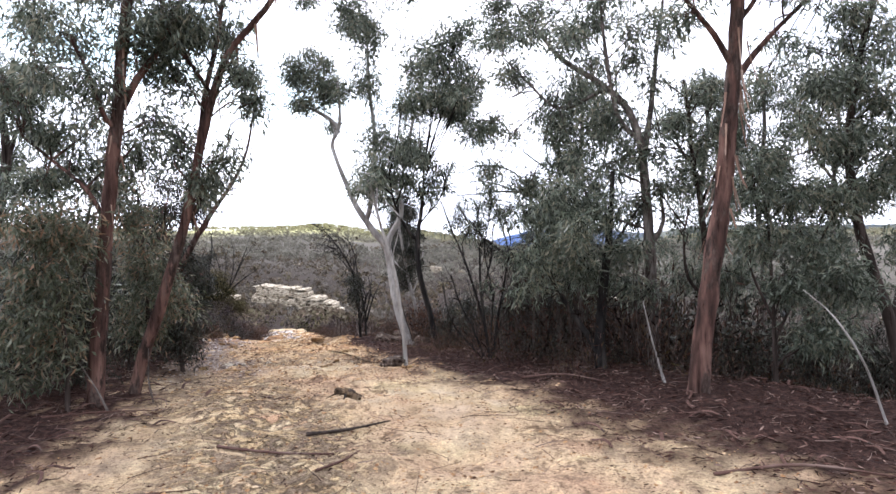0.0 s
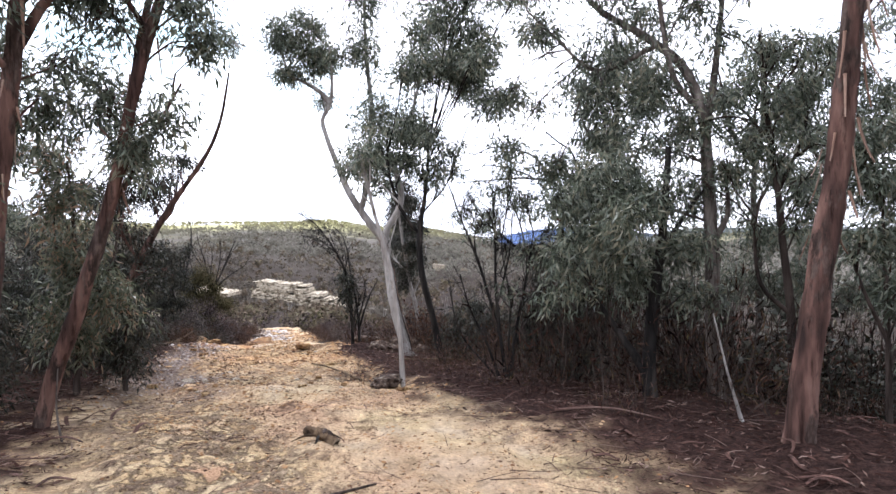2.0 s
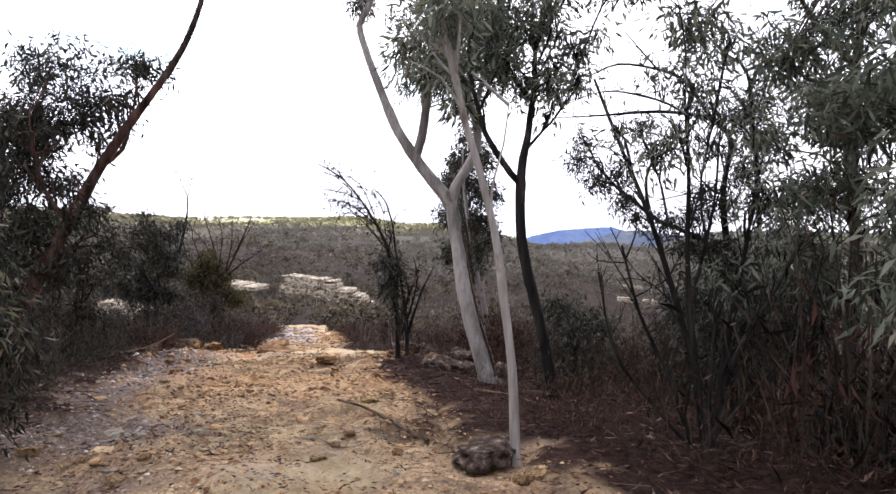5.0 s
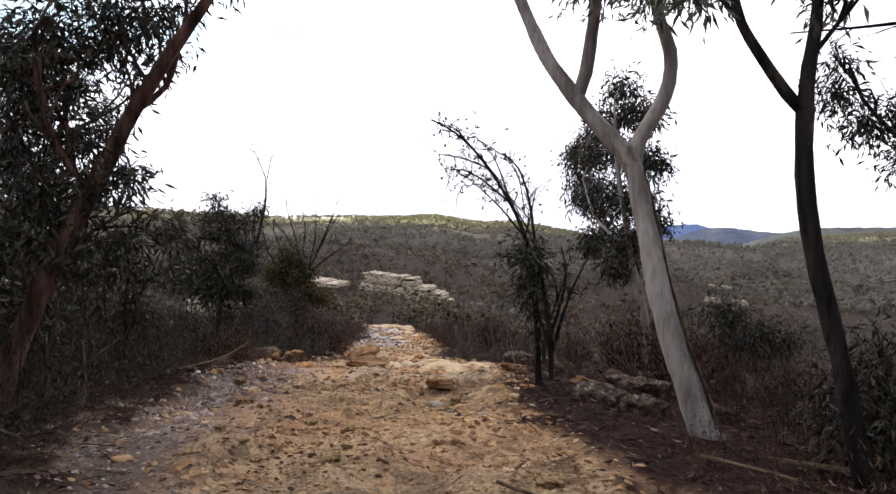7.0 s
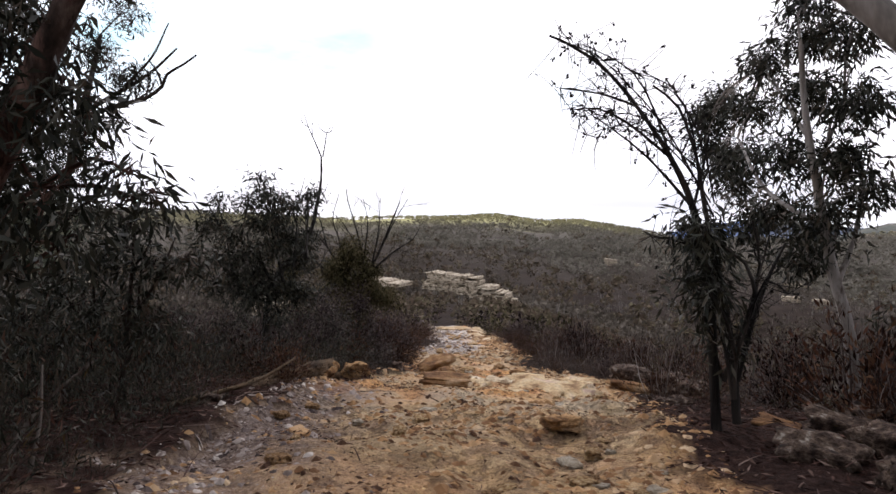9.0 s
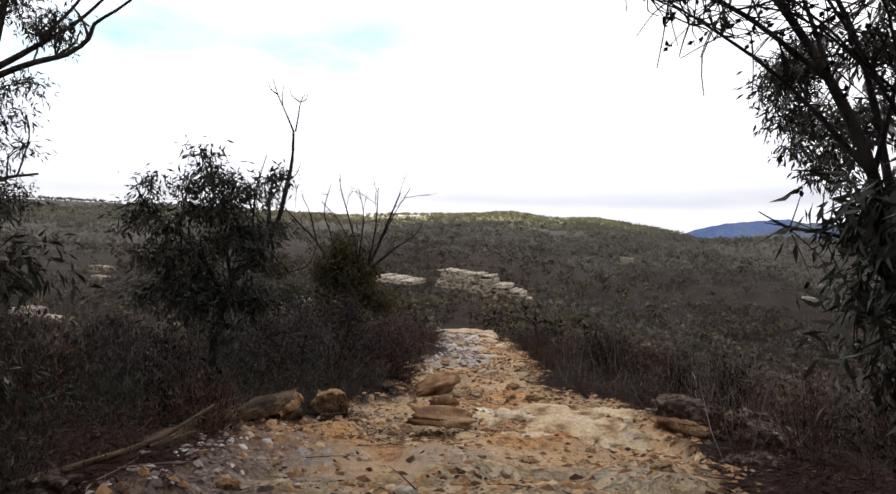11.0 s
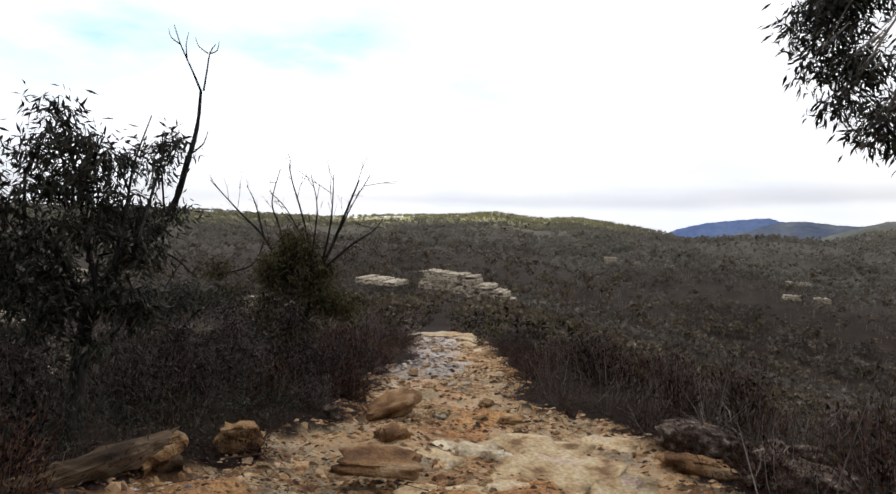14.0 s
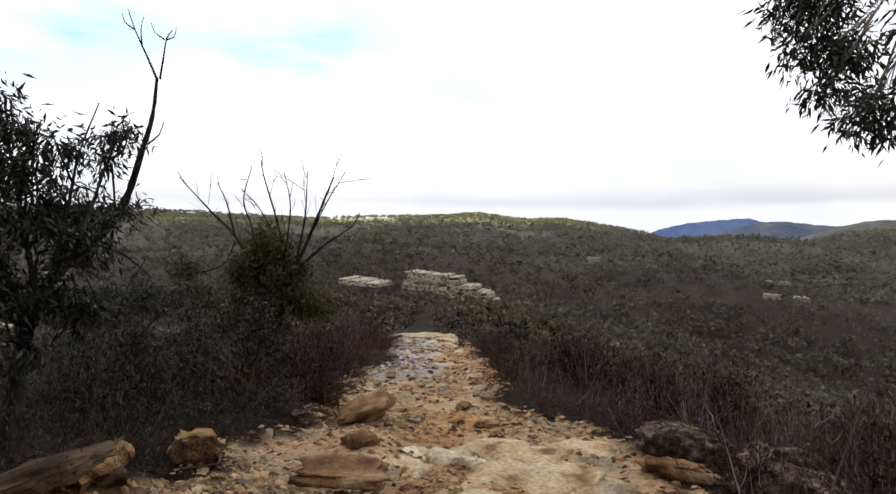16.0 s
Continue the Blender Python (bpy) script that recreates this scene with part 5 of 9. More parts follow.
tree("dead_tree", "wind-bent dead tree with bare twigs and dry seed pods",
     [([(-1.87, 13.56, -0.42), (-1.90, 13.56, 0.14), (-1.93, 13.55, 0.63), (-2.03, 13.54, 1.07), (-2.17, 13.51, 1.38), (-2.37, 13.47, 1.69), (-2.57, 13.43, 1.93), (-2.77, 13.38, 2.07), (-2.90, 13.35, 2.13)], 0.035, 0.007),
      ([(-1.76, 13.58, -0.25), (-1.79, 13.61, 0.19), (-1.86, 13.64, 0.63), (-1.95, 13.66, 1.08), (-2.00, 13.69, 1.40), (-2.11, 13.70, 1.72), (-2.27, 13.70, 1.87)], 0.027, 0.007),
      ([(-1.76, 13.59, 0.01), (-1.69, 13.64, 0.28), (-1.59, 13.70, 0.59), (-1.46, 13.77, 0.86)], 0.020, 0.007)]
     + [([(-1.84, 13.57, 0.01), (-1.72, 13.56, 0.37), (-1.65, 13.55, 0.73), (-1.70, 13.51, 0.99)], 0.018, 0.007),
      ([(-2.03, 13.54, 1.07), (-2.30, 13.51, 1.38), (-2.51, 13.51, 1.56), (-2.69, 13.50, 1.69)], 0.011, 0.003),
      ([(-2.17, 13.51, 1.38), (-2.44, 13.45, 1.60), (-2.61, 13.41, 1.68), (-2.76, 13.38, 1.67)], 0.011, 0.004),
      ([(-2.37, 13.47, 1.69), (-2.57, 13.48, 1.78), (-2.84, 13.47, 1.83)], 0.009, 0.004),
      ([(-2.03, 13.54, 1.07), (-1.98, 13.55, 1.30), (-1.94, 13.57, 1.52)], 0.011, 0.004)]
     + [([(-1.93, 13.55, 0.63), (-2.07, 13.58, 0.85), (-2.27, 13.58, 0.89)], 0.011, 0.004),
      ([(-2.17, 13.51, 1.38), (-2.26, 13.49, 1.65), (-2.40, 13.47, 1.91), (-2.62, 13.42, 2.04)], 0.009, 0.003),
      ([(-2.57, 13.43, 1.93), (-2.67, 13.46, 2.05), (-2.85, 13.47, 2.13)], 0.007, 0.003),
      ([(-1.94, 13.32, 1.01), (-2.07, 13.29, 1.27), (-2.25, 13.25, 1.57), (-2.44, 13.20, 1.78), (-2.61, 13.16, 1.94), (-2.77, 13.12, 2.00)], 0.006, 0.002)]
     + [([(-1.99, 13.31, 1.24), (-2.14, 13.30, 1.39), (-2.33, 13.28, 1.58), (-2.51, 13.26, 1.62), (-2.70, 13.24, 1.60)], 0.005, 0.002),
      ([(-1.96, 13.31, 1.09), (-2.11, 13.25, 1.31), (-2.29, 13.18, 1.47), (-2.47, 13.11, 1.52), (-2.65, 13.04, 1.46)], 0.005, 0.002),
      ([(-2.03, 13.30, 1.27), (-2.07, 13.32, 1.54), (-2.18, 13.32, 1.77), (-2.37, 13.30, 1.85), (-2.59, 13.27, 1.85)], 0.005, 0.002),
      ([(-1.94, 13.32, 1.09), (-2.00, 13.31, 1.39), (-2.11, 13.28, 1.65), (-2.22, 13.26, 1.76)], 0.005, 0.002)]
     + [([(-1.82, 13.28, -0.03), (-1.82, 13.26, 0.20), (-1.76, 13.25, 0.42), (-1.68, 13.25, 0.65), (-1.56, 13.25, 0.58)], 0.011, 0.004),
      ([(-1.83, 13.28, -0.03), (-1.80, 13.33, 0.26), (-1.69, 13.39, 0.64), (-1.62, 13.45, 0.90)], 0.011, 0.004)],
     [(-2.03, 13.54, 0.94, 0.17, 0.20), (-2.07, 13.52, 0.63, 0.12, 0.15), (-1.90, 13.56, 0.77, 0.15, 0.20), (-1.96, 13.55, 0.41, 0.10, 0.12), (-1.99, 13.25, 0.90, 0.12, 0.16), (-1.95, 13.26, 0.56, 0.14, 0.14), (-1.89, 13.27, 0.30, 0.09, 0.12)],
     bark_burnt, leaf_dark_and_backlit, pods=True, bare=True, per=230, leaf=0.085, reach=0.32)
tree("gum_tree", "red-barked gum tree with bark peeling off the trunk",
     [([(2.61, 6.70, -0.06), (2.65, 6.70, 0.45), (2.71, 6.70, 0.93), (2.80, 6.70, 1.53), (2.90, 6.70, 2.19), (2.96, 6.70, 2.85), (3.03, 6.70, 3.51), (3.07, 6.70, 4.17), (3.13, 6.70, 4.83)], 0.114, 0.063),
      ([(3.02, 6.70, 3.45), (2.78, 6.60, 3.77), (2.54, 6.50, 3.98), (2.30, 6.40, 4.23)], 0.039, 0.018),
      ([(3.03, 6.70, 3.27), (3.21, 6.78, 3.53), (3.47, 6.85, 3.82), (3.85, 6.92, 4.18), (4.21, 7.00, 4.52)], 0.039, 0.018),
      ([(3.06, 6.70, 3.93), (3.27, 6.75, 4.18), (3.36, 6.80, 4.57)], 0.030, 0.018)],
     [(2.71, 6.70, 4.47, 0.59, 0.26), (3.67, 6.70, 4.34, 0.46, 0.26), (3.19, 6.70, 4.77, 0.59, 0.33), (2.46, 6.70, 3.99, 0.20, 0.20), (4.36, 8.70, 3.91, 0.34, 0.17), (4.03, 6.70, 4.52, 0.40, 0.26)],
     bark_red, leaf_gum, strips=24)
tree("gum_tree", "dark leafy gum tree leaning in from the slope",
     [([(5.47, 7.60, -0.62), (5.31, 7.60, 0.47), (5.05, 7.60, 1.29), (4.88, 7.60, 1.91), (4.79, 7.60, 2.73), (4.90, 7.60, 3.68), (5.11, 7.60, 4.49)], 0.082, 0.031),
      ([(4.82, 7.60, 2.45), (4.54, 7.70, 2.88), (4.32, 7.80, 3.04)], 0.027, 0.010),
      ([(5.28, 7.60, 0.68), (5.63, 7.70, 1.77), (5.86, 7.80, 2.81)], 0.041, 0.020)],
     [(4.76, 7.60, 3.54, 0.52, 0.45), (5.24, 7.60, 4.01, 0.45, 0.45), (4.42, 7.60, 2.93, 0.37, 0.34), (5.17, 7.60, 3.27, 0.45, 0.45), (4.75, 7.60, 2.73, 0.45, 0.34), (5.50, 7.60, 2.58, 0.45, 0.52), (4.35, 7.60, 3.48, 0.26, 0.30), (5.09, 7.60, 2.25, 0.37, 0.30), (5.56, 7.60, 1.56, 0.37, 0.45), (4.91, 7.60, 4.36, 0.37, 0.30)],
     bark_dark, leaf_gum)
tree("gum_sapling", "leafy gum sapling in the thicket beside the track",
     [([(3.79, 7.40, -0.17), (3.78, 7.40, 0.52), (3.75, 7.40, 1.25), (3.72, 7.40, 1.84)], 0.036, 0.013),
      ([(3.78, 7.40, 0.45), (4.07, 7.50, 0.97), (4.33, 7.60, 1.44)], 0.020, 0.010),
      ([(3.77, 7.40, 0.71), (3.58, 7.45, 1.18), (3.47, 7.50, 1.58)], 0.020, 0.010),
      ([(3.79, 7.40, 0.18), (4.16, 7.55, 0.42), (4.52, 7.70, 0.67)], 0.017, 0.007)],
     [(3.69, 7.40, 2.17, 0.36, 0.29), (3.96, 7.40, 1.77, 0.36, 0.33), (3.56, 7.40, 1.58, 0.29, 0.29), (4.28, 7.40, 1.44, 0.40, 0.36), (4.61, 7.40, 1.10, 0.44, 0.44), (3.88, 7.40, 1.11, 0.29, 0.29), (4.41, 7.40, 0.58, 0.44, 0.36), (3.50, 7.40, 2.44, 0.29, 0.29), (4.23, 7.40, 2.17, 0.33, 0.26)],
     bark_dark, leaf_gum)
tree("gum_tree", "grey-barked gum tree with long sweeping branch",
     [([(2.82, 8.70, -0.21), (2.78, 8.70, 0.58), (2.76, 8.70, 1.43), (2.71, 8.70, 2.29), (2.62, 8.70, 3.07), (2.46, 8.90, 3.59), (2.14, 9.20, 3.99), (1.74, 9.50, 4.37), (1.49, 9.80, 4.81), (1.18, 10.10, 5.32)], 0.094, 0.023),
      ([(2.67, 8.70, 2.68), (2.83, 8.80, 3.56), (2.95, 8.90, 4.38), (3.07, 9.00, 5.06)], 0.047, 0.019),
      ([(2.76, 8.70, 1.59), (2.97, 8.80, 1.90), (2.97, 8.90, 2.39)], 0.039, 0.016),
      ([(2.28, 9.10, 3.84), (1.67, 9.40, 3.63), (1.21, 9.70, 4.13), (0.89, 10.00, 4.57)], 0.033, 0.012)]
     + [([(2.64, 8.70, 3.00), (2.35, 8.77, 3.40), (2.21, 8.83, 4.29), (2.16, 8.90, 5.03)], 0.039, 0.019)],
     [(2.08, 9.30, 4.18, 0.55, 0.41), (2.25, 9.00, 3.45, 0.62, 0.40), (1.73, 9.30, 3.27, 0.46, 0.37), (2.48, 8.70, 2.92, 0.39, 0.34), (1.94, 9.40, 4.72, 0.56, 0.37), (1.07, 10.00, 4.93, 0.44, 0.39), (0.97, 9.90, 4.27, 0.39, 0.34), (1.42, 9.90, 5.25, 0.49, 0.34), (2.24, 8.90, 5.03, 0.61, 0.35), (2.57, 8.70, 4.17, 0.34, 0.34), (2.16, 8.70, 2.69, 0.51, 0.34), (1.79, 9.20, 2.67, 0.41, 0.27), (0.82, 10.10, 5.33, 0.40, 0.40), (2.89, 8.70, 4.63, 0.34, 0.34)]
     + [(1.52, 9.50, 3.82, 0.28, 0.37), (0.63, 10.30, 3.46, 0.36, 0.36), (1.24, 10.10, 2.52, 0.40, 0.35), (0.71, 10.30, 2.82, 0.36, 0.30), (1.50, 9.50, 2.03, 0.42, 0.37)],
     bark_grey, leaf_gum, per=140)
tree("gum_tree", "dark-trunked gum tree with low drooping foliage",
     [([(2.00, 8.40, -0.12), (1.99, 8.40, 0.32), (2.03, 8.40, 0.92), (2.12, 8.40, 1.67), (2.18, 8.40, 2.57)], 0.083, 0.030),
      ([(2.04, 8.40, 0.99), (1.72, 8.50, 1.52), (1.44, 8.60, 1.99)], 0.034, 0.011),
      ([(1.99, 8.40, 0.17), (1.70, 8.45, 0.62), (1.45, 8.50, 0.99)], 0.053, 0.019),
      ([(2.09, 8.40, 1.45), (2.41, 8.50, 1.90), (2.67, 8.60, 2.21)], 0.030, 0.011)],
     [(1.63, 8.40, 1.90, 0.46, 0.37), (2.08, 8.40, 1.97, 0.41, 0.41), (1.25, 8.40, 1.53, 0.41, 0.41), (1.77, 8.40, 1.30, 0.41, 0.37), (2.30, 8.40, 1.52, 0.37, 0.41), (1.09, 8.40, 1.08, 0.28, 0.25), (1.33, 8.40, 2.13, 0.33, 0.25), (2.37, 8.40, 1.07, 0.25, 0.28)],
     bark_burnt, leaf_gum)
tree("gum_sapling", "multi-stemmed dark shrub with bare lower stems",
     [([(0.62, 9.74, -0.10), (0.55, 9.74, 0.40), (0.49, 9.74, 1.01), (0.48, 9.74, 1.70), (0.44, 9.74, 2.22)], 0.028, 0.009),
      ([(0.66, 9.74, -0.25), (0.75, 9.77, 0.48), (0.87, 9.81, 1.09), (0.97, 9.83, 1.70)], 0.028, 0.009),
      ([(0.59, 9.74, -0.25), (0.38, 9.71, 0.32), (0.17, 9.68, 0.75), (0.04, 9.65, 1.19)], 0.019, 0.007),
      ([(0.64, 9.74, -0.04), (0.82, 9.77, 0.48), (1.08, 9.81, 0.91), (1.27, 9.83, 1.25)], 0.019, 0.007)]
     + [([(0.55, 9.74, 0.40), (0.30, 9.81, 1.26), (0.05, 9.86, 1.89), (-0.11, 9.93, 2.33)], 0.023, 0.009),
      ([(0.52, 9.74, 0.84), (0.66, 9.79, 1.44), (0.71, 9.83, 1.96)], 0.014, 0.006),
      ([(0.62, 9.74, -0.12), (0.99, 9.77, 0.31), (1.26, 9.81, 0.65), (1.40, 9.83, 1.17)], 0.014, 0.006),
      ([(0.60, 9.74, -0.20), (0.29, 9.74, 0.14), (0.03, 9.74, 0.49), (-0.09, 9.74, 1.01)], 0.014, 0.006),
      ([(0.64, 9.74, 0.14), (0.67, 9.74, 0.84), (0.56, 9.74, 1.52), (0.62, 9.74, 1.96)], 0.014, 0.006)],
     [(0.49, 9.74, 2.22, 0.32, 0.23), (0.88, 9.74, 2.00, 0.34, 0.25), (0.27, 9.74, 1.79, 0.23, 0.19), (1.00, 9.74, 1.52, 0.25, 0.23)],
     bark_burnt, leaf_gum, bare=True, dense=2, per=130, leaf=0.08)
tree("gum_tree", "dark gum tree with bent limbs and open crown on the bank",
     [([(2.12, 12.73, -0.86), (2.05, 12.73, 0.12), (1.93, 12.72, 0.77), (1.76, 12.71, 1.14), (1.43, 12.69, 1.35), (1.11, 12.66, 1.47), (0.83, 12.64, 1.68), (0.59, 12.62, 1.87), (0.39, 12.60, 2.10), (0.29, 12.59, 2.32)], 0.054, 0.011),
      ([(1.93, 12.72, 0.77), (1.87, 12.74, 1.30), (1.83, 12.75, 1.84), (1.91, 12.77, 2.39), (1.69, 12.76, 2.63), (1.53, 12.76, 2.86), (1.36, 12.76, 3.06), (1.10, 12.75, 3.17), (0.64, 12.72, 3.22), (0.29, 12.70, 3.07)], 0.043, 0.008)]
     + [([(1.84, 12.73, 2.49), (1.68, 12.74, 2.62), (1.42, 12.74, 2.68), (0.99, 12.72, 2.69), (0.46, 12.69, 2.64), (-0.08, 12.66, 2.60)], 0.027, 0.005),
      ([(1.40, 12.69, 2.66), (1.13, 12.67, 2.79), (0.80, 12.64, 2.87), (0.48, 12.62, 2.89), (0.06, 12.58, 2.77)], 0.016, 0.005),
      ([(1.07, 12.67, 3.14), (0.85, 12.65, 3.37), (0.68, 12.64, 3.56)], 0.013, 0.005),
      ([(1.82, 12.72, 1.84), (1.42, 12.69, 1.78), (1.05, 12.65, 1.69)], 0.013, 0.005)]
     + [([(1.21, 12.67, 1.45), (1.10, 12.66, 1.93), (0.92, 12.65, 2.36), (0.81, 12.64, 2.62)], 0.016, 0.005),
      ([(2.05, 12.73, 0.12), (2.20, 12.69, 1.20), (2.11, 12.64, 2.36), (1.99, 12.57, 3.08), (1.74, 12.49, 3.26), (1.50, 12.41, 3.44)], 0.032, 0.013),
      ([(2.10, 12.76, 3.08), (2.24, 12.67, 3.03), (2.44, 12.59, 3.08)], 0.016, 0.008),
      ([(2.15, 12.76, 2.49), (2.00, 12.68, 2.80), (1.64, 12.59, 3.08), (1.40, 12.50, 3.32)], 0.013, 0.005)]
     + [([(1.23, 12.66, 0.86), (1.08, 12.68, 0.75), (0.88, 12.70, 0.90), (0.77, 12.72, 1.06)], 0.011, 0.004),
      ([(1.68, 12.70, 0.01), (1.42, 12.73, 0.43), (1.11, 12.75, 0.74)], 0.016, 0.008)],
     [(0.23, 12.59, 2.34, 0.14, 0.13), (0.18, 12.58, 2.13, 0.18, 0.13), (0.40, 12.60, 1.92, 0.22, 0.17), (0.64, 12.62, 2.00, 0.18, 0.14), (0.70, 12.62, 1.71, 0.22, 0.14), (0.86, 12.64, 1.52, 0.19, 0.11), (0.87, 12.65, 2.52, 0.18, 0.12), (1.03, 12.66, 2.28, 0.21, 0.14), (1.25, 12.68, 2.37, 0.15, 0.12), (1.21, 12.67, 1.44, 0.22, 0.17), (1.53, 12.70, 1.51, 0.21, 0.18), (1.73, 12.72, 2.35, 0.20, 0.17), (1.66, 12.72, 2.75, 0.17, 0.14), (1.58, 12.70, 1.81, 0.17, 0.13)]
     + [(1.85, 12.73, 1.68, 0.21, 0.20), (2.04, 12.75, 2.65, 0.25, 0.19), (2.26, 12.77, 2.39, 0.21, 0.20), (2.20, 12.77, 2.82, 0.18, 0.17), (2.06, 12.75, 2.01, 0.25, 0.20), (2.33, 12.77, 1.69, 0.21, 0.24), (1.76, 12.71, 1.19, 0.27, 0.17), (1.43, 12.68, 1.19, 0.27, 0.17)],
     bark_burnt, leaf_dark_and_backlit, bare=True, per=330, leaf=0.075)
tree("gum_tree", "leafy gum tree with olive crown behind the red-barked gum",
     [([(3.57, 8.58, -0.34), (3.55, 8.58, 0.81), (3.47, 8.59, 1.53), (3.41, 8.59, 2.14), (3.32, 8.59, 2.64), (3.27, 8.59, 3.20), (3.21, 8.59, 3.81)], 0.056, 0.019),
      ([(3.56, 8.58, 0.81), (3.26, 8.65, 1.14), (3.23, 8.72, 1.70), (3.33, 8.79, 2.10)], 0.028, 0.011),
      ([(3.41, 8.59, 2.14), (3.72, 8.69, 2.72), (3.89, 8.79, 3.31)], 0.025, 0.008),
      ([(3.32, 8.59, 2.64), (3.12, 8.74, 3.01), (2.97, 8.89, 3.16)], 0.022, 0.008)],
     [(3.10, 8.59, 3.20, 0.34, 0.26), (3.43, 8.59, 3.01, 0.34, 0.26), (2.88, 8.59, 2.81, 0.26, 0.24), (3.16, 8.59, 2.59, 0.34, 0.21), (3.65, 8.59, 3.26, 0.26, 0.22), (3.77, 8.59, 2.70, 0.23, 0.24), (3.44, 8.59, 2.47, 0.34, 0.18), (2.83, 8.58, 2.35, 0.20, 0.16), (3.77, 8.59, 2.01, 0.26, 0.26), (3.61, 8.59, 1.73, 0.22, 0.17), (3.32, 8.59, 3.64, 0.28, 0.17), (2.76, 8.59, 3.81, 0.23, 0.15), (3.87, 8.60, 3.70, 0.17, 0.17), (3.60, 8.59, 3.70, 0.24, 0.17)],
     bark_dark, leaf_gum, per=140)
tree("gum_tree", "slim gum tree further back in the thicket",
     [([(2.21, 11.00, -0.50), (2.28, 11.00, 1.11), (2.20, 11.00, 2.29), (2.33, 11.00, 3.57), (2.28, 11.00, 4.66)], 0.064, 0.025),
      ([(2.21, 11.00, 2.09), (2.67, 11.15, 2.90), (2.92, 11.30, 3.52)], 0.030, 0.010),
      ([(2.26, 11.00, 2.69), (1.88, 11.15, 3.30), (1.81, 11.30, 3.94)], 0.030, 0.010)],
     [(2.25, 11.00, 3.18, 0.49, 0.43), (2.69, 11.00, 3.57, 0.43, 0.38), (1.81, 11.00, 3.78, 0.43, 0.38), (2.36, 11.00, 4.26, 0.49, 0.43), (2.53, 11.00, 2.58, 0.38, 0.38), (1.94, 11.00, 2.49, 0.38, 0.38), (2.23, 11.00, 1.70, 0.43, 0.43), (1.83, 11.00, 1.11, 0.38, 0.43), (2.62, 11.00, 0.91, 0.38, 0.43)],
     bark_grey, leaf_gum)
tree("gum_tree", "slim gum tree further back in the thicket",
     [([(4.78, 12.00, -1.46), (4.86, 12.00, 1.04), (4.76, 12.00, 2.33), (4.91, 12.00, 3.73), (4.85, 12.00, 4.91)], 0.070, 0.027),
      ([(4.78, 12.00, 2.11), (5.31, 12.15, 2.99), (5.60, 12.30, 3.66)], 0.032, 0.011),
      ([(4.83, 12.00, 2.76), (4.44, 12.15, 3.43), (4.39, 12.30, 4.12)], 0.032, 0.011)],
     [(4.82, 12.00, 3.30, 0.53, 0.47), (5.30, 12.00, 3.72, 0.47, 0.41), (4.34, 12.00, 3.95, 0.47, 0.41), (4.94, 12.00, 4.48, 0.53, 0.47), (5.13, 12.00, 2.65, 0.41, 0.41), (4.49, 12.00, 2.55, 0.41, 0.41), (4.80, 12.00, 1.68, 0.47, 0.47), (4.36, 12.00, 1.04, 0.41, 0.47), (5.22, 12.00, 0.82, 0.41, 0.47)],
     bark_grey, leaf_gum)
tree("gum_tree", "slim gum tree further back in the thicket",
     [([(5.61, 11.50, -1.59), (5.69, 11.50, 1.05), (5.60, 11.50, 2.29), (5.73, 11.50, 3.63), (5.68, 11.50, 4.76)], 0.067, 0.026),
      ([(5.61, 11.50, 2.08), (6.13, 11.65, 2.92), (6.43, 11.80, 3.57)], 0.031, 0.010),
      ([(5.66, 11.50, 2.70), (5.30, 11.65, 3.35), (5.27, 11.80, 4.00)], 0.031, 0.010)],
     [(5.65, 11.50, 3.22, 0.51, 0.45), (6.11, 11.50, 3.62, 0.45, 0.40), (5.19, 11.50, 3.84, 0.45, 0.40), (5.76, 11.50, 4.35, 0.51, 0.45), (5.95, 11.50, 2.59, 0.40, 0.40), (5.33, 11.50, 2.50, 0.40, 0.40), (5.63, 11.50, 1.67, 0.45, 0.45), (5.21, 11.50, 1.06, 0.40, 0.45), (6.03, 11.50, 0.84, 0.40, 0.45)],
     bark_grey, leaf_gum)
tree("gum_tree", "slim gum tree further back in the thicket",
     [([(6.65, 11.00, -1.78), (6.72, 11.00, 1.06), (6.63, 11.00, 2.25), (6.77, 11.00, 3.53), (6.72, 11.00, 4.61)], 0.064, 0.025),
      ([(6.65, 11.00, 2.05), (7.17, 11.15, 2.85), (7.48, 11.30, 3.47)], 0.030, 0.010),
      ([(6.70, 11.00, 2.64), (6.37, 11.15, 3.26), (6.37, 11.30, 3.89)], 0.030, 0.010)],
     [(6.68, 11.00, 3.13, 0.49, 0.43), (7.13, 11.00, 3.52, 0.43, 0.38), (6.24, 11.00, 3.73, 0.43, 0.38), (6.79, 11.00, 4.22, 0.49, 0.43), (6.97, 11.00, 2.54, 0.38, 0.38), (6.38, 11.00, 2.45, 0.38, 0.38), (6.67, 11.00, 1.65, 0.43, 0.43), (6.27, 11.00, 1.07, 0.38, 0.43), (7.05, 11.00, 0.86, 0.38, 0.43)],
     bark_grey, leaf_gum)
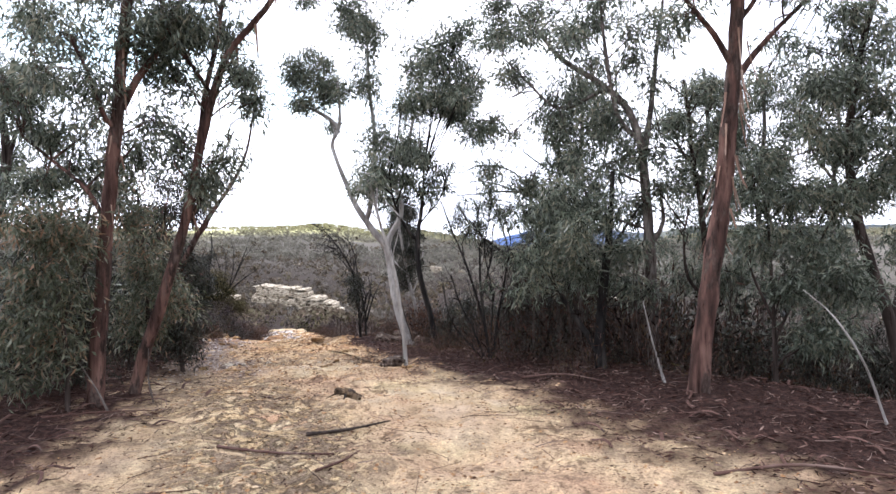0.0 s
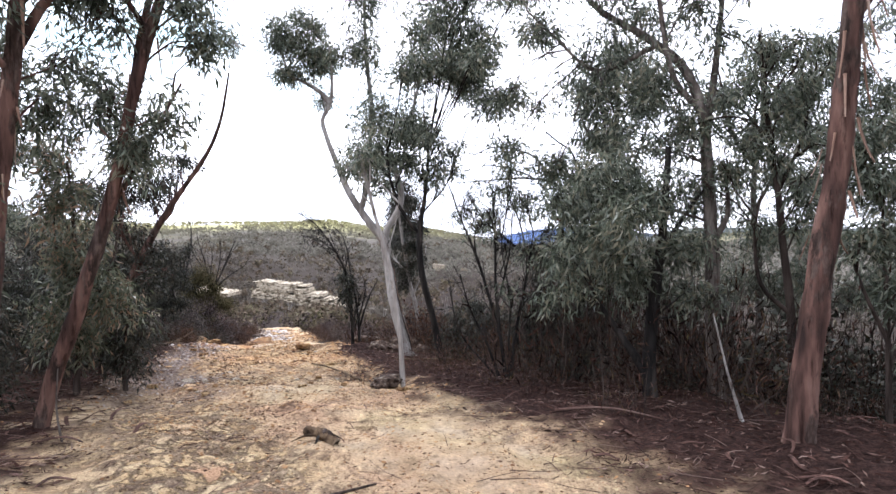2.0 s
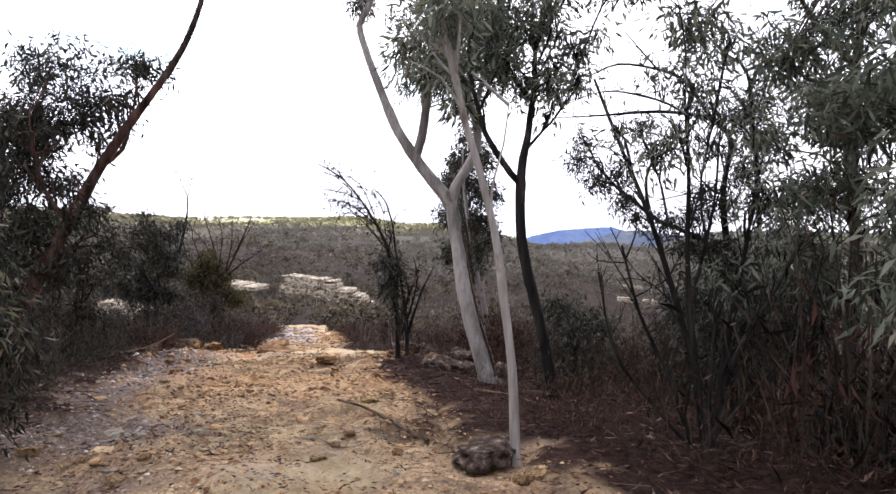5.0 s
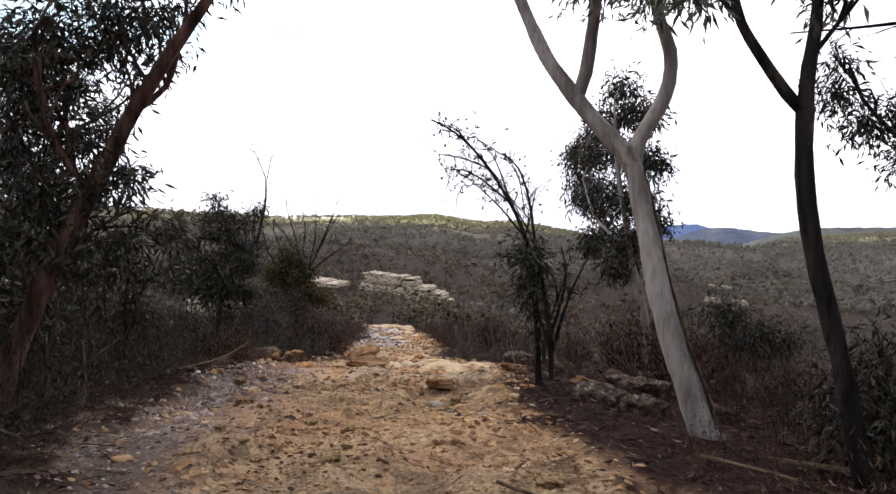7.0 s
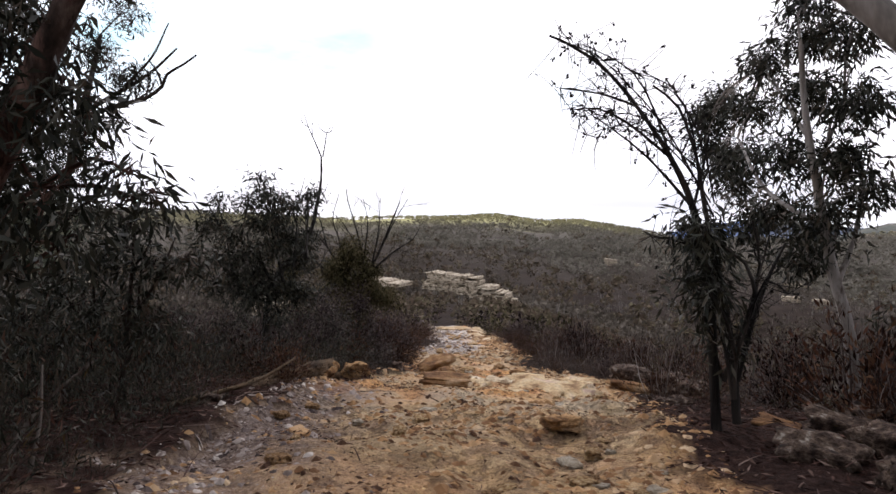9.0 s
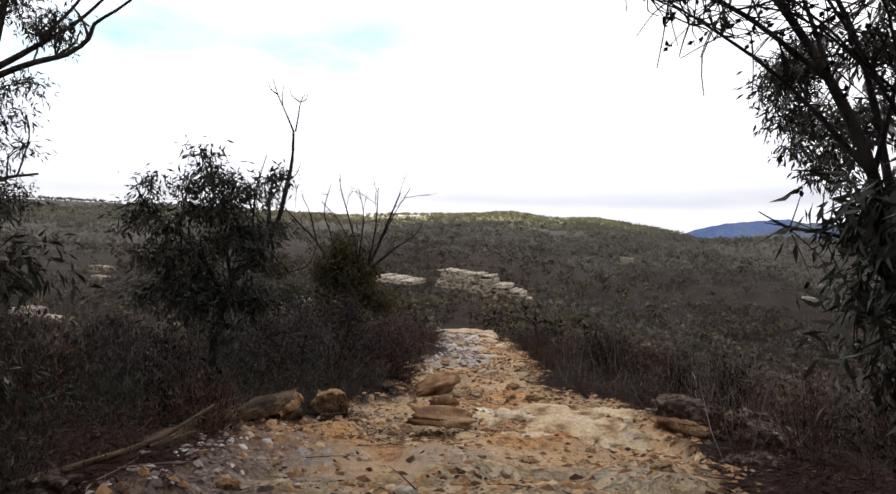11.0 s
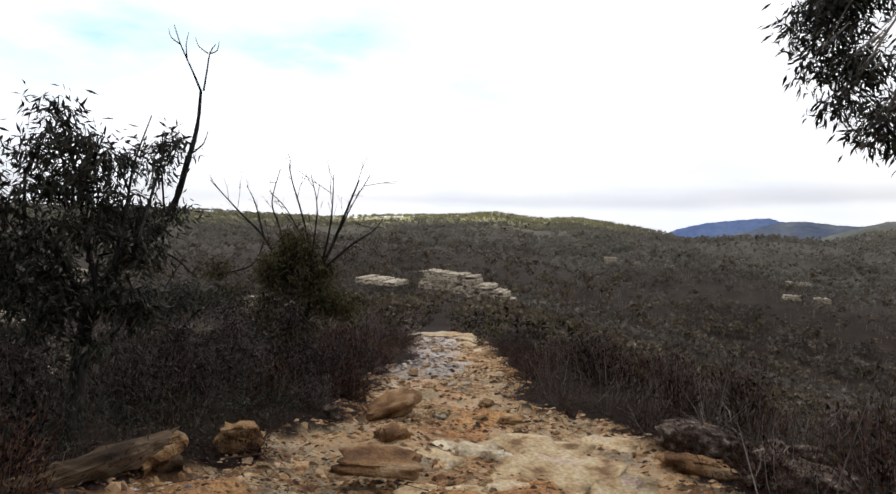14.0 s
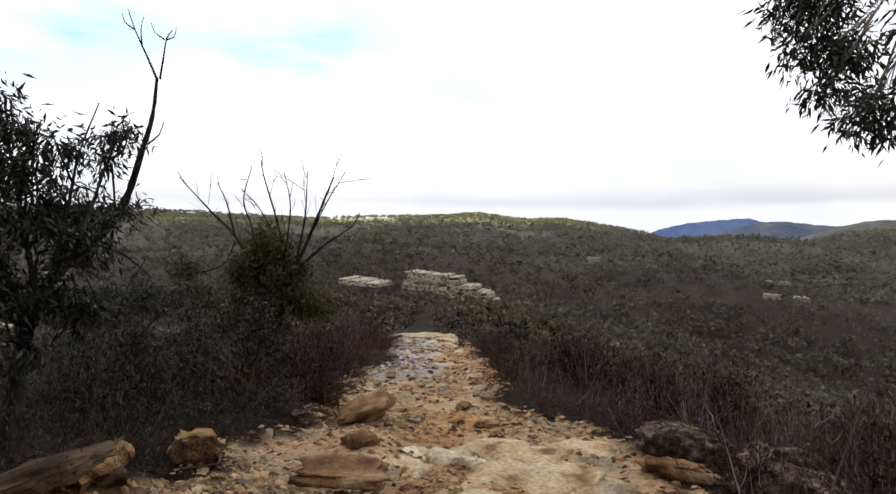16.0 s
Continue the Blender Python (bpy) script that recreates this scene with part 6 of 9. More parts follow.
tree("wattle_tree", "dark leafy wattle with a bare crooked branch above it",
     [([(-6.47, 16.03, -0.83), (-6.54, 16.17, -0.52), (-6.62, 16.31, -0.10), (-6.65, 16.47, 0.23), (-6.59, 16.64, 0.48), (-6.46, 16.84, 0.70), (-6.40, 17.02, 0.97), (-6.39, 17.18, 1.35), (-6.42, 17.34, 1.66), (-6.49, 17.48, 1.99)], 0.068, 0.011),
      ([(-6.49, 17.48, 1.99), (-6.58, 17.46, 2.20), (-6.67, 17.44, 2.40), (-6.72, 17.42, 2.57)], 0.010, 0.003),
      ([(-6.47, 17.49, 1.99), (-6.44, 17.50, 2.18), (-6.42, 17.51, 2.33), (-6.37, 17.52, 2.40)], 0.010, 0.003),
      ([(-6.43, 17.50, 2.32), (-6.51, 17.48, 2.38), (-6.54, 17.47, 2.46)], 0.006, 0.002)]
     + [([(-6.42, 17.51, 2.32), (-6.36, 17.53, 2.35), (-6.34, 17.53, 2.43)], 0.006, 0.002),
      ([(-6.67, 17.44, 2.40), (-6.75, 17.42, 2.46), (-6.77, 17.41, 2.54)], 0.006, 0.002),
      ([(-6.61, 17.45, 2.26), (-6.62, 17.45, 2.40), (-6.60, 17.46, 2.51)], 0.006, 0.002),
      ([(-6.46, 17.32, 1.42), (-6.37, 17.35, 1.50), (-6.33, 17.36, 1.61)], 0.008, 0.003),
      ([(-6.35, 16.08, 0.21), (-6.59, 16.06, 0.60), (-6.91, 16.00, 0.90), (-7.20, 15.96, 1.05)], 0.022, 0.006),
      ([(-6.29, 16.10, 0.34), (-6.42, 16.14, 0.77), (-6.55, 16.18, 1.17), (-6.71, 16.21, 1.55)], 0.019, 0.005)]
     + [([(-6.18, 16.14, 0.51), (-6.23, 16.31, 0.91), (-6.30, 16.46, 1.23), (-6.30, 16.64, 1.61)], 0.015, 0.004),
      ([(-6.03, 16.18, 0.65), (-6.26, 16.65, 1.15), (-6.52, 17.10, 1.48)], 0.013, 0.004),
      ([(-6.05, 16.18, 0.64), (-6.12, 16.63, 0.56), (-6.22, 17.06, 0.37)], 0.013, 0.004),
      ([(-6.37, 16.08, 0.13), (-6.64, 16.00, 0.25), (-6.85, 15.94, 0.38)], 0.013, 0.004)],
     [(-7.13, 15.88, 1.06, 0.19, 0.12), (-7.03, 15.91, 1.29, 0.10, 0.09), (-7.17, 15.86, 0.93, 0.11, 0.08), (-6.90, 15.94, 0.87, 0.19, 0.12), (-6.70, 16.00, 1.24, 0.15, 0.12), (-6.57, 16.04, 1.55, 0.09, 0.12), (-6.49, 16.06, 1.35, 0.19, 0.15), (-6.59, 16.03, 1.05, 0.21, 0.15), (-6.39, 16.09, 1.09, 0.17, 0.15), (-6.29, 16.12, 1.27, 0.10, 0.09), (-6.35, 16.41, 1.23, 0.14, 0.12), (-6.44, 16.07, 0.75, 0.24, 0.15), (-6.75, 15.98, 0.66, 0.20, 0.15), (-6.88, 15.93, 0.40, 0.15, 0.12)]
     + [(-6.79, 15.96, 0.25, 0.15, 0.11), (-6.62, 16.01, 0.45, 0.19, 0.14), (-6.38, 16.30, 0.84, 0.21, 0.19), (-6.36, 16.61, 0.82, 0.17, 0.18), (-6.38, 16.83, 1.39, 0.11, 0.09), (-6.25, 16.86, 1.42, 0.11, 0.10), (-6.33, 16.73, 1.20, 0.11, 0.07), (-6.41, 17.02, 0.89, 0.13, 0.11), (-6.24, 16.33, 0.57, 0.20, 0.16), (-6.48, 16.05, 0.30, 0.19, 0.13), (-7.02, 15.90, 0.61, 0.20, 0.14), (-7.08, 15.88, 0.29, 0.15, 0.12), (-6.64, 16.00, 0.12, 0.20, 0.13), (-6.44, 16.37, 0.27, 0.20, 0.16)]
     + [(-6.30, 16.51, 0.17, 0.17, 0.16), (-6.33, 16.09, -0.05, 0.17, 0.12)],
     bark_burnt, leaf_dark_and_backlit, per=400, leaf=0.075, wide=1.15)
tree("burnt_shrub", "scorched shrub with bare black limbs and regrowth",
     [([(-7.85, 22.16, -1.65), (-7.90, 22.16, -0.70), (-7.77, 22.20, -0.05), (-7.51, 22.28, 0.51), (-7.29, 22.34, 1.07), (-7.07, 22.41, 1.64)], 0.056, 0.012),
      ([(-7.73, 22.21, 0.05), (-7.24, 22.35, 0.52), (-6.79, 22.47, 0.84), (-6.66, 22.51, 1.08)], 0.028, 0.007),
      ([(-7.86, 22.17, -0.51), (-7.82, 22.19, 0.32), (-7.96, 22.17, 0.98), (-8.15, 22.13, 1.63), (-8.20, 22.12, 1.91)], 0.033, 0.007),
      ([(-7.90, 22.16, -0.70), (-8.24, 22.11, 0.04), (-8.62, 22.04, 0.69), (-9.00, 21.98, 1.07), (-9.52, 21.87, 1.63)], 0.037, 0.007)]
     + [([(-8.59, 22.00, 0.69), (-8.76, 22.01, 1.25), (-8.93, 22.03, 1.54)], 0.019, 0.005),
      ([(-7.64, 22.24, 0.28), (-7.51, 22.28, 0.98), (-7.48, 22.31, 1.73)], 0.023, 0.006),
      ([(-7.82, 22.19, 0.32), (-7.74, 22.23, 1.16), (-7.84, 22.21, 1.72)], 0.019, 0.005),
      ([(-8.22, 22.08, 0.04), (-8.34, 22.10, 0.79), (-8.50, 22.10, 1.26), (-8.39, 22.17, 1.82)], 0.023, 0.006),
      ([(-7.38, 22.32, 0.79), (-7.16, 22.38, 1.26), (-6.89, 22.46, 1.73)], 0.014, 0.005),
      ([(-7.92, 22.17, 0.60), (-8.26, 22.14, 1.16), (-8.56, 22.12, 1.45)], 0.014, 0.005)]
     + [([(-9.40, 21.78, 0.03), (-8.80, 21.99, 0.22), (-8.65, 22.09, 0.60)], 0.019, 0.007)],
     [(-8.05, 22.14, 0.42, 0.41, 0.29), (-8.27, 22.07, 0.04, 0.36, 0.36), (-7.68, 22.23, 0.14, 0.31, 0.31), (-8.00, 22.14, -0.33, 0.46, 0.41), (-8.49, 22.01, -0.43, 0.41, 0.36), (-7.50, 22.27, -0.42, 0.31, 0.41), (-7.85, 22.16, -0.98, 0.41, 0.36), (-9.09, 21.74, -0.31, 0.43, 0.33), (-8.44, 21.94, 0.19, 0.37, 0.33), (-8.07, 22.05, 0.59, 0.41, 0.30), (-7.77, 22.12, -0.10, 0.41, 0.37), (-8.80, 21.81, -0.80, 0.43, 0.33), (-7.29, 22.25, -0.39, 0.33, 0.33), (-8.14, 22.00, -0.89, 0.49, 0.33)]
     + [(-9.29, 21.69, 0.13, 0.24, 0.24)],
     bark_burnt, leaf_olive, bare=True, dense=1, per=300, leaf=0.08, wide=1.2)
tree("wattle_bush", "dark leafy bush at the track edge",
     [([(-8.28, 19.15, -1.48), (-8.35, 19.14, -0.75), (-8.52, 19.11, -0.21), (-8.69, 19.07, 0.20)], 0.034, 0.010),
      ([(-8.34, 19.14, -0.89), (-8.00, 19.29, -0.35), (-7.70, 19.43, -0.01)], 0.020, 0.007),
      ([(-8.42, 19.13, -0.48), (-8.27, 19.23, 0.06), (-8.10, 19.33, 0.40)], 0.017, 0.007)],
     [(-8.49, 19.12, -0.07, 0.37, 0.30), (-7.97, 19.26, -0.07, 0.37, 0.30), (-7.57, 19.36, -0.14, 0.30, 0.30), (-8.22, 19.18, -0.55, 0.37, 0.30), (-7.70, 19.32, -0.61, 0.37, 0.30), (-8.75, 19.04, -0.55, 0.37, 0.30), (-7.24, 19.44, -0.54, 0.30, 0.30)],
     bark_dark, leaf_dark_and_backlit, leaf=0.085)
tree("wattle_bush", "leafy dark shrub at the foot of the leaning gum",
     [([(-5.93, 13.17, -0.40), (-5.88, 13.18, 0.19), (-5.84, 13.19, 0.64), (-5.82, 13.20, 1.08)], 0.025, 0.008),
      ([(-5.91, 13.18, -0.03), (-6.26, 13.22, 0.34), (-6.51, 13.28, 0.67)], 0.017, 0.006),
      ([(-5.88, 13.18, 0.19), (-5.68, 13.27, 0.58), (-5.60, 13.34, 0.86)], 0.017, 0.006)],
     [(-5.87, 13.19, 0.97, 0.24, 0.21), (-6.09, 13.15, 0.69, 0.28, 0.24), (-5.70, 13.22, 0.64, 0.24, 0.24), (-6.30, 13.11, 0.35, 0.28, 0.24), (-5.91, 13.18, 0.30, 0.28, 0.24), (-6.57, 13.06, 0.01, 0.31, 0.24), (-5.64, 13.22, 0.20, 0.21, 0.21), (-5.43, 13.27, 0.70, 0.17, 0.18)],
     bark_dark, leaf_dark_and_backlit, leaf=0.09)
tree("wattle_bush", "dense dark bush in the thicket",
     [([(1.18, 10.65, -0.26), (1.15, 10.65, 0.30), (1.17, 10.66, 0.90)], 0.018, 0.006),
      ([(1.17, 10.65, -0.00), (1.41, 10.77, 0.59)], 0.010, 0.004),
      ([(1.17, 10.65, -0.08), (1.01, 10.74, 0.51)], 0.010, 0.004)],
     [(1.15, 10.65, 0.97, 0.26, 0.33), (1.33, 10.67, 0.60, 0.26, 0.36), (0.98, 10.64, 0.52, 0.26, 0.36), (1.16, 10.65, 0.30, 0.30, 0.36), (1.05, 10.64, -0.00, 0.22, 0.26), (1.31, 10.66, 0.03, 0.22, 0.26)],
     bark_dark, leaf_dark_and_backlit, per=145, leaf=0.08)
tree("wattle_bush", "dense dark bush in the thicket",
     [([(1.29, 11.86, -0.47), (1.26, 11.86, 0.04), (1.29, 11.86, 0.59)], 0.023, 0.008),
      ([(1.28, 11.86, -0.23), (1.52, 11.98, 0.30)], 0.013, 0.005),
      ([(1.29, 11.86, -0.30), (1.11, 11.95, 0.23)], 0.013, 0.005)],
     [(1.26, 11.86, 0.65, 0.27, 0.30), (1.45, 11.87, 0.32, 0.27, 0.33), (1.09, 11.85, 0.24, 0.27, 0.33), (1.28, 11.86, 0.04, 0.31, 0.33), (1.16, 11.85, -0.23, 0.22, 0.24), (1.42, 11.87, -0.20, 0.22, 0.24)],
     bark_dark, leaf_dark_and_backlit, per=145, leaf=0.08)
tree("wattle_bush", "dense dark bush in the thicket",
     [([(2.05, 11.51, -0.57), (2.02, 11.51, 0.20), (2.04, 11.52, 0.94)], 0.021, 0.007),
      ([(2.05, 11.51, -0.17), (2.32, 11.64, 0.57)], 0.012, 0.005),
      ([(2.05, 11.51, -0.27), (1.85, 11.60, 0.46)], 0.012, 0.005)],
     [(2.02, 11.52, 1.04, 0.31, 0.41), (2.24, 11.53, 0.58, 0.31, 0.45), (1.82, 11.50, 0.47, 0.31, 0.45), (2.04, 11.51, 0.20, 0.36, 0.45), (1.91, 11.50, -0.18, 0.26, 0.33), (2.21, 11.52, -0.13, 0.26, 0.33)],
     bark_dark, leaf_dark_and_backlit, per=145, leaf=0.08)
tree("wattle_bush", "low dark bush at the edge of the thicket",
     [([(1.18, 12.85, -0.64), (1.15, 12.85, -0.38), (1.20, 12.86, -0.07)], 0.027, 0.009),
      ([(1.18, 12.85, -0.53), (1.38, 12.97, -0.24)], 0.015, 0.006),
      ([(1.18, 12.85, -0.57), (1.03, 12.94, -0.29)], 0.015, 0.006)],
     [(1.17, 12.85, -0.03, 0.23, 0.17), (1.33, 12.86, -0.22, 0.23, 0.19), (1.01, 12.84, -0.26, 0.23, 0.19), (1.17, 12.85, -0.38, 0.27, 0.19), (1.07, 12.84, -0.53, 0.20, 0.14), (1.30, 12.86, -0.51, 0.20, 0.14)],
     bark_dark, leaf_dark_and_backlit, per=145, leaf=0.08)
tree("wattle_bush", "dense dark bush in the thicket",
     [([(1.96, 12.81, -0.84), (1.92, 12.81, 0.25), (1.95, 12.82, 1.02)], 0.026, 0.009),
      ([(1.95, 12.81, -0.14), (2.30, 12.94, 0.63)], 0.015, 0.006),
      ([(1.95, 12.81, -0.23), (1.65, 12.89, 0.52)], 0.015, 0.006)],
     [(1.92, 12.82, 1.11, 0.42, 0.42), (2.22, 12.83, 0.64, 0.42, 0.47), (1.64, 12.79, 0.53, 0.42, 0.47), (1.94, 12.81, 0.25, 0.49, 0.47), (1.76, 12.79, -0.14, 0.35, 0.34), (2.17, 12.82, -0.09, 0.35, 0.34)],
     bark_dark, leaf_dark_and_backlit, per=145, leaf=0.08)
tree("wattle_bush", "dense dark bush in the thicket",
     [([(2.83, 13.17, -1.15), (2.78, 13.17, 0.32), (2.81, 13.18, 1.23)], 0.027, 0.009),
      ([(2.82, 13.17, -0.13), (3.19, 13.30, 0.78)], 0.015, 0.006),
      ([(2.82, 13.17, -0.24), (2.51, 13.26, 0.65)], 0.015, 0.006)],
     [(2.78, 13.18, 1.34, 0.44, 0.50), (3.09, 13.20, 0.78, 0.44, 0.55), (2.50, 13.15, 0.65, 0.44, 0.55), (2.81, 13.17, 0.32, 0.52, 0.55), (2.62, 13.16, -0.13, 0.37, 0.40), (3.05, 13.19, -0.08, 0.37, 0.40)],
     bark_dark, leaf_dark_and_backlit, per=145, leaf=0.08)
tree("wattle_bush", "dense dark bush in the thicket",
     [([(1.72, 13.89, -0.91), (1.68, 13.89, -0.16), (1.73, 13.90, 0.36)], 0.031, 0.010),
      ([(1.72, 13.89, -0.42), (1.98, 14.02, 0.09)], 0.017, 0.007),
      ([(1.72, 13.89, -0.49), (1.50, 13.98, 0.01)], 0.017, 0.007)],
     [(1.70, 13.90, 0.42, 0.31, 0.28), (1.92, 13.91, 0.10, 0.31, 0.31), (1.49, 13.88, 0.03, 0.31, 0.31), (1.71, 13.89, -0.16, 0.37, 0.31), (1.57, 13.88, -0.42, 0.26, 0.23), (1.88, 13.90, -0.39, 0.26, 0.23)],
     bark_dark, leaf_dark_and_backlit, per=145, leaf=0.08)
tree("wattle_bush", "leafy green bush under the gums",
     [([(-4.88, 7.20, -0.07), (-4.90, 7.20, 0.60), (-4.84, 7.20, 1.27)], 0.029, 0.010),
      ([(-4.88, 7.20, 0.26), (-4.65, 7.30, 0.92)], 0.016, 0.006),
      ([(-4.88, 7.20, 0.18), (-5.24, 7.30, 0.84)], 0.016, 0.006)],
     [(-4.87, 7.20, 1.35, 0.38, 0.37), (-4.61, 7.20, 0.93, 0.38, 0.41), (-5.14, 7.20, 0.85, 0.38, 0.41), (-4.88, 7.20, 0.60, 0.45, 0.41), (-5.06, 7.20, 0.26, 0.32, 0.30), (-4.68, 7.20, 0.29, 0.32, 0.30)],
     bark_dark, leaf_dark_and_backlit, per=145, leaf=0.08)
tree("wattle_bush", "leafy green bush under the gums",
     [([(-4.47, 7.60, -0.09), (-4.49, 7.60, 0.55), (-4.43, 7.60, 1.20)], 0.031, 0.010),
      ([(-4.47, 7.60, 0.22), (-4.28, 7.70, 0.86)], 0.017, 0.007),
      ([(-4.47, 7.60, 0.14), (-4.76, 7.70, 0.78)], 0.017, 0.007)],
     [(-4.46, 7.60, 1.28, 0.31, 0.36), (-4.25, 7.60, 0.87, 0.31, 0.40), (-4.68, 7.60, 0.79, 0.31, 0.40), (-4.47, 7.60, 0.55, 0.37, 0.40), (-4.61, 7.60, 0.22, 0.26, 0.29), (-4.30, 7.60, 0.25, 0.26, 0.29)],
     bark_dark, leaf_dark_and_backlit, per=145, leaf=0.08)
tree("wattle_bush", "leafy green bush under the gums",
     [([(-3.76, 9.00, -0.14), (-3.79, 9.00, 0.35), (-3.71, 9.00, 0.74)], 0.036, 0.012),
      ([(-3.76, 9.00, 0.16), (-3.61, 9.10, 0.53)], 0.020, 0.008),
      ([(-3.76, 9.00, 0.11), (-3.98, 9.10, 0.49)], 0.020, 0.008)],
     [(-3.75, 9.00, 0.79, 0.24, 0.21), (-3.59, 9.00, 0.54, 0.24, 0.23), (-3.92, 9.00, 0.50, 0.24, 0.23), (-3.76, 9.00, 0.35, 0.28, 0.23), (-3.87, 9.00, 0.16, 0.20, 0.17), (-3.63, 9.00, 0.18, 0.20, 0.17)],
     bark_dark, leaf_dark_and_backlit, per=145, leaf=0.08)
tree("wattle_bush", "leafy bush behind the gums",
     [([(-6.51, 10.00, -0.20), (-6.54, 10.00, 0.67), (-6.45, 10.00, 1.53)], 0.040, 0.013),
      ([(-6.50, 10.00, 0.24), (-6.15, 10.10, 1.09)], 0.022, 0.009),
      ([(-6.51, 10.00, 0.13), (-6.97, 10.10, 0.99)], 0.022, 0.009)],
     [(-6.49, 10.00, 1.64, 0.53, 0.47), (-6.13, 10.00, 1.09, 0.53, 0.52), (-6.86, 10.00, 0.99, 0.53, 0.52), (-6.50, 10.00, 0.67, 0.62, 0.52), (-6.75, 10.00, 0.24, 0.44, 0.38), (-6.22, 10.00, 0.28, 0.44, 0.38)],
     bark_dark, leaf_dark_and_backlit, per=145, leaf=0.08)
tree("wattle_bush", "leafy bush behind the gums",
     [([(-5.98, 11.00, -0.27), (-6.01, 11.00, 0.60), (-5.91, 11.00, 1.39)], 0.044, 0.015),
      ([(-5.97, 11.00, 0.21), (-5.62, 11.10, 0.99)], 0.025, 0.010),
      ([(-5.97, 11.00, 0.11), (-6.42, 11.10, 0.90)], 0.025, 0.010)],
     [(-5.96, 11.00, 1.49, 0.52, 0.43), (-5.61, 11.00, 0.99, 0.52, 0.48), (-6.32, 11.00, 0.90, 0.52, 0.48), (-5.97, 11.00, 0.60, 0.61, 0.48), (-6.21, 11.00, 0.21, 0.43, 0.35), (-5.69, 11.00, 0.24, 0.43, 0.35)],
     bark_dark, leaf_dark_and_backlit, per=145, leaf=0.08)
tree("wattle_bush", "leafy dark bush at the track edge",
     [([(-4.47, 9.83, -0.19), (-4.50, 9.83, 0.52), (-4.44, 9.84, 1.03)], 0.030, 0.010),
      ([(-4.47, 9.83, 0.26), (-4.32, 9.94, 0.77)], 0.017, 0.007),
      ([(-4.47, 9.83, 0.20), (-4.73, 9.93, 0.70)], 0.017, 0.007)],
     [(-4.47, 9.84, 1.10, 0.27, 0.28), (-4.29, 9.84, 0.78, 0.27, 0.31), (-4.65, 9.83, 0.71, 0.27, 0.31), (-4.47, 9.83, 0.52, 0.31, 0.31), (-4.59, 9.83, 0.26, 0.22, 0.22), (-4.33, 9.83, 0.29, 0.22, 0.22)],
     bark_dark, leaf_dark_and_backlit, per=145, leaf=0.08)
tree("wattle_bush", "leafy dark bush at the track edge",
     [([(-4.48, 8.93, -0.14), (-4.51, 8.93, 0.48), (-4.46, 8.94, 0.96)], 0.027, 0.009),
      ([(-4.48, 8.93, 0.25), (-4.37, 9.03, 0.71)], 0.015, 0.006),
      ([(-4.48, 8.93, 0.19), (-4.73, 9.03, 0.65)], 0.015, 0.006)],
     [(-4.49, 8.94, 1.02, 0.23, 0.26), (-4.33, 8.94, 0.72, 0.23, 0.29), (-4.65, 8.93, 0.66, 0.23, 0.29), (-4.48, 8.93, 0.48, 0.27, 0.29), (-4.59, 8.93, 0.25, 0.20, 0.21), (-4.36, 8.93, 0.27, 0.20, 0.21)],
     bark_dark, leaf_dark_and_backlit, per=145, leaf=0.08)
tree("wattle_bush", "dark leafy bush along the track edge",
     [([(-6.97, 13.31, -0.41), (-6.99, 13.30, -0.14), (-6.96, 13.32, 0.24)], 0.020, 0.007),
      ([(-6.97, 13.31, -0.33), (-6.87, 13.44, 0.03)], 0.011, 0.004),
      ([(-6.97, 13.31, -0.37), (-7.26, 13.34, -0.02)], 0.011, 0.004)],
     [(-6.98, 13.31, 0.28, 0.27, 0.21), (-6.80, 13.36, 0.05, 0.27, 0.23), (-7.15, 13.26, 0.00, 0.27, 0.23), (-6.97, 13.31, -0.14, 0.31, 0.23), (-7.09, 13.28, -0.33, 0.22, 0.17), (-6.83, 13.34, -0.31, 0.22, 0.17)],
     bark_dark, leaf_dark_and_backlit, per=145, leaf=0.08)
tree("wattle_bush", "dark leafy bush along the track edge",
     [([(-7.70, 14.66, -0.65), (-7.73, 14.66, -0.34), (-7.68, 14.67, 0.01)], 0.026, 0.009),
      ([(-7.71, 14.66, -0.52), (-7.62, 14.79, -0.18)], 0.015, 0.006),
      ([(-7.71, 14.66, -0.56), (-7.96, 14.70, -0.23)], 0.015, 0.006)],
     [(-7.71, 14.67, 0.05, 0.23, 0.19), (-7.56, 14.70, -0.17, 0.23, 0.21), (-7.86, 14.62, -0.21, 0.23, 0.21), (-7.71, 14.66, -0.34, 0.27, 0.21), (-7.81, 14.63, -0.52, 0.19, 0.15), (-7.59, 14.69, -0.50, 0.19, 0.15)],
     bark_dark, leaf_dark_and_backlit, per=145, leaf=0.08)
tree("wattle_bush", "low dark bush below the track edge",
     [([(-9.14, 17.37, -1.41), (-9.18, 17.37, -0.84), (-9.11, 17.39, -0.54)], 0.038, 0.013),
      ([(-9.14, 17.37, -1.00), (-9.03, 17.51, -0.71)], 0.021, 0.009),
      ([(-9.14, 17.37, -1.04), (-9.40, 17.41, -0.75)], 0.021, 0.009)],
     [(-9.15, 17.38, -0.50, 0.25, 0.17), (-8.98, 17.42, -0.69, 0.25, 0.19), (-9.31, 17.33, -0.73, 0.25, 0.19), (-9.14, 17.38, -0.84, 0.30, 0.19), (-9.25, 17.34, -1.00, 0.21, 0.13), (-9.01, 17.41, -0.98, 0.21, 0.13)],
     bark_dark, leaf_dark_and_backlit, per=145, leaf=0.08)
